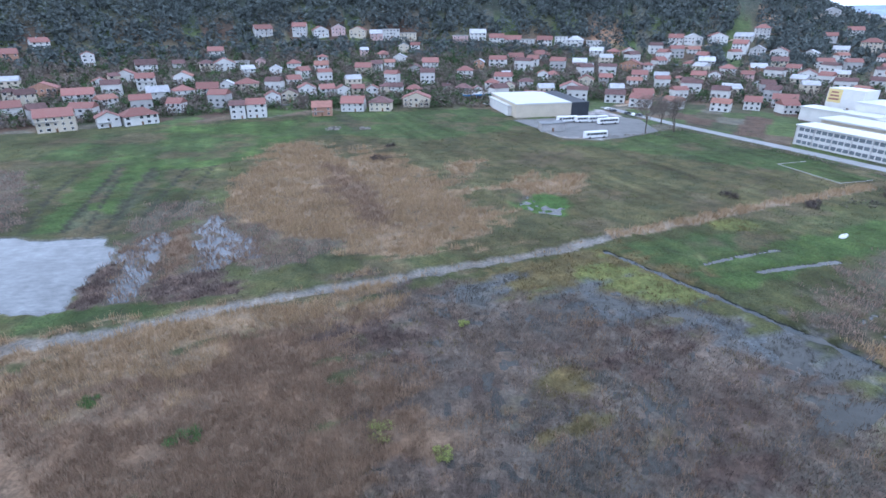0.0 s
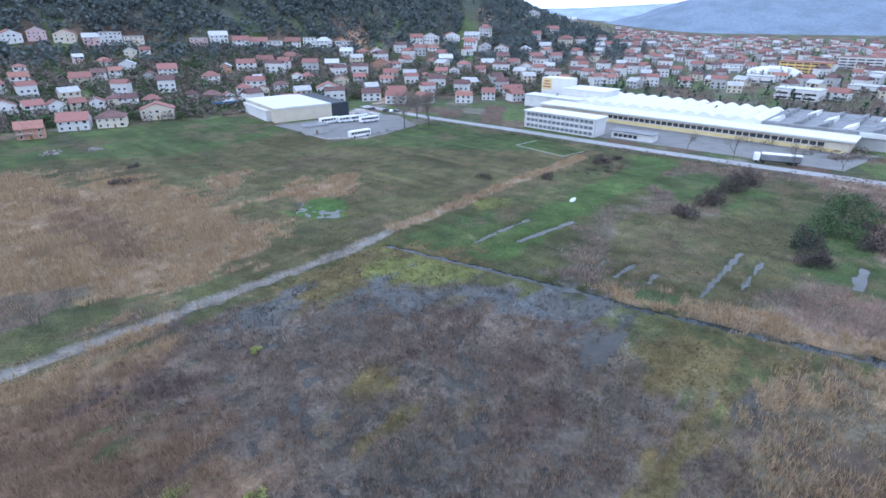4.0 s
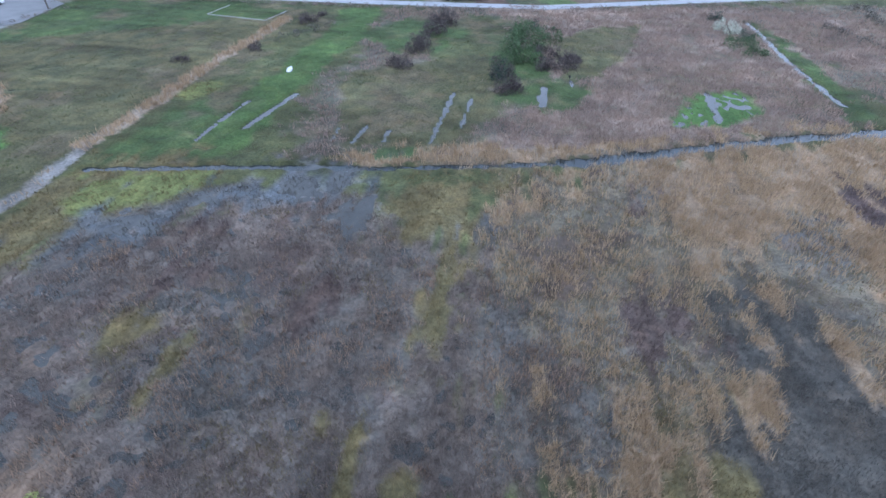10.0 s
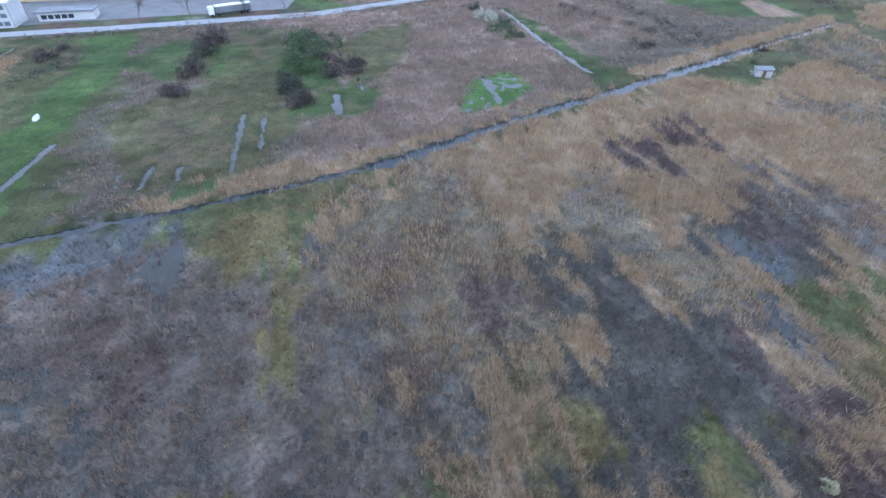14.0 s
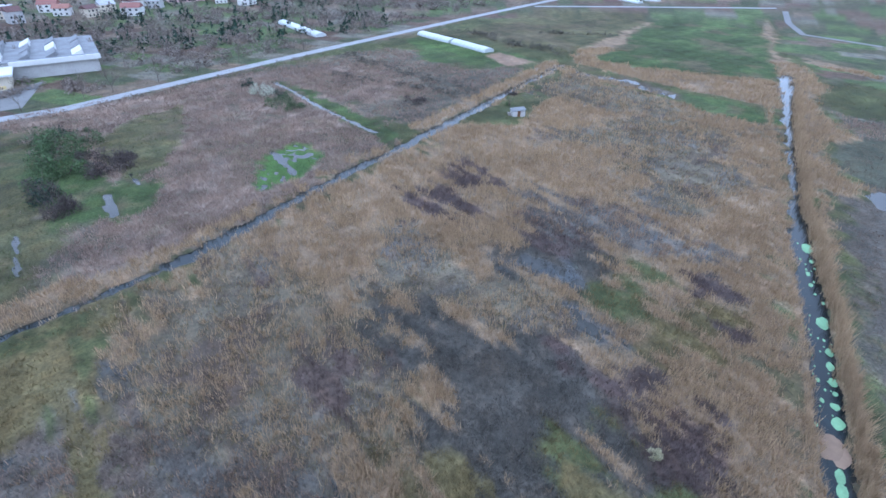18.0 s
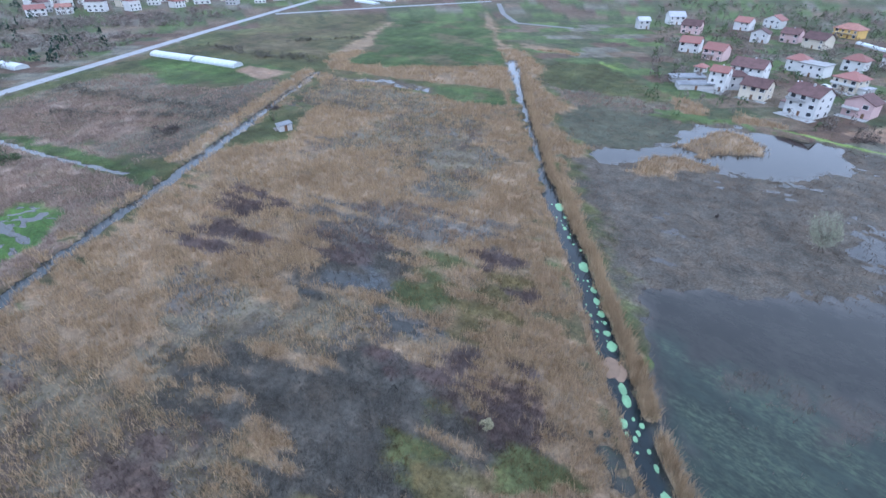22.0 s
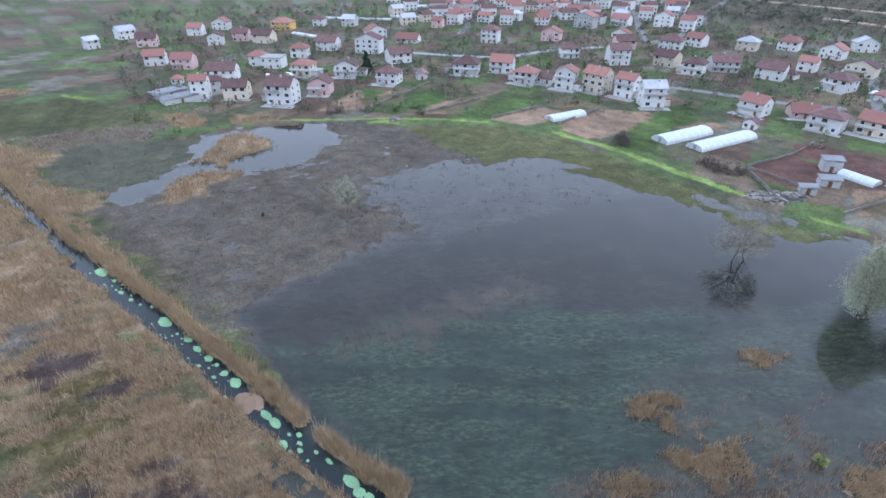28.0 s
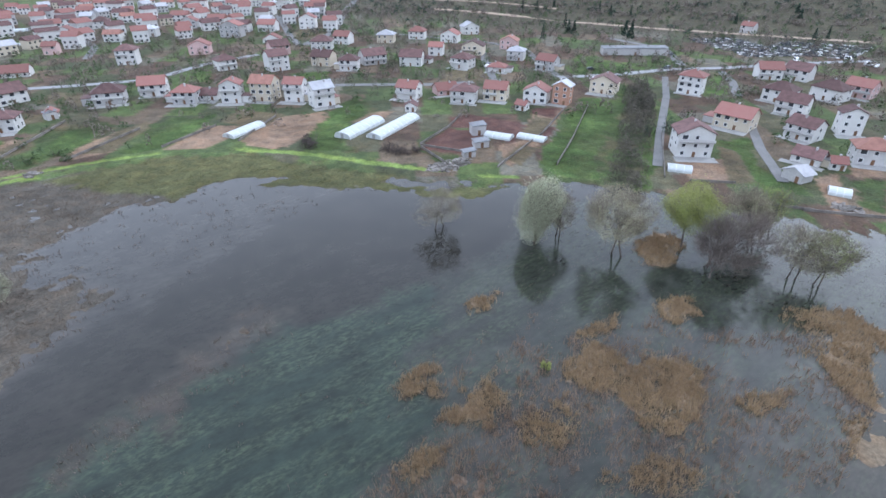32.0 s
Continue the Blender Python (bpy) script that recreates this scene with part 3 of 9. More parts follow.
cover("lawn", 1.5, (133.5, 203.9), (147.4, 208), (154.3, 181.1), (140.2, 177.6))
cover("reed", 4, (243.6, -107.6), (181.1, -130.6), (146, -146.6), (95, -104.1), (61.6, -76.3), (40.9, -59.4), (27.6, -47.8), (9.5, -33.3), (21.3, -10.9), (41.9, 35.5), (84.8, 48.6), (92.2, 42.6), (103.9, 31.7), (120.6, 17.5), (145.9, -8.8), (186.3, -50.7))
cover("field", 3, (173.8, -39), (188.2, -55.7), (236.3, -104.4), (211.6, -98.8), (167, -59.1))
cover("mix", 4, (209.4, -77.1), (229.7, -107.1), (179.4, -128.2), (141.9, -125.2), (108.8, -84.2), (130.8, -79.9), (156.2, -65.1), (169.1, -101.9))
cover("mix", 3, (143.3, -87.1), (127.1, -105), (112, -97.5), (98.6, -73.9), (108.5, -63.8), (117, -82.6))
cover("mix", 5, (88, 41.6), (102.8, 22.4), (108.6, 5.6), (80.1, -0.6), (66.9, -4.3), (55.4, 2.5), (54.9, 17.7), (73.9, 38.2))
cover("reed", 3, (102.8, 22.4), (118.9, 12.6), (118.6, -5.4), (102.3, -20.7), (84.3, -32.5), (67.2, -38.7), (72.2, -19.2), (72.2, -5.2), (81.4, 3.2), (91.3, 11.7))
cover("marsh", 5, (-20, 103.4), (11.8, 106.1), (31.2, 107.4), (55.1, 88.9), (67.5, 77.9), (69.9, 64), (68.5, 46.1), (60.1, 35.8), (43.4, 26.9), (38, 12.5), (11.7, -0.6), (-20.3, 45.1))
cover("marsh", 5, (40.5, 52.4), (72.3, 41.1), (74.9, 26.6), (61.6, 17), (45.4, 15.5), (38.8, 11.5), (11.7, -0.6), (6.2, 15.4))
cover("olive", 3, (12, 107), (16.7, 113.5), (41, 120.8), (57, 97.4), (55.1, 90.8), (39.7, 101.6), (23.2, 108.1))
cover("lime", 2, (37.2, 123.2), (45.8, 112.8), (57, 97.4), (53.3, 93.2), (47.2, 97.3), (37.3, 113.2))
cover("green", 2, (13.5, 109.1), (19.9, 109.4), (20.4, 105.7), (14.7, 104.9))
cover("olive", 4, (75.4, 66.4), (88.2, 50.9), (94.6, 39.4), (85.8, 36.4), (74.5, 41.3), (60.7, 35.1), (50.4, 31.6), (43.1, 30.4), (43, 32.3), (58.4, 38), (65, 44.9), (62.9, 56.5))
cover("flood", 3, (31.2, 107.4), (39.7, 101.6), (54.7, 88.3), (50.9, 85.2), (43.7, 87.8), (34.9, 92.8), (25.5, 99.2))
cover("mix", 5, (94.6, 35.6), (112.2, 22.5), (85.7, 12.6), (70, 14), (61.6, 17), (72.5, 29.7))
cover("reed", 4, (107.7, 22.3), (120.9, 15.4), (147.1, -13.1), (138.8, -25.8), (93.2, -24), (86.5, -15.3), (92.9, -2), (90.3, 11.9))
cover("mix", 5, (60.2, 21.9), (62.3, 9.7), (48.9, 3.4), (34.7, -1.9), (30.4, 5.8), (42.2, 15.3))
cover("reed", 4, (-91.5, 69.1), (-79.6, 77.7), (-53.9, 87.6), (-27.2, 97.3), (-15.7, 101.8), (-17.1, 94.4), (-36.4, 82), (-49.6, 69), (-63.4, 63.6), (-77.2, 54.5))
cover("marsh", 6, (-25.5, 90), (27.4, 104.2), (52.5, 89.6), (68.9, 73), (47.8, 54.1), (-7.1, 58.6), (-22.2, 75))
cover("brownreed", 4, (-99.4, 71.6), (-78.1, 75.9), (-52.2, 84.3), (-17.5, 97.3), (-9.9, 92.5), (-14.2, 74.4), (-10.3, 58.2), (-4.1, 37.8), (-64.6, 37.9))
cover("brownreed", 5, (-94.9, 67.2), (-60.3, 71.4), (-47.5, 74.5), (-36.6, 79.6), (-23.6, 81.3), (-18.1, 74.4), (-20.1, 65.6), (-11.9, 58.2), (-4.1, 37.8), (-64.6, 37.9))
cover("reed", 4, (-79, 77.1), (-63.4, 84.9), (-44.1, 91.1), (-27.1, 97.3), (-16.6, 99.8), (-11.4, 96), (-18.6, 89.3), (-28.5, 84.2), (-37.3, 78.7), (-42.9, 70.6), (-50.5, 65.7), (-59, 62.5), (-65.3, 59.5))
cover("rust", 4, (-20.5, 87.2), (-9.7, 90.3), (-2.7, 83.1), (-6.5, 76), (-14.5, 76), (-20.1, 79.5))
cover("rust", 3, (-59, 109.6), (-48.7, 106.6), (-46.9, 98.6), (-56.8, 96.2), (-61.6, 103.9))
cover("puddle", 3, (4.8, 98.4), (11.9, 102.2), (13.1, 95.9), (7.4, 91.3), (3.5, 93.6))
cover("puddle", 4, (21.6, 100.8), (36.1, 99.5), (48.8, 94.5), (56, 88.9), (52.5, 82.9), (40.1, 86.9), (24.8, 92.4))
cover("brownreed", 5, (-32.3, 81.8), (-21.5, 79.3), (-10, 71.3), (-1.3, 64.8), (1.5, 52.8), (-29, 67.2))
cover("olive", 3, (12.6, 111.1), (27.6, 119), (42.1, 117.8), (58.2, 99.2), (53.9, 91.6), (34.6, 97.7), (17.3, 97.8), (8.1, 97.2), (4.3, 101.4))
cover("lime", 2, (31.3, 111.9), (40.3, 113), (56.7, 96.5), (53.1, 92.6), (40.2, 98.1), (31.9, 105.1))
cover("rust", 4, (-7.5, 88.1), (0.3, 82.7), (-3.5, 78), (-10.9, 81.4), (-14, 78.5), (-19.8, 84.1), (-15.3, 88.3))
cover("puddle", 3, (6, 100.1), (12.1, 102.4), (12.9, 99.1), (8.1, 95.7), (4.5, 95.8))
cover("puddle", 4, (27.4, 101.1), (35, 103.6), (39.5, 93.6), (35.6, 90.4), (28.7, 94), (25.2, 97.9))
cover("puddle", 4, (66.6, 84.3), (76.1, 65.9), (68.5, 60.8), (62.5, 69.1), (49.9, 81.8), (51.6, 88.2))
cover("greyreed", 6, (56.8, 55.8), (58.5, 43.4), (53.8, 36.6), (41.4, 31.4), (34.9, 32.7), (33.9, 39.9), (35.9, 45.1))
cover("greyreed", 6, (46.7, 29), (51.2, 23.9), (52.5, 14.8), (44.1, 9.8), (31.1, 6.7), (28.1, 14), (34, 21.8), (39.2, 26.8))
cover("greyreed", 6, (29.4, 84.4), (34.9, 77.1), (37.5, 64), (33, 52.2), (24.1, 46.5), (18.3, 38.5), (10.7, 57.3))
cover("olive", 3, (70.2, 62.3), (82, 57.4), (94.6, 39.7), (91.3, 36.4), (81.8, 44.3), (72.6, 41), (68, 44.4), (61.8, 45.4), (59, 50.4), (63.6, 56.5))
cover("mossgreen", 2, (73, 66.3), (78.7, 60.8), (88.4, 47.5), (84.3, 46.8), (77.6, 54.8), (69.6, 60), (67.5, 63.7))
cover("olive", 2.5, (69.1, 45), (71, 40.2), (59.7, 36.4), (50.1, 32.6), (42.2, 29.3), (36.9, 27.7), (33.8, 28.7), (41.1, 32.1), (49.2, 34.9), (58.8, 38.8))
cover("olive", 3, (66.4, 7.1), (64.5, 3.2), (56.2, -0.2), (49.5, -3.7), (44.7, -4.9), (38, -6.9), (36.8, -7.6), (35, -3.3), (40.4, -2.2), (47.6, 1.1), (57, 3.5))
cover("olive", 2.5, (60.9, -1.9), (61.4, -6.2), (57.2, -8.1), (53.8, -6.1), (55.4, -3.7))
cover("olive", 2, (44.7, -6.9), (46.1, -9.4), (40.8, -10.6), (39.1, -8))
cover("olive", 4, (18.6, 68.7), (22.5, 65.8), (25, 59.7), (19.5, 58), (14.9, 57.7), (14.4, 62.6))
cover("olive", 3, (23.9, 36.3), (26.2, 33.3), (22.2, 28.8), (19.9, 34.5))
cover("creek", 2.5, (63.3, 64.3), (69.1, 63.5), (68, 59.9), (61.4, 57.3), (54.5, 53.5), (48.2, 50.6), (46.2, 52.2), (53.4, 56.1), (58.7, 59.6))
cover("greyreed", 3, (47.2, 53), (53.1, 53.1), (47.8, 48.1), (40.4, 44.7), (36.2, 44.3), (33.7, 48), (36.9, 50.7), (41.6, 50.7))
cover("rust", 2.5, (37.3, 52.6), (42.6, 51.4), (47.2, 51.4), (42.4, 48.7), (38.5, 48.1), (36.5, 50.4))
cover("puddle", 2.5, (71.8, 40.6), (74.2, 34.8), (69.9, 31.6), (65.8, 35.4), (67.2, 38.5))
cover("rust", 3, (32.5, 76.5), (35.4, 74.2), (33.5, 70.8), (28.7, 74), (26.2, 77.4), (28, 78.7))
cover("rust", 3, (41.3, 82.5), (44.1, 79.4), (41.3, 75), (38.4, 80.3))
cover("mix", 6, (86.2, 41), (90.6, 31.8), (85.2, 16.3), (80.9, 1.7), (76.5, -8.2), (68, -10), (54.2, -5.4), (44.9, -5.6), (39.6, 3.2), (42.6, 29.6), (58.7, 35.3))
cover("greyreed", 5, (65.5, 36.7), (66.9, 26.9), (61.8, 14.3), (51.6, 7.3), (39.6, 3.2), (42.4, 28.3))
cover("rust", 3, (62.6, 10.9), (61, 6.6), (56.5, 5.8), (57.9, 9.1))
cover("olive", 3, (77.1, 46.2), (72.2, 40.1), (58.6, 34.5), (45, 30.9), (42.8, 31.5), (43.1, 34.2), (59.2, 39.3))
cover("olive", 3, (62.3, 7.5), (58.3, 3.3), (49.7, -1.4), (41.9, -3.8), (38.6, -5.4), (39, -1.8), (46.5, 1.5), (55.4, 5.8))
cover("olive", 2.5, (60, -1.8), (58.9, -6.8), (53.9, -7.9), (52.8, -3.6))
cover("puddle", 2.5, (73.9, 40.6), (74.8, 35.9), (70, 31.8), (66.1, 33.5), (67.1, 38))
cover("mix", 3, (106.9, -11.6), (86.5, -25.4), (72.8, -37.1), (58.1, -40.5), (62.5, -33.6), (67.4, -21.8), (75.6, -11.1), (80.6, -2.5))
cover("mix", 3, (93.4, 40.1), (91.8, 30.3), (86.1, 14.7), (74.1, -7.7), (60.3, -7.8), (52, -2.5), (50.2, 9.1), (61.8, 34.1))
cover("basin", 3, (77, -9.5), (67.9, -22.1), (65, -33.4), (55.2, -36.5), (47.8, -38.8), (34.8, -40.1), (33.8, -37.3), (35.4, -31.9), (35.8, -25.8), (72.2, 0.5), (79.6, -2.1))
cover("basin", 3, (56.4, -8.8), (64.8, -17.4), (64.3, -25.9), (62.1, -35.1), (45.9, -31.8), (37.8, -11.6), (45.2, -10))
cover("basin", 3.5, (67.4, -3.4), (70.8, -10.4), (71.9, -17.5), (66.3, -25.8), (60.3, -32.1), (55.5, -31.9), (50.3, -35.5), (44.9, -36.1), (39.5, -32.4), (37.9, -25.9), (36.8, -16.5), (37.6, -9.9), (44.6, -7.8), (52, -6.7), (59.7, -5.2))
cover("maroon", 2.6, (64.1, -33.1), (56.3, -35.8), (50.8, -40.1), (45.6, -42.1), (39.5, -42.6), (34.3, -38.8), (35.4, -35.9), (40.7, -35.3), (48.5, -33.8), (56.1, -32.2))
cover("mossgreen", 3, (47, -25.9), (46.8, -31.4), (42.9, -31.1), (40, -27.6), (43.5, -25.3))
cover("olive", 1.5, (44.7, -7.1), (44.3, -10.7), (40.4, -10.5), (39.2, -8.2), (40.8, -6.4))
cover("basin", 2.6, (91.3, -28.5), (95.3, -33.2), (107.9, -43.5), (107.6, -51), (96, -55.6), (87.7, -52.2), (79, -53.8), (77.4, -47.4), (76.9, -39.4), (81.4, -34.3), (86.8, -29.2))
cover("maroon", 2.6, (96.1, -34.2), (108.7, -43.8), (107, -52.3), (96, -55.6), (88.8, -52.8), (88.8, -44.4))
cover("greyreed", 4, (114.9, -46.6), (113, -56.9), (106.9, -65.2), (89.9, -70.5), (81.1, -78.1), (77.1, -73.8), (84.4, -66.4), (91.5, -58.9), (95.9, -52.5))
cover("puddle", 2, (89, -29.4), (88.8, -36.4), (84.5, -42.1), (78.4, -41.5), (79.8, -35.9))
cover("puddle", 2, (72.8, -36.3), (69.9, -39.3), (63.6, -41.4), (59.4, -41.9), (61.4, -38.3), (68, -36.4))
cover("mossgreen", 3, (83.6, -55.4), (79.3, -60.4), (73.3, -59.6), (70.7, -53.6), (65.8, -55.4), (63.2, -50.8), (67.2, -46.2), (73.7, -42.7), (77.4, -42.9), (77.3, -48.7))
cover("olive", 3, (63.9, -51.3), (67.4, -60.6), (64.3, -65), (59, -61.7), (55, -51.9), (57.3, -48.8), (61.8, -48))
cover("maroon", 2, (78.2, -61.8), (73.7, -67.2), (67.3, -69.1), (65.4, -65.9), (70.2, -61.5))
cover("maroon", 2, (62.6, -58.1), (59.3, -63.2), (55.7, -59.3), (57.4, -55.7))
cover("rust", 3.5, (125.8, -15.8), (126.3, -26.1), (114.8, -30.7), (108.8, -30.1), (110.9, -21.8), (116.6, -17.9))
cover("rust", 2.5, (140.4, -29.9), (138.9, -37.8), (127.5, -35.6), (127, -28.5))
cover("rust", 2.5, (102.8, 17.4), (102, 13.4), (95.6, 12.6), (93.5, 16), (98.1, 17.9))
cover("rust", 2.5, (67.1, 6.6), (62.7, 2.4), (56.7, 3.4), (57.4, 6.9))
cover("mossgreen", 2, (35.8, -31.2), (36.1, -36.5), (32.7, -37.8), (27.8, -37.4), (32.2, -28.1))
cover("olive", 2, (37.8, -24), (36.9, -28), (34.6, -29.9), (32.6, -27.1), (35.7, -23.1))
cover("olive", 2, (45.5, -6.7), (44.4, -10), (40.6, -10.1), (42.6, -5.7))
cover("mix", 3, (136, -74.7), (137.7, -88), (121.7, -110.8), (108.9, -102), (103.2, -87.5), (111.4, -78.7), (123.2, -71.4))
cover("maroon", 3, (125, -18), (121.1, -26.6), (108.4, -30.6), (107.3, -25.8), (114, -19.7), (120.7, -16.5))
cover("maroon", 2.6, (134.2, -30.9), (131.8, -37.1), (121.2, -35.7), (123.7, -29.9))
cover("greyreed", 4, (110.1, -44.8), (104, -54.8), (91.9, -71.1), (80.1, -76), (76.1, -69.8), (87.8, -57.5), (96.1, -46.5), (103.9, -41.1))
cover("puddle", 2, (71.3, -36), (64.1, -42.2), (60.4, -41.4), (65.9, -36.4))
cover("weedy", 4, (32.9, -189.9), (-22.1, -156.3), (-71.4, -121.8), (-105.6, -100.3), (-119.7, -80.9), (-132.3, -55.3), (-148.3, -33.2), (-165.8, -12.7), (-54.5, 11.1), (29.7, -47.4))
cover("browns", 4, (153.6, -142.5), (124.2, -138.5), (97.6, -126), (85.4, -151), (55.1, -197.8), (24.5, -195.8), (-13.8, -191.1), (-35.1, -170.5), (-58.1, -138.8), (-32.6, -95.3), (-5.9, -73.3), (9.1, -42.5), (28.6, -55.3), (42.7, -71.7), (63.5, -90.8), (91.4, -115.2), (124.2, -138.5))
cover("rough", 3, (193.7, -220.4), (162.5, -216.4), (113.3, -201.3), (110, -184.8), (147.1, -184.8), (161.3, -175.9))
cover("dull", 3, (163.4, -178.8), (136.8, -184.8), (104.5, -181.8), (110.5, -155.5), (142.1, -165.2))
cover("flood", 3, (133.3, -160.2), (101.9, -176), (83.3, -191.1), (53.7, -191.1), (42.6, -176), (52.2, -151), (67.9, -151), (86.8, -142.5), (98.9, -131.2), (105.1, -136.7), (97.6, -151))
cover("water", 2, (81.9, -151), (82.1, -176), (72.5, -190.5), (54.1, -193.1), (45.1, -178.8), (53.4, -155.5), (66.2, -151))
cover("sheet", 5, (29.6, -138.7), (7, -155.6), (-25.8, -160.3), (-48.4, -138.8), (-56.1, -133.2), (-70.8, -115.4), (-87.6, -104.7), (-73.9, -87.2), (-61.9, -97.5), (-55.8, -109.8), (-23.2, -109.8), (9, -95.2), (31.8, -86.9), (45.5, -83.2), (46.3, -82.3), (29, -97.4), (12.3, -115.3))
cover("water", 3, (45.5, -81.4), (33.5, -95.1), (14.5, -104.5), (-10.5, -118.3), (-42.5, -129.6), (-56.1, -133.2), (-80.2, -109.9), (-91.5, -104.7), (-79.6, -87.2), (-60.6, -79.9), (-44.4, -79.9), (-17.4, -79.8), (-7.3, -87), (8.6, -79.7), (22.3, -70.3), (26.1, -59.8), (17.6, -50.3), (12.3, -44.9), (19, -49.3), (26.8, -55.3), (36, -66.1))
cover("algae", 5, (37.2, -70.2), (23, -74.8), (8.6, -79.7), (-7.1, -85.1), (-28.2, -79.8), (-44.4, -79.9), (-36.3, -67.6), (-21.8, -57.7), (-27.4, -51.4), (-22.6, -42.4), (-16.4, -28.2), (-0, -28.2), (9.8, -42.5), (25.1, -55.3))
cover("drowned", 4, (20.7, -73.3), (4.2, -82.4), (-9.8, -89), (-11.6, -85.1), (4.3, -76.4), (16.5, -71.8))
cover("shore", 3, (24.1, -191.1), (-9.8, -193.1), (-36.2, -176), (-59.5, -142.7), (-74.5, -119.9), (-89.3, -107.3), (-76, -107.2), (-61.9, -124.6), (-47.2, -135), (-25.1, -155.6), (-7.3, -155.6), (11.1, -176))
cover("sheet", 2, (-11, -157.9), (-22.2, -160.3), (-41.7, -151.1), (-31.3, -151.1), (-13.9, -151.1))
cover("sheet", 2, (-59.2, -133.2), (-63.9, -133.2), (-80.6, -115.5), (-75, -115.4), (-63.3, -127.9))
cover("reed", 2, (78.3, -157.8), (82.1, -178.8), (70.7, -184.2), (63.6, -173.2), (69.9, -162.7), (74, -153.2), (83.7, -155.5))
cover("reed", 2, (85.3, -130.5), (83.5, -146.7), (71.4, -151), (67.2, -148.8), (72.2, -134.8), (80.1, -127.7))
cover("reed", 2, (114.9, -204.9), (103.7, -204.9), (95.7, -193.1), (102.6, -186.7))
cover("reed", 3, (156.5, -169.3), (142.1, -165.2), (132.6, -157.8), (126.8, -142.5), (111.4, -131.2), (100.4, -131.2), (97.4, -118.1), (103.7, -121.2), (124.2, -138.5), (143, -150.9))
cover("green", 3, (316.2, -185), (353.1, -225.7), (312.2, -277.1), (258.2, -232.7), (203.3, -193.7), (218.9, -164.8), (251.3, -146.3))
cover("green", 3, (283.8, -265), (282.8, -280.6), (220.5, -295), (178.6, -250.2), (202.2, -245), (232.8, -232.1))
cover("field", 3, (187.5, -205), (173.8, -227.7), (136.6, -213.9), (117.7, -204.9), (115.8, -188.5), (138.9, -189), (151.7, -178), (166.3, -181.6))
cover("dull", 3, (149.4, -184), (128.5, -188.8), (108.1, -194.5), (111.9, -178.6), (132, -172))
cover("wetgrass", 3, (129.6, -150.7), (133.3, -165.4), (115.1, -174.8), (94, -180.2), (85.5, -162.4), (91.8, -139.6), (112.5, -134.7))
cover("water", 2, (99.5, -128.8), (97.3, -136.8), (92.4, -140.5), (82.5, -155.9), (74.4, -158.8), (82.1, -142.9), (90.4, -128.1))
cover("water", 2, (91, -171.5), (87.3, -181.5), (74.7, -187.5), (63.1, -189.3), (52.1, -163.9), (59.3, -156.3), (65.8, -149), (73.2, -156.7), (83.1, -154.9))
cover("reed", 1.8, (237.1, -137.8), (216.4, -162.9), (195.7, -191.4), (165.5, -163.7), (192.9, -149.3), (222.4, -129))
cover("green", 1.5, (191.3, -140.1), (154.9, -154.6), (146.3, -146.4), (161.8, -134.3), (177.5, -130))
cover("flood", 1.5, (221.2, -128.3), (189.7, -137), (184.8, -131.6), (208.1, -120.5))
cover("reed", 1.5, (236.7, -235.9), (200.2, -248.4), (182.8, -240.1), (193, -234.5), (224.4, -226.7))
cover("reed", 1.6, (197.8, -195.3), (196.8, -204.5), (183.8, -204), (171.2, -179.4), (145.9, -167.5), (133.7, -160.4), (130, -148.4), (118.6, -137.9), (101.3, -132.1), (96.9, -120.4), (102.9, -120.9), (84.7, -104.6), (71.4, -93.4), (72.5, -91.6), (92.8, -108.6), (134, -143.4), (169, -171.3))
cover("reed", 1.5, (85.2, -130.8), (86.1, -141.9), (78.1, -150.5), (67.1, -151.3), (67.8, -142.1), (75.7, -133.4))
cover("reed", 1.5, (84.4, -158.4), (85.5, -174.3), (79.6, -184.2), (66.4, -177.3), (64.3, -168.4), (72.8, -161.5), (74.8, -154))
cover("reed", 1.5, (111.6, -195.4), (111.5, -204.4), (98.4, -200.9), (96.3, -190.6), (103.2, -186.7))
cover("reed", 1.5, (88.4, -198.7), (86.6, -206.8), (69.6, -204.2), (67, -198.1), (80.5, -194.6))
cover("weedy", 5, (-14.2, -40.7), (-24.5, -44.7), (-38.4, -40.1), (-67.1, -25.7), (-78.7, -20.7), (-79.4, -9), (-49.8, 7.8), (-4, -24))
cover("brownweed", 4, (-13.9, -40.1), (-19.3, -45.9), (-29.6, -51.8), (-40.9, -51), (-54.7, -51.1), (-67.2, -48.3), (-77.4, -31.6), (-90.5, -26.1), (-96.3, -14.9), (-65.6, -4.1))
cover("brownweed", 3, (-58.6, -46.5), (-68.6, -49.5), (-76.1, -42.1), (-75.2, -36.8), (-64.9, -40.3))
cover("weedy", 4, (-36.7, -33.8), (-41.5, -31.6), (-46.8, -26.8), (-45.3, -21.2), (-37.6, -24.4), (-32.8, -30))
cover("weedy", 4, (-71.4, -32.2), (-80.7, -29.3), (-84.3, -23.2), (-78.4, -17.9), (-74.6, -12.3), (-66.9, -15.2), (-73.9, -21), (-69.5, -27.1))
cover("reedwater", 2.5, (-24.7, -49.6), (-30.3, -52.8), (-37.8, -50.4), (-38.3, -47.3), (-31.8, -44.4), (-26.7, -46.3))
cover("reedwater", 2.5, (-50.3, -46.9), (-57.5, -46.9), (-59.2, -40.7), (-56.4, -36.2), (-52.3, -37.5), (-49.2, -42))
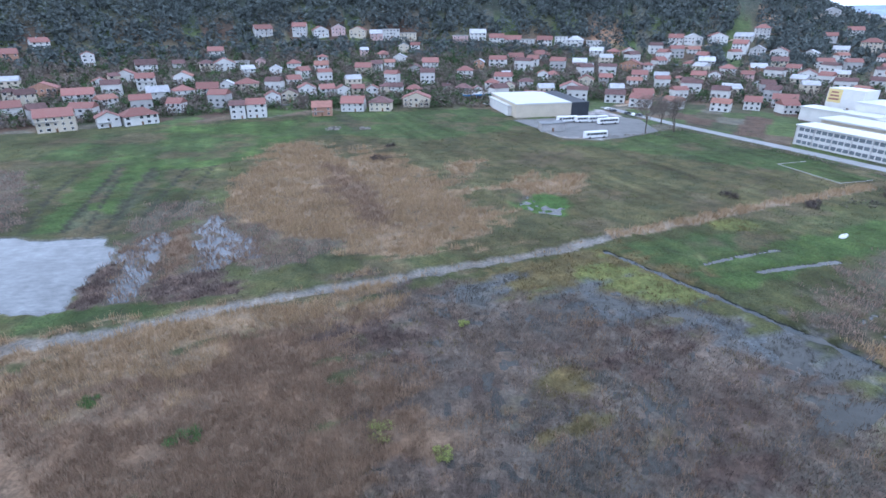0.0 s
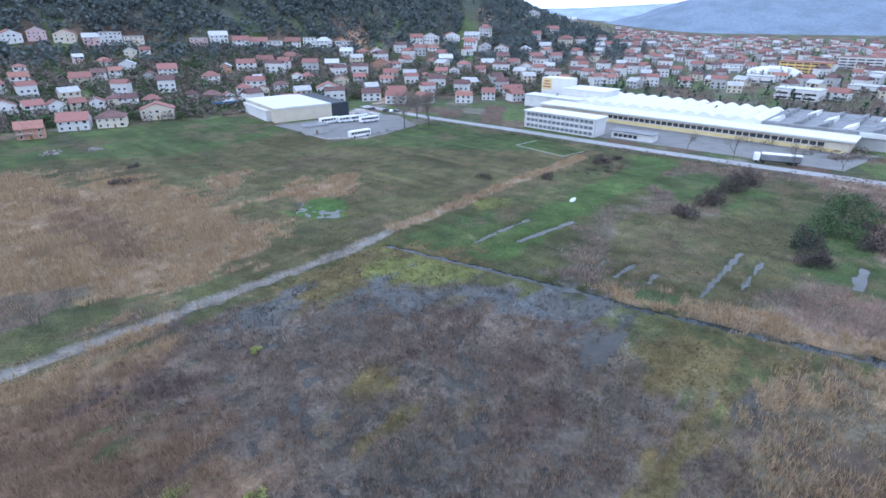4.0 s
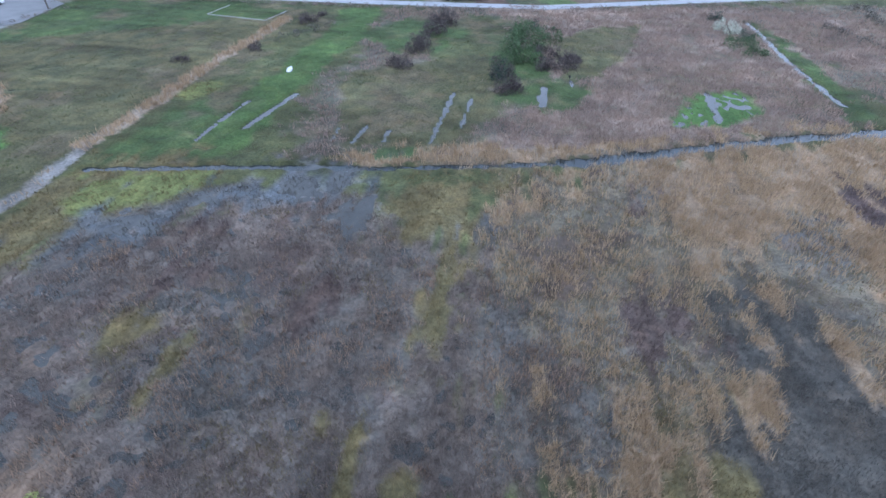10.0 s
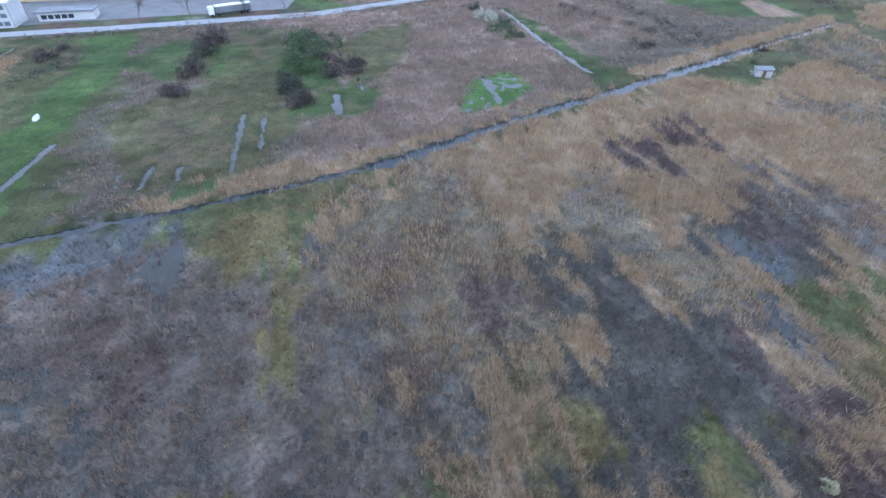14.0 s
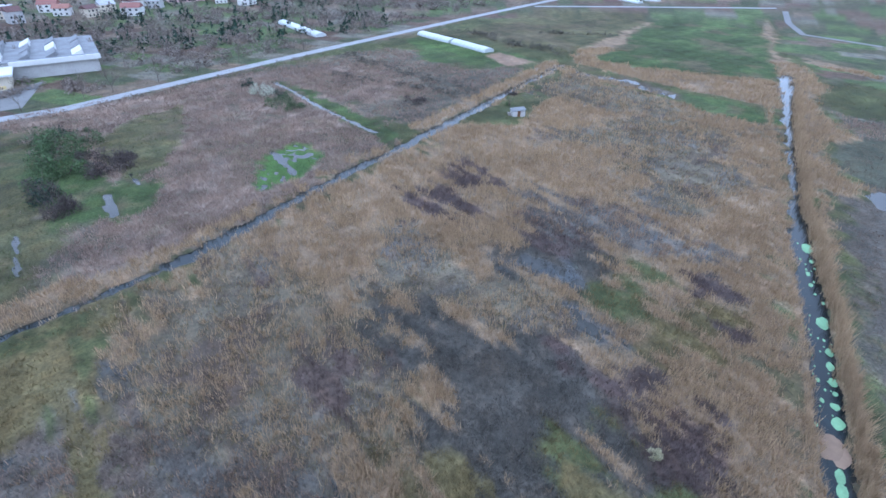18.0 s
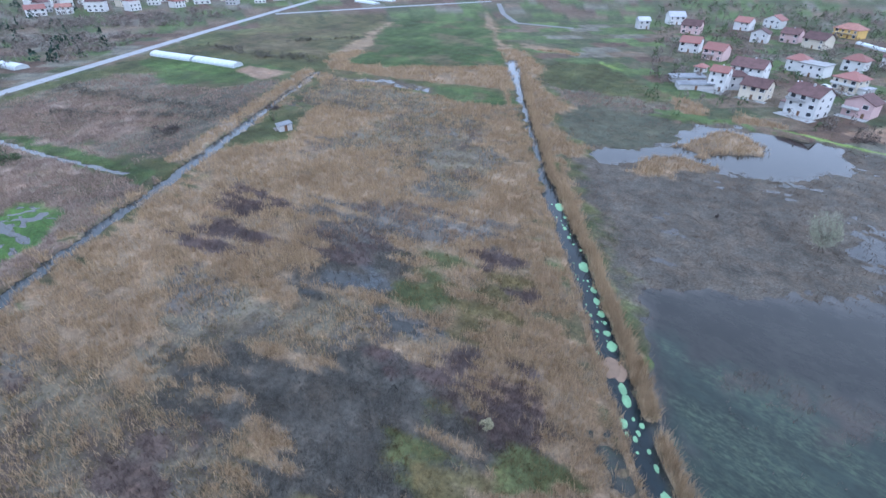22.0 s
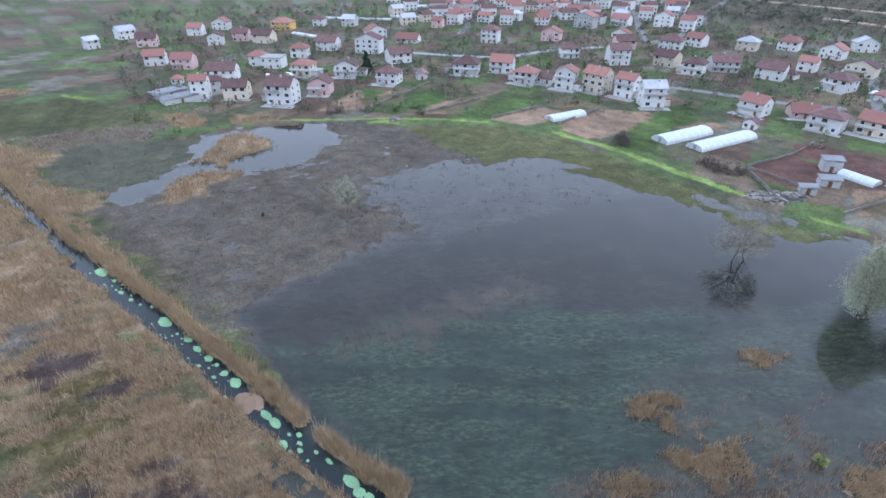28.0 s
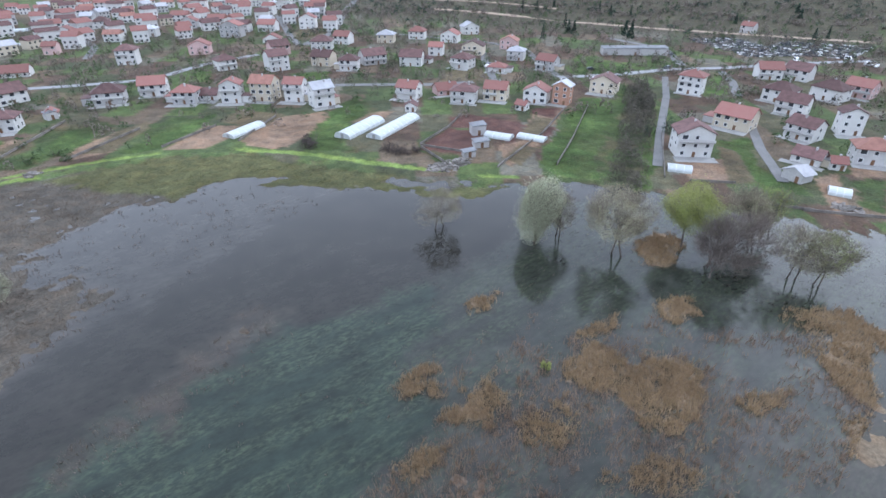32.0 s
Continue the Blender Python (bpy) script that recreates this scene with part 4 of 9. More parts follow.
cover("reedwater", 2.5, (-53.1, -37), (-63.7, -39.3), (-69.2, -36.3), (-66.6, -29.1), (-59.5, -25.4), (-52.6, -26.1), (-48.8, -30.3))
cover("reedwater", 2.5, (-67.5, -26.9), (-76.8, -22), (-69.7, -19), (-62.9, -22.4))
cover("reedwater", 2.5, (-100.3, -30.6), (-106.7, -25.1), (-103.1, -17.3), (-85.1, -11), (-81.9, -16.9), (-89, -23.5))
cover("reedwater", 2.5, (-74.6, -12.3), (-81.9, -9.9), (-72.5, -6.6), (-70.2, -10.5))
cover("reedwater", 2.5, (-17, -44.1), (-21.3, -44.5), (-22.6, -43.6), (-18.3, -40), (-14.7, -40))
cover("reedwater", 2.5, (-48, -71.7), (-54.4, -68.4), (-51.3, -64.8), (-46.1, -67.3))
cover("reedwater", 2.5, (-94.5, -65.1), (-105.4, -66.6), (-102.5, -60.1), (-94.7, -54.8), (-88.5, -57.7))
cover("reedwater", 2.5, (-79.3, -48.2), (-84.4, -45.2), (-80.2, -41.8), (-75.1, -43.9))
cover("reedwater", 2.5, (-56.4, -52.8), (-67.5, -51.3), (-66, -48.7), (-55.5, -50.5))
cover("reedwater", 2.5, (-24.2, -59.3), (-29, -57.6), (-26.5, -54.7), (-22.9, -56.5))
cover("reedthin", 3, (-34.4, -42.9), (-41.2, -43), (-43.6, -39.2), (-37.8, -34.8), (-32.7, -39))
cover("reedthin", 3, (-37.2, -26.9), (-43.2, -27), (-48.8, -25.4), (-55, -22.2), (-48, -20.4), (-39.6, -23.2))
cover("reedthin", 3, (-95.7, -30.6), (-103.1, -29.8), (-93.1, -24.3), (-92.2, -28.9))
cover("sheet", 3, (-98.7, -102.7), (-121.9, -86.4), (-113.4, -74.4), (-95.9, -90.9))
cover("weedy", 3, (-130.7, -54.5), (-143, -42.2), (-146.7, -32.6), (-129.3, -26.5), (-127.6, -39.4))
cover("village", 4, (253.6, -233.5), (210.1, -242.9), (153, -224.6), (117.3, -210.1), (64.3, -199.9), (25, -201.3), (-10.1, -197.8), (-37.3, -181.8), (-60.4, -160.3), (-78.5, -140.7), (-86.9, -121.5), (-104.2, -115.5), (-114.2, -91.2), (-838.1, -870.1), (-832.7, -1131.6), (972.6, -1024.1))
cover("village", 4, (-93.2, -111.5), (-107.8, -102.3), (-122.9, -83.3), (-135.5, -57), (-151.6, -34.3), (-169.3, -13.5), (-1394.5, -280.3), (-845.6, -981.5))
cover("scrub", 5, (-204, -467.6), (-265.8, -382.1), (-297.3, -285.1), (-363.7, -237.8), (-439.5, -135.4), (-1346.1, -462.7), (-594.7, -1298.5))
cover("dirt", 3, (149.3, 580.4), (188.5, 579), (181.8, 555.6), (168.6, 554.8), (154.9, 556.4))
cover("dirt", 3, (326, 613.5), (371.8, 633.6), (363.9, 611.4), (335.2, 598.9))
cover("dirt", 3, (223.1, 579.7), (238.2, 581.8), (240.4, 570), (213.3, 564.9))
cover("dirt", 4, (113.4, 392.4), (219.6, 407.9), (224.3, 392.4), (120.4, 361.3))
cover("scrub", 4, (-324.1, -574.4), (-393.8, -378.3), (-440, -238.9), (-463.8, -143.9), (-428.3, -131.4), (-363.7, -237.8), (-325.7, -380.3), (-291.3, -518.2))
cover("soil", 1, (-36, -191.1), (-54.8, -212.4), (-62.9, -208.6), (-76.3, -201.3), (-60.4, -184.9), (-48, -176), (-40.3, -186.7))
cover("soil", 1, (-12.2, -197.8), (-27.2, -212.4), (-34.1, -212.4), (-37.2, -197.8), (-24.4, -191.1))
cover("soil", 1, (-88.1, -197.8), (-100.1, -191.2), (-85.8, -181.8), (-75.6, -193.1))
cover("redsoil", 1, (-86.8, -151.1), (-106.5, -161.4), (-109.4, -151.2), (-94.8, -135), (-91.7, -138))
cover("redsoil", 1, (-108.1, -164.3), (-119.9, -171.7), (-127.7, -160.4), (-118, -151.2), (-112.1, -155.7))
cover("redsoil", 1, (-114.6, -151.2), (-128.1, -155.7), (-126.1, -138.8), (-113.8, -135.1))
cover("redsoil", 1, (-84.3, -146.5), (-99.5, -153.2), (-102.7, -143.8), (-91.4, -138.3))
cover("redsoil", 1, (-113.9, -171.8), (-122.7, -170.2), (-129.2, -156.6), (-116.9, -148.6), (-108.7, -162.5))
cover("redsoil", 1, (-128.3, -157.2), (-133.2, -149.4), (-122.6, -140.7), (-117.4, -145.9))
cover("soil", 1, (-109, -135.8), (-128.1, -133.1), (-111.4, -121.2), (-99, -118.2))
cover("soil", 1, (-150.8, -160.1), (-160.6, -153.2), (-140.7, -140), (-131.8, -146.2))
cover("redsoil", 1, (-131.8, -146.2), (-140.1, -137.9), (-127.7, -129.8), (-121.4, -137.8))
cover("soil", 1, (-147.5, -92.8), (-162.6, -82.2), (-145, -70.2), (-137.8, -80.3))
cover("soil", 1, (-168.4, -58.9), (-178.6, -56.9), (-155.9, -44.7), (-146.3, -43.6))
cover("soil", 1, (-186.4, -56.9), (-196.3, -50), (-187.1, -46.8), (-179, -52.4))
cover("redsoil", 1, (-156.8, -237.4), (-174.3, -233.1), (-169.7, -213.1), (-147.8, -217.2))
cover("soil", 1, (57.4, -208.6), (43.9, -242.8), (27.9, -238), (28.9, -220.4), (43.7, -208.6))
cover("green", 2, (39.2, -208.6), (23.2, -242.8), (2.4, -252.9), (-2.4, -233.4), (12.1, -216.3), (25.3, -204.9))
cover("soil", 1, (12.1, -216.3), (-2.3, -228.9), (-9.4, -224.6), (2.9, -204.9), (16.3, -204.9))
cover("green", 2, (-7, -224.6), (-22.9, -238), (-36, -224.6), (-19.9, -208.6), (-8.5, -208.6))
cover("green", 2, (-57.8, -176), (-85.6, -208.6), (-100.1, -216.3), (-93.1, -194.4), (-74.7, -184.9), (-65.7, -170.5), (-67.7, -155.6), (-56.5, -165.3))
cover("green", 2, (-89.1, -281.4), (-102.4, -277.7), (-91.9, -254.9), (-81, -263.6))
cover("green", 2, (-83.7, -144.8), (-92.7, -136.9), (-88.6, -129.7), (-84.3, -133.2))
cover("green", 2, (-114.8, -112.8), (-134.3, -125.1), (-171.5, -150.6), (-181.3, -143.7), (-138.1, -115.5), (-111.9, -106.3))
cover("green", 3, (-115, -106.9), (-152.3, -127.8), (-212.1, -169.1), (-216.7, -152.8), (-175.5, -119.7), (-136.4, -97.6), (-122.2, -88.7), (-114.6, -101.8))
cover("green", 2, (-164.5, -119.2), (-169.7, -115.5), (-138.4, -90.5), (-126.7, -88.1))
cover("green", 2, (-263.8, -154), (-278.6, -151.3), (-242.3, -128.6), (-229.3, -131.8))
cover("green", 2, (-158.7, -70.8), (-170.4, -68.1), (-154.6, -54.2), (-144.7, -52.6), (-144.2, -61.5))
cover("green", 2, (-174.4, -52.1), (-186.1, -46.4), (-158.7, -36.8), (-158.4, -43))
cover("green", 3, (-226.9, -213), (-251.7, -214.1), (-253.1, -169.3), (-233, -168.4), (-209.5, -192.4))
cover("lawn", 1, (24.7, -216.4), (11.8, -241.5), (0.7, -245.7), (-2.1, -236.7), (12.8, -217.9), (23.2, -208.3))
cover("stubble", 1, (11.1, -209.3), (-2.6, -229.3), (-14.2, -235.3), (-12.3, -225.7), (3.5, -205.4))
cover("lawn", 1, (1, -204.1), (-13.9, -216.7), (-38, -230.7), (-32.5, -220.9), (-13.5, -199.6), (-5, -200.2))
cover("soil", 1, (-14.6, -199), (-31, -216.9), (-41.6, -209), (-34.9, -197.3), (-22.3, -192.7))
cover("stubble", 1, (-37, -218.5), (-47.6, -231.1), (-61.5, -213.3), (-46.8, -200.5))
cover("soil", 1, (-36.7, -186.4), (-59.3, -210.9), (-76.1, -207.2), (-56.5, -181.2), (-44, -176.3))
cover("lawn", 1, (-56.1, -180.2), (-81.5, -209.7), (-100.5, -224.1), (-90.6, -200.7), (-71.6, -178.1), (-57.6, -162.9), (-51.6, -171.3))
cover("stubble", 1, (41.2, -223.1), (23.1, -241.3), (24.7, -224.2), (38.7, -214.6))
cover("stubble", 1, (47.5, -295.2), (19.4, -268.9), (20.8, -256.1), (48.1, -273))
cover("lawn", 1, (44.8, -245), (33, -241.1), (35.5, -225.8), (42.4, -225.5))
cover("stubble", 1, (23.1, -291.9), (14.6, -308), (0.9, -297.2), (5.2, -273.1))
cover("lawn", 1, (-36.9, -296.2), (-43.5, -313.7), (-56.8, -311.3), (-48.9, -287.6))
cover("lawn", 1, (-84.1, -263.8), (-94.6, -282.6), (-109.7, -274.6), (-97, -253.3))
cover("stubble", 1, (-127.9, -377.6), (-150, -423.1), (-166.6, -405.3), (-143.1, -362.3))
cover("lawn", 1, (-108.4, -116.3), (-179, -162), (-186, -151.9), (-171.3, -136.3), (-133, -111.5), (-115.9, -97), (-106.5, -104.3))
cover("lawn", 1, (-118.1, -84.6), (-150.1, -106.5), (-169.7, -117.3), (-161.9, -108.3), (-137.2, -92.2), (-122.7, -82.3))
cover("lawn", 1, (-223.1, -129.5), (-262.6, -151.5), (-269.8, -147.7), (-237.1, -125.3))
cover("lawn", 1, (-175.1, -93.5), (-188, -90.7), (-164.7, -71.8), (-151.3, -57.4), (-143.5, -53.5), (-140.4, -58.4))
cover("stubble", 1, (-171.2, -91.7), (-171.3, -84.5), (-151.4, -67.4), (-144, -71.3))
cover("lawn", 1, (-209.3, -201.1), (-252.2, -232), (-243.9, -202.6), (-261.9, -193.1), (-286.8, -190.7), (-265.9, -171.5), (-233.5, -179.4), (-210.4, -187.1))
cover("stubble", 1, (-144.1, -221.8), (-159.6, -241.7), (-179.3, -231.3), (-163.3, -207.5))
cover("redsoil", 1, (-84.6, -148.4), (-104.7, -159.7), (-117.3, -148.2), (-94.4, -135.3))
cover("redsoil", 1, (-105.9, -161.5), (-120.5, -171), (-128.7, -158.5), (-117.2, -150.2))
cover("redsoil", 1, (-113.3, -145.7), (-128.5, -154.8), (-131.7, -146.6), (-113.8, -133.3))
cover("stubble", 1, (-124.8, -140.6), (-142.5, -152.4), (-146, -145.8), (-128.3, -134.3))
cover("redsoil", 1, (-143.9, -157.2), (-150.5, -161.2), (-159, -155), (-147, -146.3))
cover("stubble", 1, (-102.9, -125.3), (-115.6, -131.5), (-118.6, -125.9), (-103.2, -117))
cover("asphalt", 1, (50.9, 268.5), (70.2, 304.8), (98.7, 337.8), (109.2, 290.5), (101.3, 263.7), (74.4, 248.5), (58.7, 251.2))
line("furrow", 1.6, (-106.1, 133.8), (-115.7, 162.5), (-130.2, 206.3))
line("furrow", 1.3, (-100, 134.6), (-108.6, 156.8), (-118.8, 183.5))
line("furrow", 1.8, (-94.9, 137.1), (-103.3, 165.3), (-114.1, 200.2))
line("furrow", 1.6, (-88.2, 140.5), (-94.4, 168.2), (-101.1, 200.1))
line("furrow", 1.6, (-116.9, 133.9), (-130.7, 165.5), (-138.5, 192.5))
line("furrow", 1.2, (-81.5, 148.9), (-86.6, 174.4), (-91.6, 204.2))
line("silt", 3.8, (-95.9, 73.6), (-80, 78.2), (-62.9, 84), (-46.9, 92.2), (-23.2, 101.8), (2, 110.7), (24.9, 119.5), (39.3, 126.6), (51.7, 134))
line("reedline", 4.5, (47.2, 131.6), (64.1, 137.5), (98.2, 153.5), (145.5, 171.8))
line("canal", 1.6, (41.5, 120.3), (56.7, 99.1), (71.9, 76.7), (77.6, 66.3))
line("canal", 1.8, (74.7, 71.4), (99.5, 37.8))
line("canal", 3.8, (100.2, 36.9), (114, 23.1))
line("canal", 3, (101.6, 34.5), (118.2, 19.8), (137.3, 1.1), (157.7, -20.8), (192.1, -56.3))
line("canal", 3, (164.1, -25.3), (189.5, -51.7), (246.9, -109))
line("reedline", 6, (171.9, -26.9), (199.9, -54.7), (251.1, -107.8))
line("canal", 5, (204.7, -199), (185.4, -182.3), (124, -132.3), (90, -103), (72, -87.5), (56.8, -75), (46, -66.8), (37.5, -59), (31, -53.8), (23.7, -47.6), (18, -42.8), (9, -35), (-1, -26))
line("bankreed", 2.4, (179.1, -182.1), (145.1, -151.6), (97, -110.1), (75.9, -94.1), (59.9, -82.1), (41.1, -66.3), (33.3, -60), (27.5, -54.8))
line("bankreed", 2.2, (23.5, -51.5), (17.9, -47.1), (11.7, -43.2))
line("reed", 1.4, (180.6, -168.8), (130.6, -129.2), (92.4, -99), (69.4, -81.5), (52.8, -68.9), (41, -58.9), (33.4, -52.8), (27.1, -47.7), (19.9, -42.5), (16.6, -39.7))
line("wetline", 2.32, (242.8, 23.9), (201.1, 4.5), (178.6, -7.1), (170.7, -12.2))
line("wetline", 1.74, (73.6, 108.9), (85.1, 111.7), (95.9, 114.5))
line("wetline", 1.45, (62.3, 112.8), (75.3, 118.2), (85.3, 121.4))
line("wetline", 1.305, (82.2, 81.8), (91.9, 85))
line("wetline", 1.305, (92.1, 66.5), (120.8, 78.5))
line("wetline", 1.305, (103, 64.9), (120.2, 72.4))
line("wetline", 1.16, (80.5, 86.6), (86.3, 89.5))
line("wetline", 1.16, (86.7, 75.9), (92.4, 78.8))
line("wetline", 2.61, (126.6, 54.4), (138.4, 59))
line("wetline", 1.305, (160.1, 20.3), (143.3, 13.5))
line("wetline", 1.015, (151.5, 57), (143, 53))
line("wetline", 1, (52.5, 183.3), (58.7, 173.1))
line("weedline", 2.2, (20.5, -199.9), (5.1, -198.5), (-9.9, -195.1))
line("weedline", 1.8, (72.3, -197.1), (55.3, -198.5), (24.8, -199.9))
line("weedline", 3, (-33.7, -184.2), (-48.2, -169.5), (-55.3, -161.3), (-64.7, -147.7), (-73.9, -136.1))
line("weedline", 2.2, (-74.2, -135), (-80.4, -128.6))
line("weedline", 2.2, (-88, -118.4), (-96, -111.3))
line("weedline", 2.4, (174.4, -231.6), (156.4, -226.3))
line("weedline", 3, (33, -195.8), (28.8, -195.9), (23.9, -194.5))


def reach(points, width, x, y):
    """Signed distance to an outline (positive inside), or to a line of that width."""
    best, inside = np.full(x.shape, 1e9), np.zeros(x.shape, bool)
    n = len(points)
    for i in range(n if not width else n - 1):
        (ax, ay), (bx, by) = points[i], points[(i + 1) % n]
        dx, dy = bx - ax, by - ay
        t = np.clip(((x - ax) * dx + (y - ay) * dy) / (dx * dx + dy * dy + 1e-9), 0, 1)
        best = np.minimum(best, np.hypot(x - ax - t * dx, y - ay - t * dy))
        if not width:
            inside ^= ((ay > y) != (by > y)) & (x < ax + dx * (y - ay) / (dy if abs(dy) > 1e-9 else 1e-9))
    return width / 2 - best if width else np.where(inside, best, -best)


def survey(x, y):
    """Colour, height, share of tufts, kind of tuft and algae at many places."""
    r, a = np.hypot(x, y), np.degrees(np.arctan2(x, y))
    names = list(KINDS)
    kind = np.full(x.shape, names.index("village"))
    far = KINDS["village"]
    col = np.tile(np.array(far[0]), (len(x), 1))
    h, amp, tuft = np.full(x.shape, far[1]), np.full(x.shape, far[2]), np.full(x.shape, far[3])
    wood = smooth(10, 34, hill(x, y) - 30 + 8 * RUFF(x, y, 40))[:, None] * (a < 60)[:, None]
    # ground under the hill wood, its colour raised to carry some haze
    col = col * (1 - wood) + np.array((0.05, 0.06, 0.05)) * wood
    mid = smooth(330, 420, r)[:, None] * (1 - wood)
    col = col * (1 - mid) + np.array((0.085, 0.088, 0.055)) * mid
    algae = np.tile(np.array((0.036, 0.035, 0.030, 0.0)), (len(x), 1))
    wx = x + 1.6 * RUFF(x, y, 9) + 0.9 * RUFF(y, x, 3.1)
    wy = y + 1.6 * RUFF(x + 90, y, 9) + 0.9 * RUFF(y, x + 50, 3.1)
    lie, wide = x * 0.906 + y * 0.423, y * 0.906 - x * 0.423
    ragged = RUFF(x, y, 2.5)
    worn = 0.6 * RUFF(x, y, 5) + 0.4 * RUFF(x + 40, y, 1.7)
    streak = RUFF(lie * 0.16, wide, 2.6) + 0.6 * RUFF(lie * 0.2 + 60, wide, 1.1)
    dither = np.random.RandomState(4).rand(len(x))
    for name, soft, pts, width in PLAN:
        soft = soft * (1.7 if name in BOG + ("browns", "weedy", "drowned", "pink", "dull") and soft > 2 else 1)
        m = (x > pts[:, 0].min() - 12) & (x < pts[:, 0].max() + 12) & (y > pts[:, 1].min() - 12) & (y < pts[:, 1].max() + 12)
        if not m.any():
            continue
        k = KINDS[name]
        sharp = name in ("soil", "stubble", "redsoil", "plough", "asphalt", "village") or width > 0
        d = reach(pts, width, x[m] if sharp else wx[m], y[m] if sharp else wy[m])
        if width:
            d = d + 0.25 * ragged[m] * width
        elif not sharp:
            d = d + soft * (worn[m] + streak[m] if name in BOG else worn[m])
        half = 0.35 if sharp else soft * (0.65 if name in BOG else 0.5)
        w = smooth(-half, half, d)
        col[m] = col[m] * (1 - w[:, None]) + np.array(k[0]) * w[:, None]
        h[m], amp[m], tuft[m] = h[m] * (1 - w) + k[1] * w, amp[m] * (1 - w) + k[2] * w, tuft[m] * (1 - w) + k[3] * w
        kind[m] = np.where(w > (0.5 if sharp else 0.08 + 0.84 * dither[m]), names.index(name), kind[m])
        algae[m] = algae[m] * (1 - w[:, None]) + np.array((*TONE.get(name, (0.036, 0.035, 0.030)), WEEDS.get(name, 0.0))) * w[:, None]
    # old parcels run one way across the meadows, another way across the flooded fields
    across, along = x * 0.917 + y * 0.4, x * 0.4 - y * 0.917
    furrow = 0.6 * RUFF(across, along * 0.06, 3.2) + 0.5 * RUFF(across + 70, along * 0.05, 8.5)
    sown = np.isin(kind, [names.index(k) for k in ("field", "rough", "green", "lawn", "dull", "pink", "plough")])
    wet = np.isin(kind, [names.index(k) for k in ("browns", "sheet")])
    col = col * (1 + (0.38 * furrow + 0.3 * RUFF(x + 5, y, 16)) * sown)[:, None]
    dry, lush = (np.clip(RUFF(x + 11, y - 7, q) * 1.6 + RUFF(y, x, 3.7) * 0.8 - 0.25, 0, 0.75) * sown for q in (14, 9))
    dry = dry * np.where(kind == names.index("lawn"), 0.25, 1)
    col = col * (1 - dry[:, None]) + np.array((0.088, 0.073, 0.045)) * dry[:, None]
    lush = lush * (dry < 0.1) * (kind != names.index("lawn"))
    col = col * (1 - 0.6 * lush[:, None]) + np.array((0.048, 0.055, 0.03)) * 0.6 * lush[:, None]
    swath = 0.9 * RUFF(y * 0.91 - x * 0.41, (x * 0.91 + y * 0.41) * 0.07, 1.7) + 0.5 * RUFF(y * 0.91 - x * 0.41, (x * 0.91 + y * 0.41) * 0.05, 5)
    # rusty dead stands and drowned grey hollows in the marsh
    bog = np.isin(kind, [names.index(k) for k in ("marsh", "mix", "greyreed")])
    rust = np.clip(RUFF(x + 31, y - 12, 8) * 1.5 + RUFF(y, x + 8, 3) * 0.9 - 0.45, 0, 0.6) * bog
    col = col * (1 - rust[:, None]) + np.array((0.072, 0.05, 0.042)) * rust[:, None]
    grey = np.clip(RUFF(x - 44, y + 3, 15) * 1.4 + RUFF(y + 9, x, 4) * 0.6 - 0.3, 0, 0.75) * bog
    col = col * (1 - grey[:, None]) + np.array((0.098, 0.093, 0.083)) * grey[:, None]
    lanes = 0.5 * RUFF(lie * 0.07, wide, 2.3) + 0.4 * RUFF(lie * 0.06 + 30, wide, 6)
    streaked = np.isin(kind, [names.index(k) for k in BOG])
    col = col * (1 + 0.3 * lanes * streaked)[:, None]
    # garden plots of the village, hill foot and town
    gu, gv = (x * 0.83 - y * 0.56) / 13, (x * 0.56 + y * 0.83) / 21
    plot = RUFF.table[np.floor(gu).astype(int) % 256, np.floor(gv + 0.5 * (np.floor(gu) % 2)).astype(int) % 256]
    tints = np.array(((0.062, 0.085, 0.035), (0.075, 0.105, 0.038), (0.12, 0.09, 0.068), (0.085, 0.055, 0.045), (0.08, 0.075, 0.05), (0.055, 0.062, 0.035), (0.13, 0.12, 0.10)))
    yard = ((kind == names.index("village")) * (1 - wood[:, 0]))[:, None] * (0.85 if len(x) else 1)
    col = col * (1 - yard) + tints[(plot * 6.99).astype(int)] * yard
    col = col * (1 + 0.15 * RUFF(x, y, 7) + 0.12 * RUFF(x, y, 2.2))[:, None]
    rag = 0.42 * RUFF(x, y, 6.5) + 0.45 * RUFF(y, x, 2.4) + 0.5 * RUFF(x + 17, y + 5, 1.2) + 0.25 * RUFF(x * 0.5, y + 33, 19) + swath * wet
    return col, h + amp * rag + hill(x, y), tuft, kind, algae


def mesh_from(name, verts, faces, sides):
    """A mesh from arrays of places and of face corners, all faces with that many sides."""
    me = bpy.data.meshes.new(name)
    me.vertices.add(len(verts))
    me.vertices.foreach_set("co", np.asarray(verts, np.float32).ravel())
    me.loops.add(faces.size)
    me.loops.foreach_set("vertex_index", np.asarray(faces, np.int32).ravel())
    me.polygons.add(len(faces))
    me.polygons.foreach_set("loop_start", np.arange(0, faces.size, sides, dtype=np.int32))
    me.update(calc_edges=True)
    return me


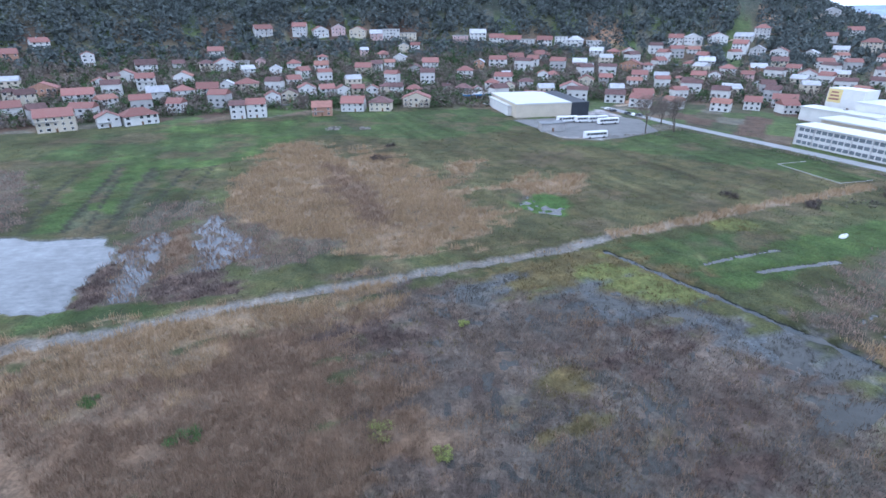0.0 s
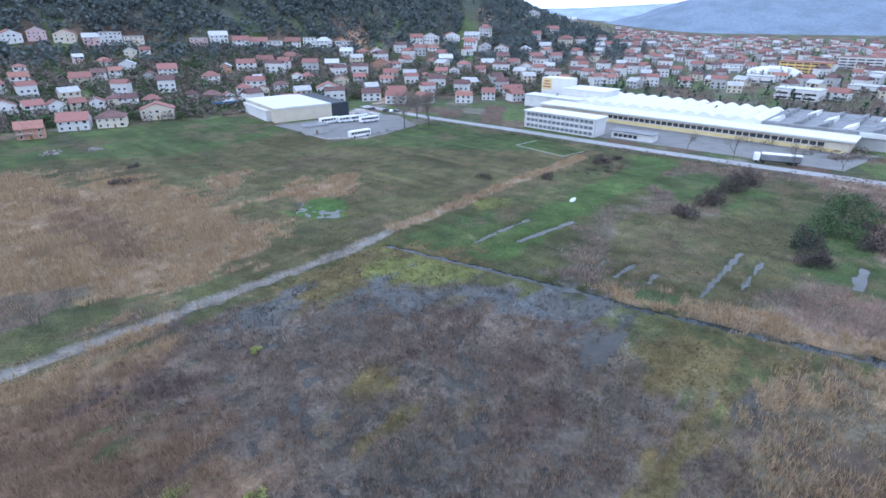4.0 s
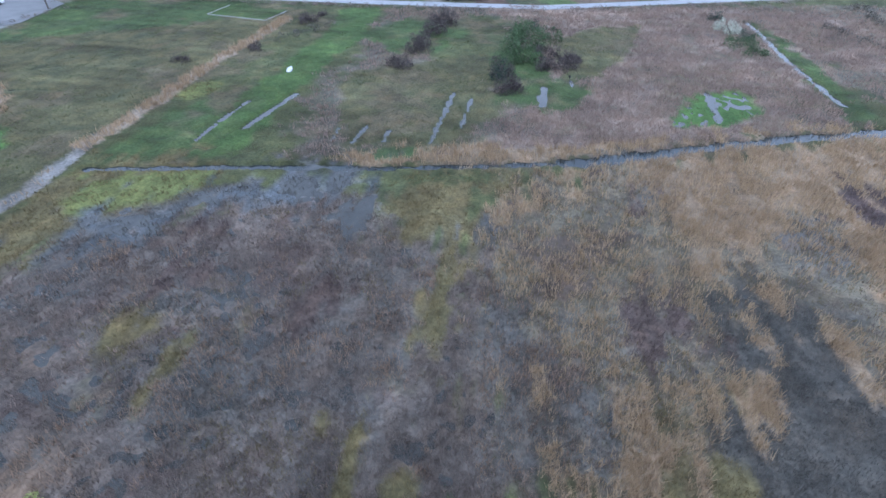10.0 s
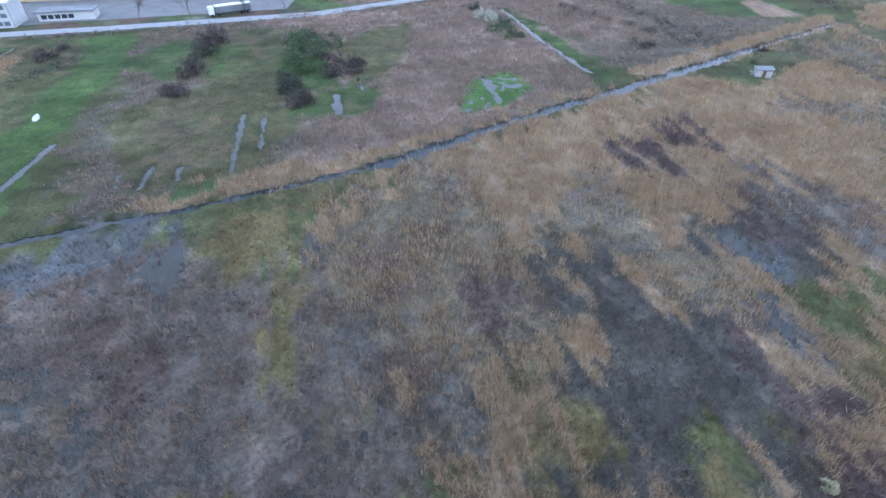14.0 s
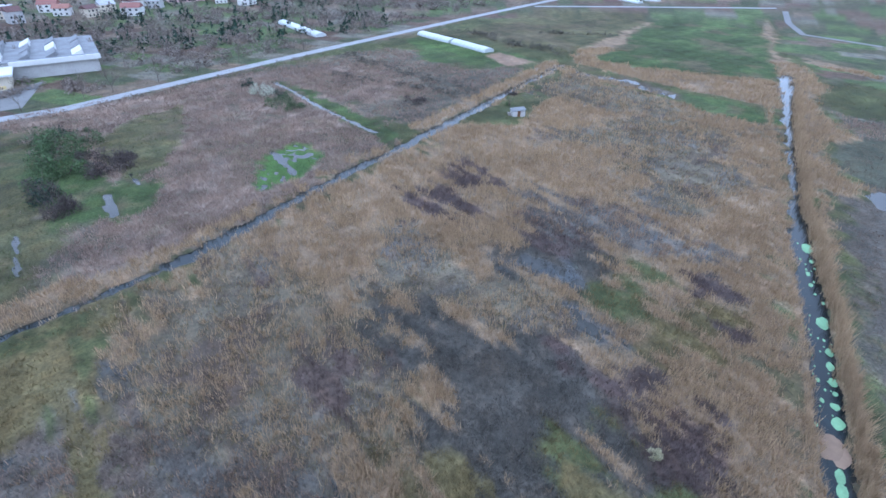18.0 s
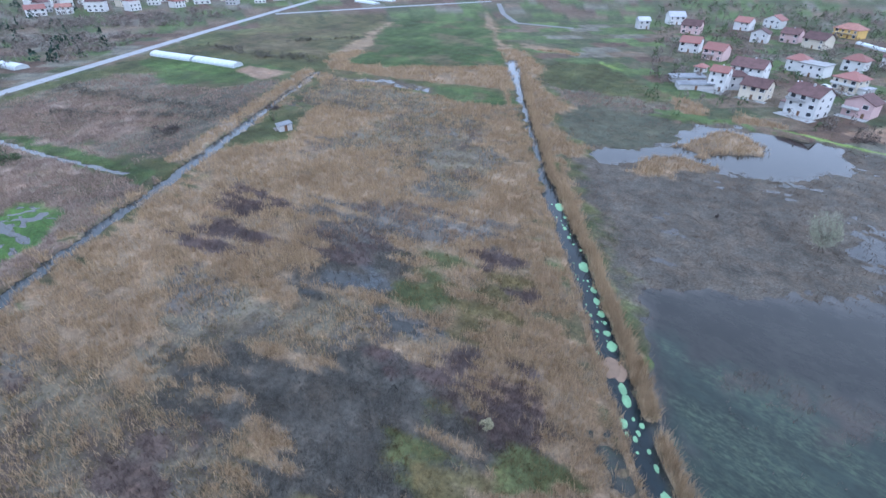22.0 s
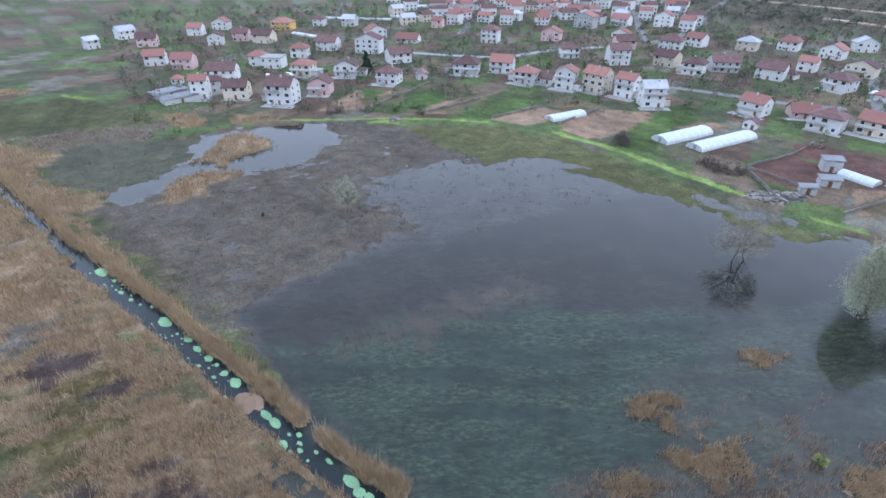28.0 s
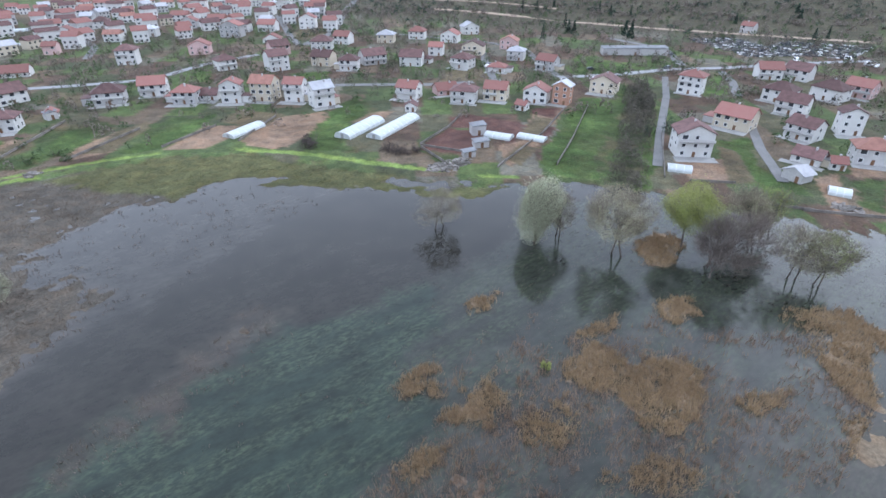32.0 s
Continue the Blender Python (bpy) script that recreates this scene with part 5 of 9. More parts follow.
def polar_sheet(name, rings, spokes):
    ang = np.linspace(0, 2 * np.pi, spokes, endpoint=False)
    rr, aa = np.meshgrid(rings, ang, indexing="ij")
    x, y = (rr * np.sin(aa)).ravel(), (rr * np.cos(aa)).ravel()
    i, j = np.meshgrid(np.arange(len(rings) - 1), np.arange(spokes), indexing="ij")
    j2 = (j + 1) % spokes
    f = np.stack([i * spokes + j, i * spokes + j2, (i + 1) * spokes + j2, (i + 1) * spokes + j], -1).reshape(-1, 4)
    return x, y, f


rings = np.concatenate([[0.5, 12, 22], np.arange(28, 130, 0.8), np.arange(130, 240, 1.1), np.arange(240, 420, 3), 420 * 1.06 ** np.arange(0, 40)])
gx, gy, gf = polar_sheet("ground", rings, 940)
gc, gh, gt, gk, ga = survey(gx, gy)
me = mesh_from("ground", np.stack([gx, gy, gh], -1), gf[:, ::-1], 4)
ca = me.color_attributes.new("cover", "FLOAT_COLOR", "POINT")
ca.data.foreach_set("color", np.concatenate([gc, np.ones((len(gc), 1))], 1).astype(np.float32).ravel())
me.materials.append(ground_material())
me.polygons.foreach_set("use_smooth", np.ones(len(gf), bool))
ground = tagged(new("ground", me), "flat marshy plain with rough grass, mud and reeds rising to wooded slopes", "ground", kind="structure")

wx_, wy_, wf = polar_sheet("water", np.concatenate([[0.5, 15], np.arange(25, 335, 2.5)]), 420)
wc, wh, wt, wk, wa = survey(wx_, wy_)
me = mesh_from("water", np.stack([wx_, wy_, np.zeros(len(wx_))], -1), wf[:, ::-1], 4)
at = me.color_attributes.new("tone", "FLOAT_COLOR", "POINT")
at.data.foreach_set("color", wa.astype(np.float32).ravel())
me.materials.append(water_material())
water = tagged(new("water", me), "still shallow flood water mirroring the grey sky", "water", kind="structure")


def level(x, y):
    """Ground height at one place, without the small unevenness."""
    return float(hill(np.array([x]), np.array([y]))[0]) + 0.5


# ---- reeds, sedge and grass: stuff ----
def tufts(count, seed):
    rs = np.random.RandomState(seed)
    r = 30 + 285 * rs.rand(count) ** 1.25
    a = np.radians(-48 + 310 * rs.rand(count))
    x, y = r * np.sin(a), r * np.cos(a)
    col, h, share, kind, _ = survey(x, y)
    dens = share * (0.75 + 0.5 * RUFF(x, y, 4) + 0.3 * RUFF(x, y, 13))
    keep = (rs.rand(count) < dens) & (h > -0.4) & (hill(x, y) < 0.5)
    return x[keep], y[keep], h[keep], kind[keep], r[keep], rs


def blades(name, label, mat, x, y, h, r, tall, rs, per=6):
    """Thin leaning blades, a few to a tuft, as one mesh."""
    n = len(x) * per
    cx, cy, ch, cr = (np.repeat(v, per) for v in (x, y, h, r))
    size = 0.6 + 0.008 * cr
    bx, by = cx + rs.randn(n) * 0.28 * size, cy + rs.randn(n) * 0.28 * size
    t = tall * (0.6 + 0.7 * rs.rand(n))
    ang = rs.rand(n) * 2 * np.pi
    wid = (0.02 + 0.00035 * cr) * (0.7 + 0.8 * rs.rand(n))
    ox, oy = np.cos(ang) * wid, np.sin(ang) * wid
    lean, la = t * (0.12 + 0.4 * rs.rand(n)), rs.rand(n) * 2 * np.pi
    z0 = np.maximum(ch, -0.1) - 0.06
    v = np.stack([np.stack([bx - ox, by - oy, z0], -1), np.stack([bx + ox, by + oy, z0], -1),
                  np.stack([bx + np.cos(la) * lean + ox * 0.5, by + np.sin(la) * lean + oy * 0.5, z0 + t], -1)], 1).reshape(-1, 3)
    me = mesh_from(name, v, np.arange(n * 3).reshape(-1, 3), 3)
    me.materials.append(mat)
    return tagged(new(name, me), label, "reeds", kind="stuff")


tx, ty, th, tk, tr, rs = tufts(420000, 11)
kn = np.array([KINDS[k][4] for k in KINDS])[tk]
mixed = np.clip(rs.rand(len(tx)) + 0.35 * RUFF(tx, ty, 11), 0, 1)
fleck = (kn == "sedge") & (np.array([k in ("marsh",) for k in KINDS])[tk]) & (mixed > 0.78)
kn = np.where(fleck, np.where(mixed > 0.87, "moss", "pinkreed"), kn)
pick = {"reed": (kn == "reed") | ((kn == "mixed") & (mixed < 0.3)), "tallreed": kn == "tallreed", "isle": kn == "isle", "brown": (kn == "brown") | ((kn == "dusky") & (mixed < 0.35)), "heath": kn == "heath", "dusk": (kn == "dusk") | ((kn == "dusky") & (mixed >= 0.6)),
        "sedge": (kn == "sedge") | ((kn == "dusky") & (mixed >= 0.35) & (mixed < 0.6)) | ((kn == "mixed") & (mixed > 0.6)),
        "pinkreed": kn == "pinkreed", "moss": (kn == "moss") | ((kn == "mixed") & (mixed >= 0.3) & (mixed <= 0.6)), "grass": kn == "grass", "low": kn == "low"}
for key, name, label, tall in (("reed", "reed_bed", "dry straw-coloured reeds standing over the marsh", 1.35), ("sedge", "sedge", "dark dead sedge standing in flood water", 0.65),
                               ("tallreed", "bank_reeds", "tall straw-coloured reeds lining the ditch", 2.5), ("isle", "island_reeds", "short tan reeds on drowned islands in the flood", 0.95), ("brown", "brown_reeds", "brown dead reeds standing over the marsh", 1.1),
                               ("heath", "dark_stems", "dark reddish-brown dead plants in the marsh", 0.7), ("dusk", "grey_stems", "blue-grey dead stems standing in shallow water", 0.6),
                               ("pinkreed", "brown_reed", "reddish-brown dead reeds on the wet meadow", 0.9), ("moss", "rush", "olive-yellow rushes in the wet marsh", 0.6),
                               ("grass", "grass_tuft", "rough green and straw grass tufts", 0.3), ("low", "drowned_weed", "low brown water weeds and dead stems in the flood", 0.32)):
    s = pick[key]
    blades(name, label, M["reed" if key in ("tallreed", "isle") else key], tx[s], ty[s], th[s], tr[s], tall, rs, 11 if key in ("tallreed", "isle") else 6)


# ---- helpers for things ----
def part(name, bm, mat, parent=None, label=""):
    """Links a bmesh as one mesh object, under a thing or a part."""
    me = bpy.data.meshes.new(name)
    bm.to_mesh(me)
    bm.free()
    for m in mat if isinstance(mat, (list, tuple)) else [mat]:
        me.materials.append(m)
    ob = new(name, me)
    if parent:
        ob.parent = parent
    if label:
        ob["label"] = label
    return ob


def shared(name, me, parent, loc, turn=0.0):
    ob = new(name, me)
    ob.parent, ob.location, ob.rotation_euler = parent, loc, (0, 0, turn)
    return ob


def box(bm, x0, y0, z0, x1, y1, z1, mi=0):
    v = [bm.verts.new(p) for p in ((x0, y0, z0), (x1, y0, z0), (x1, y1, z0), (x0, y1, z0), (x0, y0, z1), (x1, y0, z1), (x1, y1, z1), (x0, y1, z1))]
    for q in ((3, 2, 1, 0), (4, 5, 6, 7), (0, 1, 5, 4), (1, 2, 6, 5), (2, 3, 7, 6), (3, 0, 4, 7)):
        bm.faces.new([v[i] for i in q]).material_index = mi
    return v


def boxed(*dims, mi=0):
    bm = bmesh.new()
    box(bm, *dims, mi=mi)
    return bm


def prism(bm, pts, y0, y1, mi=0):
    """An outline in x and z, drawn out from y0 to y1."""
    a, b = [bm.verts.new((x, y0, z)) for x, z in pts], [bm.verts.new((x, y1, z)) for x, z in pts]
    n = len(pts)
    fs = [bm.faces.new(a), bm.faces.new(b[::-1])] + [bm.faces.new((a[i], b[i], b[(i + 1) % n], a[(i + 1) % n])) for i in range(n)]
    for f in fs:
        f.material_index = mi
    bmesh.ops.recalc_face_normals(bm, faces=fs)


def thing(name, x, y, z, turn, label, category, group=""):
    e = new(name)
    e.location, e.rotation_euler, e.empty_display_size = (x, y, z), (0, 0, radians(turn)), 0.5
    return tagged(e, label, category, group)


def window_mesh(w, h):
    """A window's frame, one ring with a mullion, and its pane."""
    bm = bmesh.new()
    o = [(-w / 2, 0), (w / 2, 0), (w / 2, h), (-w / 2, h)]
    n = [(-w / 2 + 0.12, 0.12), (w / 2 - 0.12, 0.12), (w / 2 - 0.12, h - 0.12), (-w / 2 + 0.12, h - 0.12)]
    back, outer, inner, deep = ([bm.verts.new((x, y, z)) for x, z in q] for q, y in ((o, 0.02), (o, -0.07), (n, -0.07), (n, 0.0)))
    for p, q in ((back, outer), (outer, inner), (inner, deep)):
        for k in range(4):
            bm.faces.new((p[k], p[(k + 1) % 4], q[(k + 1) % 4], q[k]))
    bmesh.ops.recalc_face_normals(bm, faces=bm.faces)
    me = bpy.data.meshes.new("window")
    bm.to_mesh(me)
    bm.free()
    me.materials.append(M["frame"])
    pane = bpy.data.meshes.new("pane")
    bm = boxed(-w / 2 + 0.12, -0.03, 0.12, w / 2 - 0.12, 0.015, h - 0.12)
    bm.to_mesh(pane)
    bm.free()
    pane.materials.append(M["glass"])
    return me, pane


def window(kind, t, loc, turn=0.0):
    ob = shared("window", kind[0], t, loc, turn)
    shared("pane", kind[1], ob, (0, 0, 0))


WINDOW, WIDE_WINDOW = window_mesh(1.3, 1.4), window_mesh(2.0, 1.6)
DOOR = bpy.data.meshes.new("door")
_b = boxed(-0.5, -0.04, 0, 0.5, 0.02, 2.05)
_b.to_mesh(DOOR), _b.free()
DOOR.materials.append(M["door"])
RNG = random.Random(21)
WALLS = {"white": "plaster_white", "cream": "plaster_cream", "pink": "plaster_pink", "grey": "plaster_grey", "ochre": "plaster_ochre", "brick": "brick_raw"}
ROOFS = {"red": ("roof_red", "red-tiled"), "dark": ("roof_dark", "dark brown tiled"), "orange": ("roof_orange", "orange-tiled"), "grey": ("roof_grey", "grey sheeted"), "flat": ("concrete", "flat concrete")}


def home(x, y, turn, w, d, roof, wall=None, storeys=None, hip=None, gable_front=None, rich=None):
    """A plastered family house: walls with gables, tiled roof, windows, door, balcony and chimney."""
    near = math.hypot(x, y) < 300
    if y < 0:
        w, d = w * 0.86, d * 0.86
    if rich is None:
        rich = near
    wall = wall or RNG.choices(("white", "cream", "pink", "grey", "brick"), (62, 16, 8, 11, 3))[0]
    storeys = storeys or (1 if w < 7 else RNG.choices((1, 2, 3), (18, 72, 10))[0])
    hip = RNG.random() < 0.25 if hip is None else hip
    gable_front = RNG.random() < 0.4 if gable_front is None else gable_front
    H = 2.65 * storeys + 0.2
    t = thing("house", x, y, level(x, y) - 0.15, turn, "%s %s house with a %s roof" % ({1: "single-storey", 2: "two-storey", 3: "three-storey"}[storeys], {"brick": "bare brick"}.get(wall, wall + " plastered"), ROOFS[roof][1]), "house", "family houses")
    hw, hd, rm, wm = w / 2, d / 2, M[ROOFS[roof][0]], M[WALLS[wall]]
    bm = bmesh.new()
    box(bm, -hw, -hd, -2.5, hw, hd, H)
    if roof == "flat":
        part("wall", bm, wm, t)
        rb = boxed(-hw - 0.4, -hd - 0.4, H + 0.004, hw + 0.4, hd + 0.4, H + 0.35)
        part("roof", rb, M["concrete"], t)
        top = H + 0.3
    else:
        rise, o = (min(w, d) / 2) * 0.6, 0.7
        along = w >= d and not gable_front
        L, S = (hw, hd) if along else (hd, hw)
        if not hip:
            g = bmesh.new()
            prism(g, [(-S, H + 0.002), (S, H + 0.002), (0, H + rise)], -L, L)
            if along:
                bmesh.ops.rotate(g, verts=g.verts, matrix=Matrix.Rotation(math.pi / 2, 3, "Z"))
            gm = bpy.data.meshes.new("gable")
            g.to_mesh(gm), g.free()
            bm.from_mesh(gm)
        part("wall", bm, wm, t)
        rb = bmesh.new()
        k = rise / S
        if hip:
            e = 0.05
            z = H - o * k + 0.15
            q = [(-S - o, -L - o), (S + o, -L - o), (S + o, L + o), (-S - o, L + o)]
            low, mid = [rb.verts.new((*p, z)) for p in q], [rb.verts.new((*p, z + 0.22)) for p in q]
            ridge = max(L - S, 0.05)
            r1, r2 = rb.verts.new((0, -ridge, H + rise + 0.25)), rb.verts.new((0, ridge, H + rise + 0.25))
            rb.faces.new(low[::-1])
            for i in range(4):
                rb.faces.new((low[i], low[(i + 1) % 4], mid[(i + 1) % 4], mid[i]))
            rb.faces.new((mid[0], mid[1], r1)), rb.faces.new((mid[1], mid[2], r2, r1)), rb.faces.new((mid[2], mid[3], r2)), rb.faces.new((mid[3], mid[0], r1, r2))
        else:
            zo = H - o * k
            prism(rb, [(-S - o, zo + 0.03), (0, H + rise + 0.03), (S + o, zo + 0.03), (S + o, zo + 0.25), (0, H + rise + 0.27), (-S - o, zo + 0.25)], -L - 0.4, L + 0.4)
        if along:
            bmesh.ops.rotate(rb, verts=rb.verts, matrix=Matrix.Rotation(math.pi / 2, 3, "Z"))
        part("roof", rb, rm, t)
        top = H + rise
    for s in range(storeys):
        z = 0.9 + 2.65 * s
        n = max(2, int(w / 3.2))
        for i in range(n):
            px = -hw + w * (i + 0.5) / n
            if s == 0 and i == n // 2:
                shared("door", DOOR, t, (px, -hd - 0.01, 0.02))
            elif RNG.random() < 0.92:
                window(WIDE_WINDOW if RNG.random() < 0.3 else WINDOW, t, (px, -hd - 0.01, z))
        if rich:
            n2 = max(1, int(d / 4))
            for sgn, rot in ((1, math.pi / 2), (-1, -math.pi / 2)):
                for i in range(n2):
                    if RNG.random() < 0.8:
                        window(WINDOW, t, (sgn * (hw + 0.01), -hd + d * (i + 0.5) / n2, z), rot)
    if rich and w > 8 and RNG.random() < 0.55:
        sgn, aw, ad, ah = RNG.choice((-1, 1)), RNG.uniform(3, 5), d * RNG.uniform(0.5, 0.8), RNG.uniform(2.4, 3.2)
        x0 = hw + 0.004 if sgn > 0 else -hw - aw - 0.004
        an = part("annex", boxed(x0, hd - ad - 0.5, -2, x0 + aw, hd - 0.5, ah), M[WALLS[RNG.choice(("white", "grey", "cream"))]], t)
        part("annex_roof", boxed(x0 - (0.3 if sgn < 0 else 0), hd - ad - 0.8, ah + 0.01, x0 + aw + (0.3 if sgn > 0 else 0), hd - 0.2, ah + 0.2), M[RNG.choice(("roof_grey", "roof_dark", "roof_red", "concrete"))], an)
    if rich and w > 7:
        part("terrace", boxed(-hw - RNG.uniform(0, 3), -hd - RNG.uniform(2.5, 5), -0.6, hw + RNG.uniform(0, 2), -hd - 0.004, 0.3), M["concrete"], t, "grey paved terrace")
    if storeys > 1 and w > 8 and RNG.random() < (0.75 if rich else 0.3):
        zb = 2.65 * (storeys - 1) + 0.2
        b0, b1 = (-hw, hw) if RNG.random() < 0.5 else (-hw, hw * 0.2)
        bal = part("balcony", boxed(b0, -hd - 1.3, zb, b1, -hd - 0.004, zb + 0.18), M["concrete"], t)
        if rich:
            rail = bmesh.new()
            box(rail, b0, -hd - 1.3, zb + 0.19, b1, -hd - 1.22, zb + 1.05)
            box(rail, b0, -hd - 1.21, zb + 0.19, b0 + 0.08, -hd - 0.05, zb + 1.05)
            part("railing", rail, M["plaster_white" if RNG.random() < 0.6 else "plaster_grey"], bal)
    if roof != "flat" and RNG.random() < (0.8 if rich else 0.3):
        cx, cy = hw * RNG.uniform(-0.4, 0.4), hd * RNG.uniform(-0.25, 0.25)
        ch = part("chimney", boxed(cx - 0.3, cy - 0.3, top - 1.4, cx + 0.3, cy + 0.3, top + 0.7), M["plaster_grey"], t)
    return t




# ---- roads, yards and works buildings ----
def ribbon(name, width, pts, mat, label, category, lift=0.06, kind="structure", thick=0.0):
    """A strip of even width along a line, laid on the ground."""
    p = [Vector(q) for q in pts]
    fine = [p[0]]
    for a, b in zip(p, p[1:]):
        n = max(1, int((b - a).length / 6))
        fine += [a.lerp(b, (i + 1) / n) for i in range(n)]
    bm, last = bmesh.new(), None
    for i, q in enumerate(fine):
        d = (fine[min(i + 1, len(fine) - 1)] - fine[max(i - 1, 0)]).normalized()
        s = Vector((-d.y, d.x)) * width / 2
        z = max(level(*(q + s)), level(*(q - s)), level(*q)) + 0.14 + lift
        row = [bm.verts.new((*(q + s * k), z - (0.5 if abs(k) > 1 else 0))) for k in (-1.12, -1, 1, 1.12)]
        if last:
            for j in range(3):
                bm.faces.new((last[j], last[j + 1], row[j + 1], row[j]))
        last = row
    bmesh.ops.recalc_face_normals(bm, faces=bm.faces)
    for f in bm.faces:
        if f.normal.z < 0:
            f.normal_flip()
    return tagged(part(name, bm, mat), label, category, kind=kind)


def road(width, *pts):
    return ribbon("road", width, pts, M["road"], "grey asphalt road across the plain", "road")


def lane(width, *pts):
    return ribbon("lane", width, pts, M["lane"], "pale paved village lane between houses", "lane", 0.03)


def track(width, *pts):
    return ribbon("dirt_track", width, pts, M["dirt"], "bare orange earth track cut along the slope", "track", 0.02)


def slab(name, mat, label, *pts):
    bm = bmesh.new()
    top = [bm.verts.new((x, y, level(x, y) + 0.16)) for x, y in pts]
    low = [bm.verts.new((x, y, level(x, y) - 0.6)) for x, y in pts]
    fs = [bm.faces.new(top)] + [bm.faces.new((low[i], low[i - 1], top[i - 1], top[i])) for i in range(len(pts))]
    bmesh.ops.recalc_face_normals(bm, faces=fs)
    return tagged(part(name, bm, mat), label, "yard", kind="structure")


def strip_windows(t, x0, x1, y, z, h, n, name="window", turn=0.0, xfix=None, glass="glass"):
    """A row of single windows along a facade."""
    w = (x1 - x0) / n * 0.82
    me = bpy.data.meshes.new("window")
    bm = boxed(-w / 2, -0.06, 0, w / 2, 0.02, h)
    bm.to_mesh(me), bm.free()
    me.materials.append(M[glass])
    for i in range(n):
        q = x0 + (x1 - x0) * (i + 0.5) / n
        shared(name, me, t, (q, y, z) if xfix is None else (xfix, q, z), turn)


def factory():
    t = thing("factory", 199, 258, 0.45, -68.7, "long cream factory with wavy white roof and grey saw-tooth hall", "factory")
    front = part("front_wing", boxed(-14, 0, -1, 141, 16, 5.4), M["plaster_cream"], t)
    part("front_roof", boxed(-15, -1.4, 5.41, 142.5, 16.5, 6.2), M["white_roof"], t)
    strip_windows(t, 30, 132, -0.01, 2.6, 1.7, 34)
    part("yellow_band", boxed(8, -0.05, 0.6, 139, -0.004, 1.8), M["yellow_wall"], t)
    hall = part("main_hall", boxed(2, 16.6, -1, 102, 62, 7.2), M["plaster_white"], t)
    for i in range(13):
        bm = bmesh.new()
        x0 = 2 + i * 7.7
        prism(bm, [(x0, 7.21), (x0 + 7.66, 7.21), (x0 + 7.3, 7.5), (x0 + 4.6, 8.7), (x0 + 3.2, 8.8), (x0 + 0.8, 7.6)], 16.6, 62)
        part("roof_bay", bm, M["white_roof"], t)
    part("grey_hall", boxed(102.1, 17, -1, 174, 70, 7.0), M["plaster_grey"], t)
    part("grey_hall_roof", boxed(102.1, 16.4, 7.01, 175, 70.4, 7.5), M["grey_roof"], t)
    part("roof_edge", boxed(141.2, 15.6, 5.6, 175.2, 16.39, 7.6), M["white_roof"], t)
    for i in range(7):
        for j in range(3):
            bm = bmesh.new()
            x0, y0 = 104 + i * 10.1, 20 + j * 16
            prism(bm, [(x0, 7.51), (x0 + 4.6, 7.51), (x0 + 4.2, 9.4)], y0, y0 + 13)
            part("skylight", bm, [M["grey_roof" if (i + j) % 3 else "white_roof"]], t)
    part("tower", boxed(-37, 34, -1, -17.5, 46, 17), M["plaster_white"], t)
    part("tower_sign", boxed(-36.6, 33.9, 9.5, -29, 33.996, 16.6), M["yellow_wall"], t, "yellow painted sign panel")
    for i in range(3):
        part("sign_mark", boxed(-35.8 + i * 0.4, 33.84, 10.8 + i * 1.8, -30 - i * 0.5, 33.896, 11.8 + i * 1.8), M["roof_orange"], t)
    part("boiler_house", boxed(-17.4, 30, -1, 11, 50, 11.4), M["plaster_white"], t)
    part("boiler_house_roof", boxed(-18, 29.4, 11.41, 11.6, 50.6, 12), M["white_roof"], t)
    part("annex", boxed(-39, 18, -1, 1.9, 29.9, 7), M["plaster_white"], t)
    part("annex_roof", boxed(-39.6, 17.4, 7.01, 1.9, 29.3, 7.5), M["white_roof"], t)
    return t


factory()


def office():
    t = thing("office_building", 161, 239, 0.45, -68.5, "three-storey white office block with ribbon windows beside the road", "office")
    part("wall", boxed(0, 0, -1, 41, 11, 8.6), M["plaster_white"], t)
    part("roof", boxed(-0.6, -0.6, 8.61, 41.6, 11.6, 9.1), M["white_roof"], t)
    for s in range(3):
        strip_windows(t, 1, 40, -0.01, 0.9 + 2.8 * s, 1.5, 15, glass="pale_glass")
    for i in range(6):
        part("pilaster", boxed(-0.1 + i * 8.2, -0.3, -1, 0.15 + i * 8.2, -0.004, 8.6), M["plaster_grey"], t)
    g = thing("gatehouse", 184.4, 198.1, 0.45, -66, "low white gatehouse with a grey flat roof", "gatehouse")
    part("wall", boxed(0, 0, -1, 20, 7, 3.4), M["plaster_white"], g)
    part("roof", boxed(-0.7, -0.7, 3.41, 20.7, 7.7, 3.8), M["grey_roof"], g)
    strip_windows(g, 1, 13, -0.01, 1.0, 1.5, 5)


office()


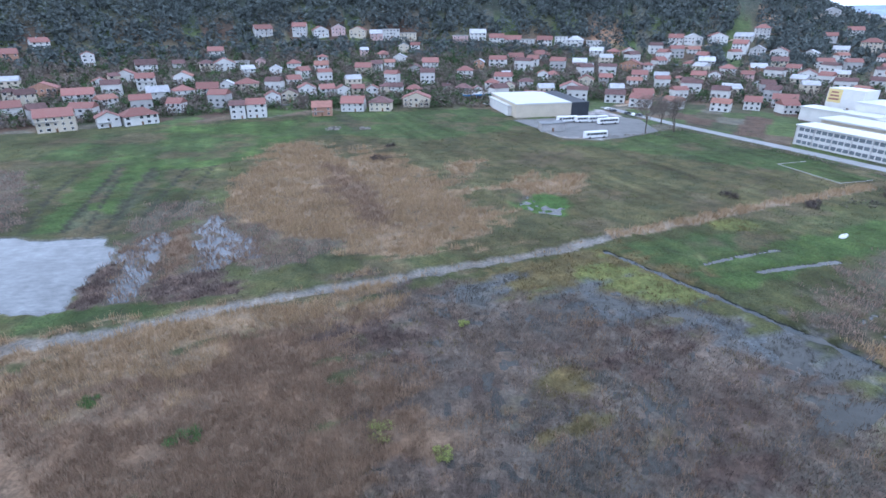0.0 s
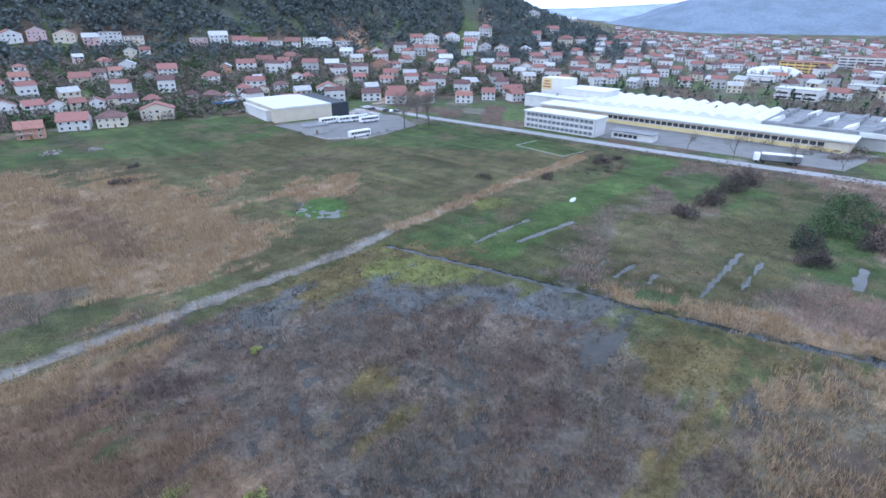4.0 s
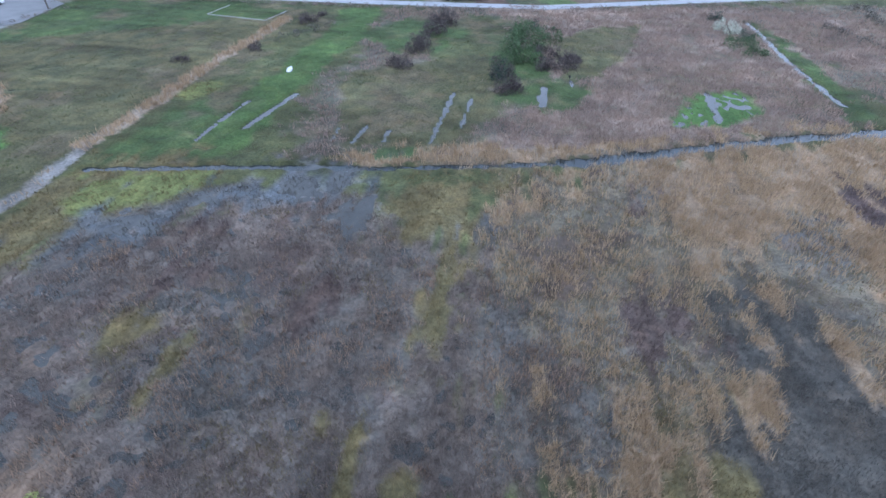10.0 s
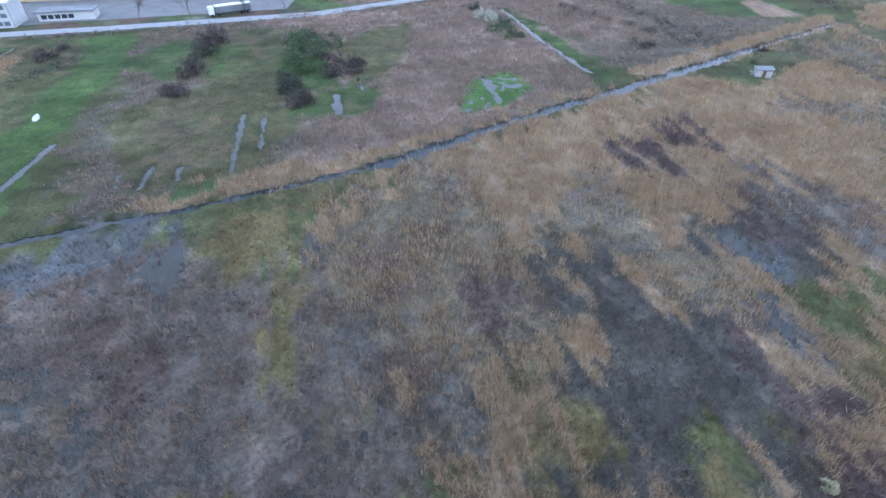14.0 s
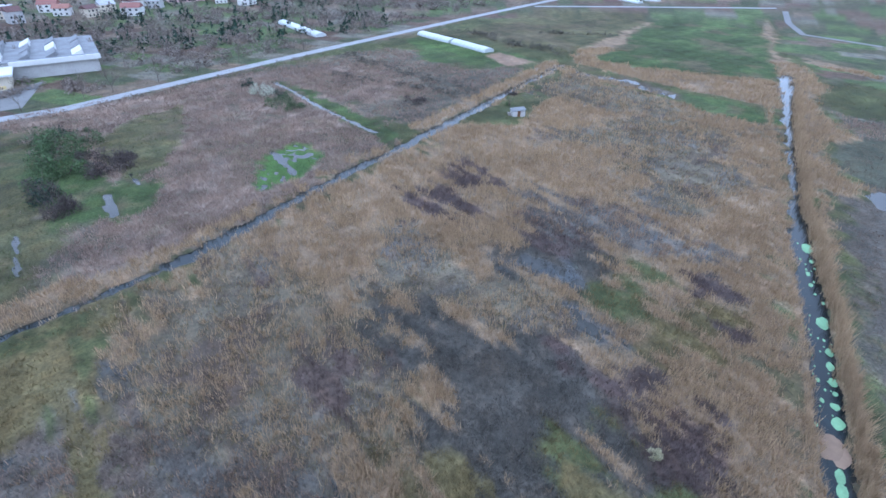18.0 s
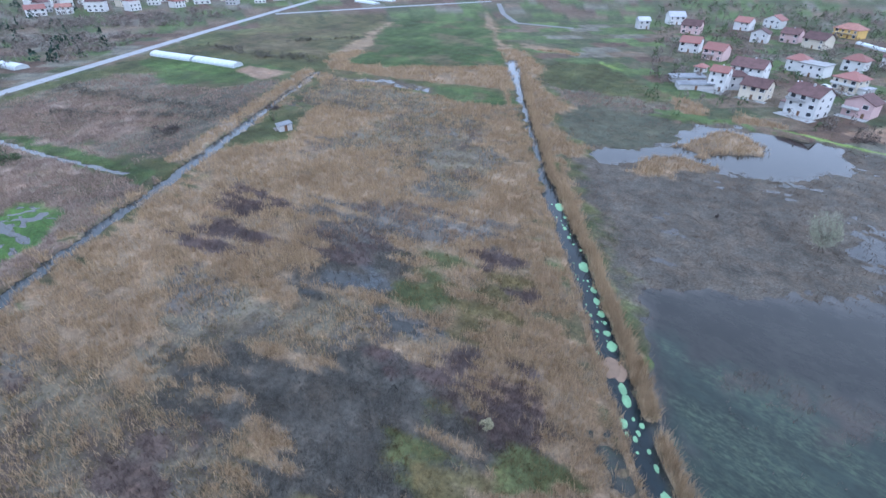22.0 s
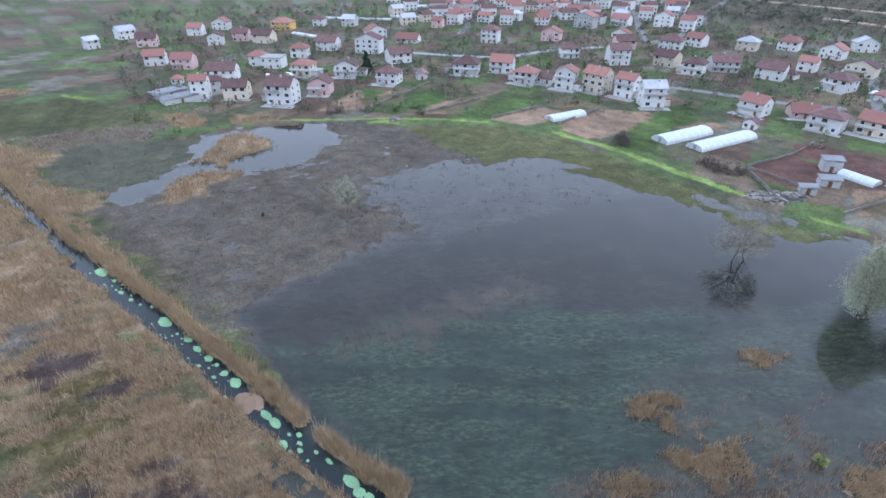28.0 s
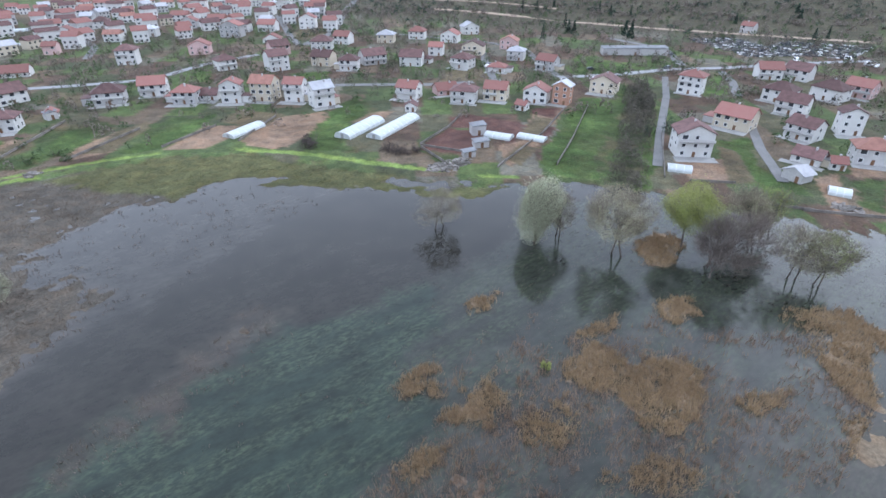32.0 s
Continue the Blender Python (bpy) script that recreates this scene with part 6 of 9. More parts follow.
def market():
    t = thing("store_hall", 42, 307, 0.45, 11.5, "large beige flat-roofed store hall with a black glazed corner", "store")
    part("wall", boxed(0, 0, -1, 34, 50, 7.6), M["plaster_cream"], t)
    part("dark_corner", boxed(34.01, -0.2, -1, 45, 50, 7.9), M["steel_dark"], t, "black sheet-clad corner")
    part("roof", boxed(-0.3, -0.3, 7.61, 34, 50.3, 8.0), M["white_roof"], t)
    part("wing", boxed(-2.4, 8, -1, -0.01, 48, 5.6), M["plaster_white"], t)
    part("wing_roof", boxed(-2.7, 7.7, 5.61, -0.31, 48.3, 6), M["white_roof"], t)
    part("canopy", boxed(-16, 62, 4.6, 14, 76, 5.4), M["blue"], t, "blue-edged canopy")
    part("canopy_top", boxed(-15.6, 62.4, 5.41, 13.6, 75.6, 5.7), M["white_roof"], t)
    for i in range(8):
        part("canopy_post", boxed(-15.4 + 4.1 * i, 62.3, -1, -15.1 + 4.1 * i, 62.6, 4.59), M["frame"], t)
    part("parapet", boxed(4, -0.36, 7.4, 34, -0.31, 8.2), M["white_roof"], t)
    return t


market()
slab("yard", M["lane"], "worn grey concrete bus yard", (40, 300), (58, 256), (86, 252), (110, 268), (112, 300), (92, 322), (88, 312))
slab("yard", M["lane"], "grey concrete forecourt of the factory", (172, 214), (190, 180), (222, 112), (262, 120), (252, 126), (201, 254), (180, 250))


def bus(x, y, turn):
    t = thing("bus", x, y, level(x, y) + 0.17, turn, "white coach with dark windows parked on the yard", "bus", "parked coaches")
    bm = bmesh.new()
    box(bm, -6, -1.25, 0.45, 6, 1.25, 3.3)
    bmesh.ops.bevel(bm, geom=bm.edges, offset=0.18, segments=2, affect="EDGES")
    part("body", bm, M["car_white"], t)
    for sgn in (-1, 1):
        strip_windows(t, -5.4, 5.4, sgn * 1.26, 1.65, 1.05, 6, turn=0 if sgn < 0 else math.pi)
    part("windscreen", boxed(5.98, -1.05, 1.2, 6.03, 1.05, 2.9), M["glass"], t)
    for wx in (-3.6, 3.9):
        for sgn in (-1, 1):
            bm = bmesh.new()
            bmesh.ops.create_cone(bm, cap_ends=True, segments=12, radius1=0.5, radius2=0.5, depth=0.35, matrix=Matrix.Translation((wx, sgn * 1.12, 0.5)) @ Matrix.Rotation(math.pi / 2, 4, "X"))
            part("wheel", bm, M["tyre"], t)
    return t


def truck(x, y, turn):
    t = thing("truck", x, y, level(x, y) + 0.2, turn, "white articulated truck with a dark tarpaulin trailer on the road", "truck")
    cab = bmesh.new()
    box(cab, 6.2, -1.25, 0.7, 8.3, 1.25, 3.8)
    bmesh.ops.bevel(cab, geom=cab.edges, offset=0.2, segments=2, affect="EDGES")
    part("cab", cab, M["car_white"], t)
    part("trailer", boxed(-8.2, -1.25, 1.2, 5.6, 1.25, 3.5), M["grey_roof"], t)
    part("tarpaulin", boxed(-8.25, -1.3, 3.51, 5.65, 1.3, 3.95), M["car_white"], t)
    part("chassis", boxed(-8, -0.9, 0.75, 6.4, 0.9, 1.19), M["tyre"], t)
    for wx in (-6.6, -5.3, -4.0, 4.6, 7.2):
        for sgn in (-1, 1):
            bm = bmesh.new()
            bmesh.ops.create_cone(bm, cap_ends=True, segments=12, radius1=0.5, radius2=0.5, depth=0.35, matrix=Matrix.Translation((wx, sgn * 1.08, 0.5)) @ Matrix.Rotation(math.pi / 2, 4, "X"))
            part("wheel", bm, M["tyre"], t)
    return t


def car_proto(mat, van=False):
    t = thing("van" if van else "car", 0, -900, 0, 0, "white delivery van parked by the lane" if van else "small parked car by the houses", "van" if van else "car", "parked cars")
    bm = bmesh.new()
    k = 2.1 if van else 1.45
    prism(bm, [(-2.1, 0.3), (2.1, 0.3), (2.15, 0.75), (1.25, 0.95), (0.7, k), (-1.5 if not van else -2.1, k), (-2.05, 0.95)], -0.85, 0.85)
    part("body", bm, mat, t)
    w = bmesh.new()
    prism(w, [(1.1, 0.98), (0.66, k - 0.1), (-1.4, k - 0.1), (-1.85, 0.98)], -0.87, 0.87)
    part("window", w, M["glass"], t)
    for wx in (-1.3, 1.3):
        for sgn in (-1, 1):
            bm = bmesh.new()
            bmesh.ops.create_cone(bm, cap_ends=True, segments=10, radius1=0.31, radius2=0.31, depth=0.22, matrix=Matrix.Translation((wx, sgn * 0.78, 0.31)) @ Matrix.Rotation(math.pi / 2, 4, "X"))
            part("wheel", bm, M["tyre"], t)
    return t


CARS = [None, None, None]


def car(x, y, turn, which=0):
    """A parked car: 0 white, 1 dark, 2 a white van."""
    m = pose(x, y, level(x, y) + 0.2, 0, 0, turn)
    if CARS[which] is None:
        CARS[which] = car_proto(M[("car_white", "car_dark", "car_white")[which]], which == 2)
        CARS[which].matrix_basis = m
        return CARS[which]
    return copy_thing(CARS[which], m)


def tunnel(x, y, turn, length, width, mat="plastic", tall=None):
    """A polytunnel: arched film over hoops, with end walls."""
    t = thing("polytunnel", x, y, level(x, y) + 0.1, turn, "white plastic-covered greenhouse tunnel in a garden", "greenhouse", "greenhouses")
    tall, n = tall or width * 0.31, 9
    arch = [(-width / 2 * math.cos(math.pi * i / n), tall * math.sin(math.pi * i / n) ** 0.8 + 0.05) for i in range(n + 1)]
    bm = bmesh.new()
    prism(bm, [(arch[0][0], -0.4)] + arch + [(arch[-1][0], -0.4)], -length / 2, length / 2)
    part("film", bm, M[mat], t)
    for j in range(max(3, int(length / 3)) + 1):
        yy = -length / 2 + length * j / max(3, int(length / 3))
        h = bmesh.new()
        prism(h, [(a * 1.02, b * 1.02 + 0.01) for a, b in arch] + [(a * 0.97, b * 0.97) for a, b in arch[::-1]], yy - 0.05, yy + 0.05)
        part("hoop", h, M["frame"], t)
    part("door", boxed(-0.6, -length / 2 - 0.06, 0, 0.6, -length / 2 - 0.004, min(1.9, tall * 0.8)), M["concrete"], t)
    return t


def shed(x, y, turn, w, d, h, mat="plaster_grey", roof="grey_roof"):
    t = thing("shed", x, y, level(x, y) - 0.1, turn, "small garden shed with a sloping sheet roof", "shed", "garden sheds")
    part("wall", boxed(-w / 2, -d / 2, -1, w / 2, d / 2, h), M[mat], t)
    bm = bmesh.new()
    prism(bm, [(-w / 2 - 0.3, h + 0.01), (w / 2 + 0.3, h + 0.5), (w / 2 + 0.3, h + 0.65), (-w / 2 - 0.3, h + 0.16)], -d / 2 - 0.3, d / 2 + 0.3)
    part("roof", bm, M[roof], t)
    shared("door", DOOR, t, (0, -d / 2 - 0.01, 0.05))
    return t


def block(x, y, turn, w, d, h, wall="plaster_white", roof="roof_grey", label="pale town block with rows of windows", name="apartment_block"):
    """A larger town building with one band of glazing and one of balconies per storey."""
    t = thing(name, x, y, level(x, y) - 0.5, turn, label, "building", "town buildings")
    part("wall", boxed(-w / 2, -d / 2, -1, w / 2, d / 2, h), M[wall], t)
    part("roof", boxed(-w / 2 - 0.4, -d / 2 - 0.4, h + 0.01, w / 2 + 0.4, d / 2 + 0.4, h + 0.6), M[roof], t)
    for s in range(int(h / 3)):
        n = max(2, int(w / 7))
        strip_windows(t, -w / 2 + 0.6, w / 2 - 0.6, -d / 2 - 0.01, 1 + 3 * s, 1.4, n)
    return t


def dome(x, y, turn, w, d, h):
    t = thing("sports_dome", x, y, level(x, y) - 0.4, turn, "white inflated sports hall dome in the town", "dome")
    bm = bmesh.new()
    bmesh.ops.create_uvsphere(bm, u_segments=20, v_segments=12, radius=1, matrix=Matrix.Diagonal((w / 2, d / 2, h, 1)))
    part("membrane", bm, M["white_roof"], t)
    part("plinth", boxed(-w / 2 + 1, -d / 2 + 1, -1, w / 2 - 1, d / 2 - 1, 0.8), M["concrete"], t)
    return t


# ---- trees and bushes ----
def tube(bm, a, b, r0, r1, n=6):
    a, b = Vector(a), Vector(b)
    q = (b - a).to_track_quat("Z", "Y").to_matrix()
    u, v = q @ Vector((1, 0, 0)), q @ Vector((0, 1, 0))
    ra = [bm.verts.new(a + (u * math.cos(k * 2 * math.pi / n) + v * math.sin(k * 2 * math.pi / n)) * r0) for k in range(n)]
    rb = [bm.verts.new(b + (u * math.cos(k * 2 * math.pi / n) + v * math.sin(k * 2 * math.pi / n)) * r1) for k in range(n)]
    for k in range(n):
        bm.faces.new((ra[k], ra[(k + 1) % n], rb[(k + 1) % n], rb[k]))


def limbs(bm, rnd, start, way, length, radius, depth, tips, spread=0.55):
    """A limb that forks, tapering, into finer ones."""
    mid = start + way * length * 0.5 + Vector((rnd.gauss(0, 1), rnd.gauss(0, 1), 0)) * length * 0.05
    end = start + way * length
    tube(bm, start, mid, radius, radius * 0.8, 6 if depth > 1 else 4)
    tube(bm, mid, end, radius * 0.8, radius * 0.55, 6 if depth > 1 else 4)
    tips.append((end, length))
    if depth == 0:
        return
    for i in range(rnd.choice((3, 4)) if depth > 1 else 4):
        s = start + way * length * rnd.uniform(0.5, 1.0)
        turn = Vector((rnd.gauss(0, 1), rnd.gauss(0, 1), rnd.gauss(0.35, 0.5))) * spread
        limbs(bm, rnd, s, (way + turn).normalized(), length * rnd.uniform(0.5, 0.75), radius * 0.45, depth - 1, tips, spread)


def tree(name, label, x, y, height, leaf, seed, density=26, stems=1, size=0.3, slim=1.0, z=None):
    """A branching tree with a ragged, see-through crown of small leaf clumps."""
    rnd = random.Random(seed)
    t = thing(name, x, y, (level(x, y) - 0.3) if z is None else z, rnd.uniform(0, 360), label, "tree")
    bm, tips = bmesh.new(), []
    for s in range(stems):
        lean = Vector((rnd.gauss(0, 0.16), rnd.gauss(0, 0.16), 1)).normalized() if stems > 1 else Vector((rnd.gauss(0, 0.05), rnd.gauss(0, 0.05), 1)).normalized()
        limbs(bm, rnd, Vector((rnd.gauss(0, 0.3) if stems > 1 else 0, rnd.gauss(0, 0.3) if stems > 1 else 0, -0.6)), lean, height * 0.42, height * 0.0125, 3, tips, (0.34 if leaf == "leaf_pale" and stems > 2 else 0.5) * slim)
    top = max(p.z for p, _ in tips)
    k = height / top
    for v in bm.verts:
        v.co *= k
    part("trunk", bm, M["bark"], t, "forked grey trunk and limbs")
    pts = [p * k for p, l in tips if p.z * k > height * 0.22]
    rs = np.random.RandomState(seed)
    c = np.array([tuple(p) for p in pts])
    n = len(c) * density
    q = c[rs.randint(0, len(c), n)] + rs.randn(n, 3) * height * 0.055
    sz = size * (0.5 + rs.rand(n))
    a, b = rs.randn(n, 3), rs.randn(n, 3)
    a /= np.linalg.norm(a, axis=1)[:, None]
    b /= np.linalg.norm(b, axis=1)[:, None]
    if leaf == "twig":
        out = q - np.array((0, 0, height * 0.45))
        b = out / np.linalg.norm(out, axis=1)[:, None] + b * 0.7
        v = np.stack([q, q + a * 0.045, q + b * sz[:, None] * 3.5], 1).reshape(-1, 3)
    else:
        v = np.stack([q, q + a * sz[:, None], q + b * sz[:, None]], 1).reshape(-1, 3)
    me = mesh_from("crown", v, np.arange(n * 3).reshape(-1, 3), 3)
    me.materials.append(M[leaf])
    crown = new("crown", me)
    crown.parent = t
    return t


def willow(label, x, y, height, width, low, leaf, seed, count, size, stems=2, twigs=2500, name="tree"):
    """A flooded tree: forked stems, limbs spreading into a ragged dome of fine twigs and young leaves."""
    rnd, rs = random.Random(seed), np.random.RandomState(seed)
    t = thing(name, x, y, -0.5, rnd.uniform(0, 360), label, "tree")
    rz, rx = (height - low * height) / 2, width / 2
    mid = Vector((0, 0, height - rz))
    knots = [(Vector((rnd.gauss(0, 0.6), rnd.gauss(0, 0.6), rnd.gauss(0, 0.5))).normalized(), rnd.uniform(0.15, 0.42)) for _ in range(11)]

    def rim(d):
        return 0.7 + sum(k * max(0.0, d.dot(c)) ** 6 for c, k in knots)
    bm, ends = bmesh.new(), []
    for s in range(stems):
        foot = Vector((rnd.gauss(0, 0.1 * width), rnd.gauss(0, 0.1 * width), -0.5)) if stems > 1 else Vector((0, 0, -0.5))
        fork = foot * 0.7 + Vector((rnd.gauss(0, 0.04) * width, rnd.gauss(0, 0.04) * width, height * (low * 0.7 + 0.1)))
        top = fork * 0.6 + Vector((0, 0, height * 0.36))
        tube(bm, foot, fork, height * 0.014, height * 0.010)
        tube(bm, fork, top, height * 0.010, height * 0.005)
        for i in range(8):
            a, e = i * 0.785 + rnd.gauss(0, 0.3), rnd.uniform(-0.75, 1.15)
            d = Vector((math.cos(a) * math.cos(e), math.sin(a) * math.cos(e), math.sin(e)))
            tip = mid + Vector((d.x * rx, d.y * rx, d.z * rz)) * 0.72 * rim(d)
            s0 = fork.lerp(top, rnd.random())
            bend = s0.lerp(tip, 0.5) + Vector((0, 0, 0.05 * height))
            tube(bm, s0, bend, height * 0.006, height * 0.004, 5)
            tube(bm, bend, tip, height * 0.004, height * 0.002, 4)
            for j in range(6):
                q = bend.lerp(tip, rnd.random())
                d2 = (d + Vector((rnd.gauss(0, 0.5), rnd.gauss(0, 0.5), rnd.gauss(0.0, 0.5)))).normalized()
                tip2 = mid + Vector((d2.x * rx, d2.y * rx, d2.z * rz)) * rim(d2)
                tube(bm, q, tip2, height * 0.0026, 0.012, 3)
                ends += [q.lerp(tip2, f) for f in (0.3, 0.6, 0.9)]
    part("trunk", bm, M["bark"], t, "forked grey trunk and limbs")
    c = np.array([tuple(p) for p in ends])
    # fine twigs fan outward from the branches
    q = c[rs.randint(0, len(c), twigs)] + rs.randn(twigs, 3) * 0.025 * height
    out = q - np.array((0, 0, height * low))
    out = out / np.linalg.norm(out, axis=1)[:, None] + rs.randn(twigs, 3) * 0.45
    v = np.stack([q, q + rs.randn(twigs, 3) * 0.03, q + out * (0.05 + 0.06 * rs.rand(twigs, 1)) * height], 1).reshape(-1, 3)
    me = mesh_from("twig_spray", v, np.arange(twigs * 3).reshape(-1, 3), 3)
    me.materials.append(M["twig"])
    new("twig_spray", me).parent = t
    if count:
        q = c[rs.randint(0, len(c), count)] + rs.randn(count, 3) * height * 0.045
        half = count // 2
        d = rs.randn(half, 3)
        d /= np.linalg.norm(d, axis=1)[:, None]
        lump = 0.7 + sum(k * np.maximum(0, d @ np.array(tuple(g))) ** 6 for g, k in knots)
        q[:half] = np.array(tuple(mid)) + d * np.array((rx, rx, rz)) * (lump * (0.35 + 0.65 * rs.rand(half) ** 0.45))[:, None]
        a, b = rs.randn(count, 3), rs.randn(count, 3)
        sz = size * (0.5 + rs.rand(count, 1))
        a *= sz / np.linalg.norm(a, axis=1)[:, None]
        b *= sz / np.linalg.norm(b, axis=1)[:, None]
        me = mesh_from("crown", np.stack([q, q + a, q + b], 1).reshape(-1, 3), np.arange(count * 3).reshape(-1, 3), 3)
        me.materials.append(M[leaf])
        new("crown", me).parent = t
    return t


def cloud_of(rs, n, rx, ry, rz, size, cone=False):
    """Triangles in a ragged dome or cone, about the origin's ground."""
    u = rs.rand(n)
    ang = rs.rand(n) * 2 * np.pi
    if cone:
        z = u ** 1.3
        rad = (1 - z) * (0.75 + 0.35 * rs.rand(n))
    else:
        z = u
        rad = np.sqrt(np.clip(1 - (z * 1.3 - 0.35) ** 2, 0.05, 1)) * (0.7 + 0.35 * rs.rand(n)) * (0.85 + 0.15 * np.sin(ang * 3 + rs.rand() * 6))
    q = np.stack([np.cos(ang) * rad * rx, np.sin(ang) * rad * ry, z * rz], -1)
    sz = size * (0.6 + 0.8 * rs.rand(n))
    a, b = rs.randn(n, 3), rs.randn(n, 3)
    a /= np.linalg.norm(a, axis=1)[:, None]
    b /= np.linalg.norm(b, axis=1)[:, None]
    return np.stack([q - (a + b) * sz[:, None] / 3, q + a * sz[:, None], q + b * sz[:, None]], 1)


def bush(x, y, w, h, leaf, seed, label, name="bush", n=800, cone=False, size=None):
    """A bush or a small dense tree: a short branched stem in a ragged cloud of leaf clumps."""
    rs, rnd = np.random.RandomState(seed), random.Random(seed)
    t = thing(name, x, y, level(x, y) - 0.15, rnd.uniform(0, 360), label, "bush" if name == "bush" else "tree")
    bm = bmesh.new()
    if cone:
        tube(bm, (0, 0, -0.3), (0, 0, h * 0.9), w * 0.05, 0.03)
    else:
        for i in range(7):
            a = rnd.uniform(0, 6.28)
            tube(bm, (0, 0, -0.3), (math.cos(a) * w * 0.4, math.sin(a) * w * 0.4, h * rnd.uniform(0.5, 1)), 0.09, 0.025, 4)
    part("stem", bm, M["bark"], t)
    if cone:
        v = cloud_of(rs, n, w / 2, w / 2, h, size or max(0.3, w * 0.17), cone).reshape(-1, 3)
    else:
        lobes = []
        for i in range(6):
            f, a, o = rs.uniform(0.3, 0.62), rs.rand() * 6.28, rs.rand() ** 0.5 * 0.46
            lobes.append(cloud_of(rs, n // 4, w * f / 2, w * f / 2, h * rs.uniform(0.35, 1.05), size or max(0.12, w * 0.032)) + np.array((math.cos(a) * o * w, math.sin(a) * o * w, 0)))
        v = np.concatenate(lobes)
        v = (v + rs.randn(len(v), 1, 3) * 0.035 * w).reshape(-1, 3)
    me = mesh_from("foliage", v, np.arange(len(v)).reshape(-1, 3), 3)
    me.materials.append(M[leaf])
    f = new("foliage", me)
    f.parent = t
    return t


def thicket(name, label, leaf, places, seed, tri=64, cone=False, category="shrubs", size=None):
    """Many shrubs or far trees, (x, y, width, height) each, as one mesh of stuff."""
    rs = np.random.RandomState(seed)
    shapes = [cloud_of(rs, tri, 0.5, 0.5, 1.0, size or (0.13 if not cone else 0.2), cone) for _ in range(12)]
    out = []
    for i, (x, y, w, h) in enumerate(places):
        s = shapes[i % 12] * np.array((w, w, h))
        a = rs.rand() * 6.28
        c, d = math.cos(a), math.sin(a)
        out.append(np.stack([s[..., 0] * c - s[..., 1] * d + x, s[..., 0] * d + s[..., 1] * c + y, s[..., 2] + level(x, y) - 0.2], -1))
    v = np.concatenate(out).reshape(-1, 3)
    me = mesh_from(name, v, np.arange(len(v)).reshape(-1, 3), 3)
    me.materials.append(M[leaf])
    return tagged(new(name, me), label, category, kind="stuff")
road(6.2, (104, 345), (126, 286), (154, 228), (182, 166), (217, 97), (251, 60), (294, 13), (335, -34), (388, -95), (455, -175), (540, -280))
road(5, (52.3, -321.5), (40.1, -328.5), (6, -317), (-25.7, -308.9), (-58.7, -330.9), (-91, -340.6))
lane(4.5, (-70.5, -268.1), (-87.5, -251.8), (-115.4, -234.4), (-138, -218.4), (-156.9, -211.5))
road(5, (-198, -194.2), (-226, -181.5), (-260.3, -172.2), (-287.8, -156.7), (-322.1, -144), (-374.4, -117.7))
lane(4.5, (-161.4, -504), (-128.3, -382.1), (-123.3, -353.6))
lane(6.5, (-300.8, -617.3), (-224.9, -497.4), (-160.7, -387.4), (-125, -352.9))
lane(4.5, (-29.5, -752.3), (-7.1, -526.7), (-11.8, -423.3), (-4.1, -385.7))
lane(3, (-243.2, -163.5), (-211.2, -140.2), (-166.5, -111.3), (-138.3, -92))
lane(4, (-278.4, -154.2), (-260.7, -137.8), (-237.9, -122))
lane(3.2, (-203.6, -97.6), (-180.1, -81.2), (-158.4, -62.9))
lane(3, (-90.5, -235.2), (-80.3, -209.7))
lane(4, (-150.5, -182.3), (-192.2, -246.8), (-206.8, -266.3))
lane(4.5, (-198, -194.2), (-234.1, -259.4), (-231.2, -289.7), (-194.7, -363.1))
lane(5, (-309.2, -255.5), (-307.5, -209.2), (-273.2, -174.1))
track(8, (-290.2, -445.8), (-332.3, -353.6), (-375.9, -253), (-438.8, -141.2))
track(5, (-280.3, -651.8), (-326, -478.8), (-370.3, -365.3))
lane(4, (375.9, -349), (329.4, -310.5), (290.1, -286.1), (249.7, -300.7))
road(5, (440.3, -168.9), (421.3, -247.2), (392.2, -354.4))
track(5, (113, 349.3), (168.6, 386.7), (235.4, 405.5))
track(5, (203.7, 550.3), (258, 548.3), (360.5, 580.4), (541.1, 755.9))
lane(4, (-153.7, 333.6), (-111.3, 345.4), (-51.7, 365.3), (18, 376.2))
lane(4, (-207.2, 507.9), (-99.3, 535), (-13, 533), (117.5, 537.7), (187.2, 551.3))
lane(4, (190.1, 542.8), (275.3, 522.9), (411.1, 561.9))
lane(4, (-240.5, 285.6), (-228.8, 295.1), (-219.5, 315.5), (-182.9, 322.1), (-153.7, 333.6))
ribbon("pitch_marking", 0.11, [(147.1, 207.6), (133.2, 203.6), (139.9, 177.2), (154, 180.8)], M["plaster_grey"], "white painted outline of a grass pitch", "marking")
bus(68.7, 293.6, 15)
bus(78.8, 293.6, 14)
bus(85.6, 294.3, 14)
bus(89.7, 287.8, 14)
bus(73.5, 252.5, 16)
truck(209.4, 130.6, 131)
tunnel(-41.2, -201.1, -241, 16.1, 5.5)
tunnel(-77.8, -178.6, -242, 22.6, 7)
tunnel(-89.1, -172.8, -242, 27.7, 6.5)
tunnel(-114.7, -141.8, 29, 9.8, 5)
tunnel(-123.4, -133.7, 26, 10.1, 4.5)
tunnel(-141.2, -86.2, 36, 6.9, 5)
tunnel(-163, -50, 24, 5.4, 5)
tunnel(368.5, 14.6, -246, 60, 7)
tunnel(323.2, -63.9, -245, 30.2, 6.5)
tunnel(294.1, -77.3, -247, 29.9, 6.5)
tunnel(475, -271.9, -244, 60, 7)
tunnel(453.6, -260.5, -263, 29.1, 6)
tunnel(34.9, -532.5, 81, 40.3, 6)
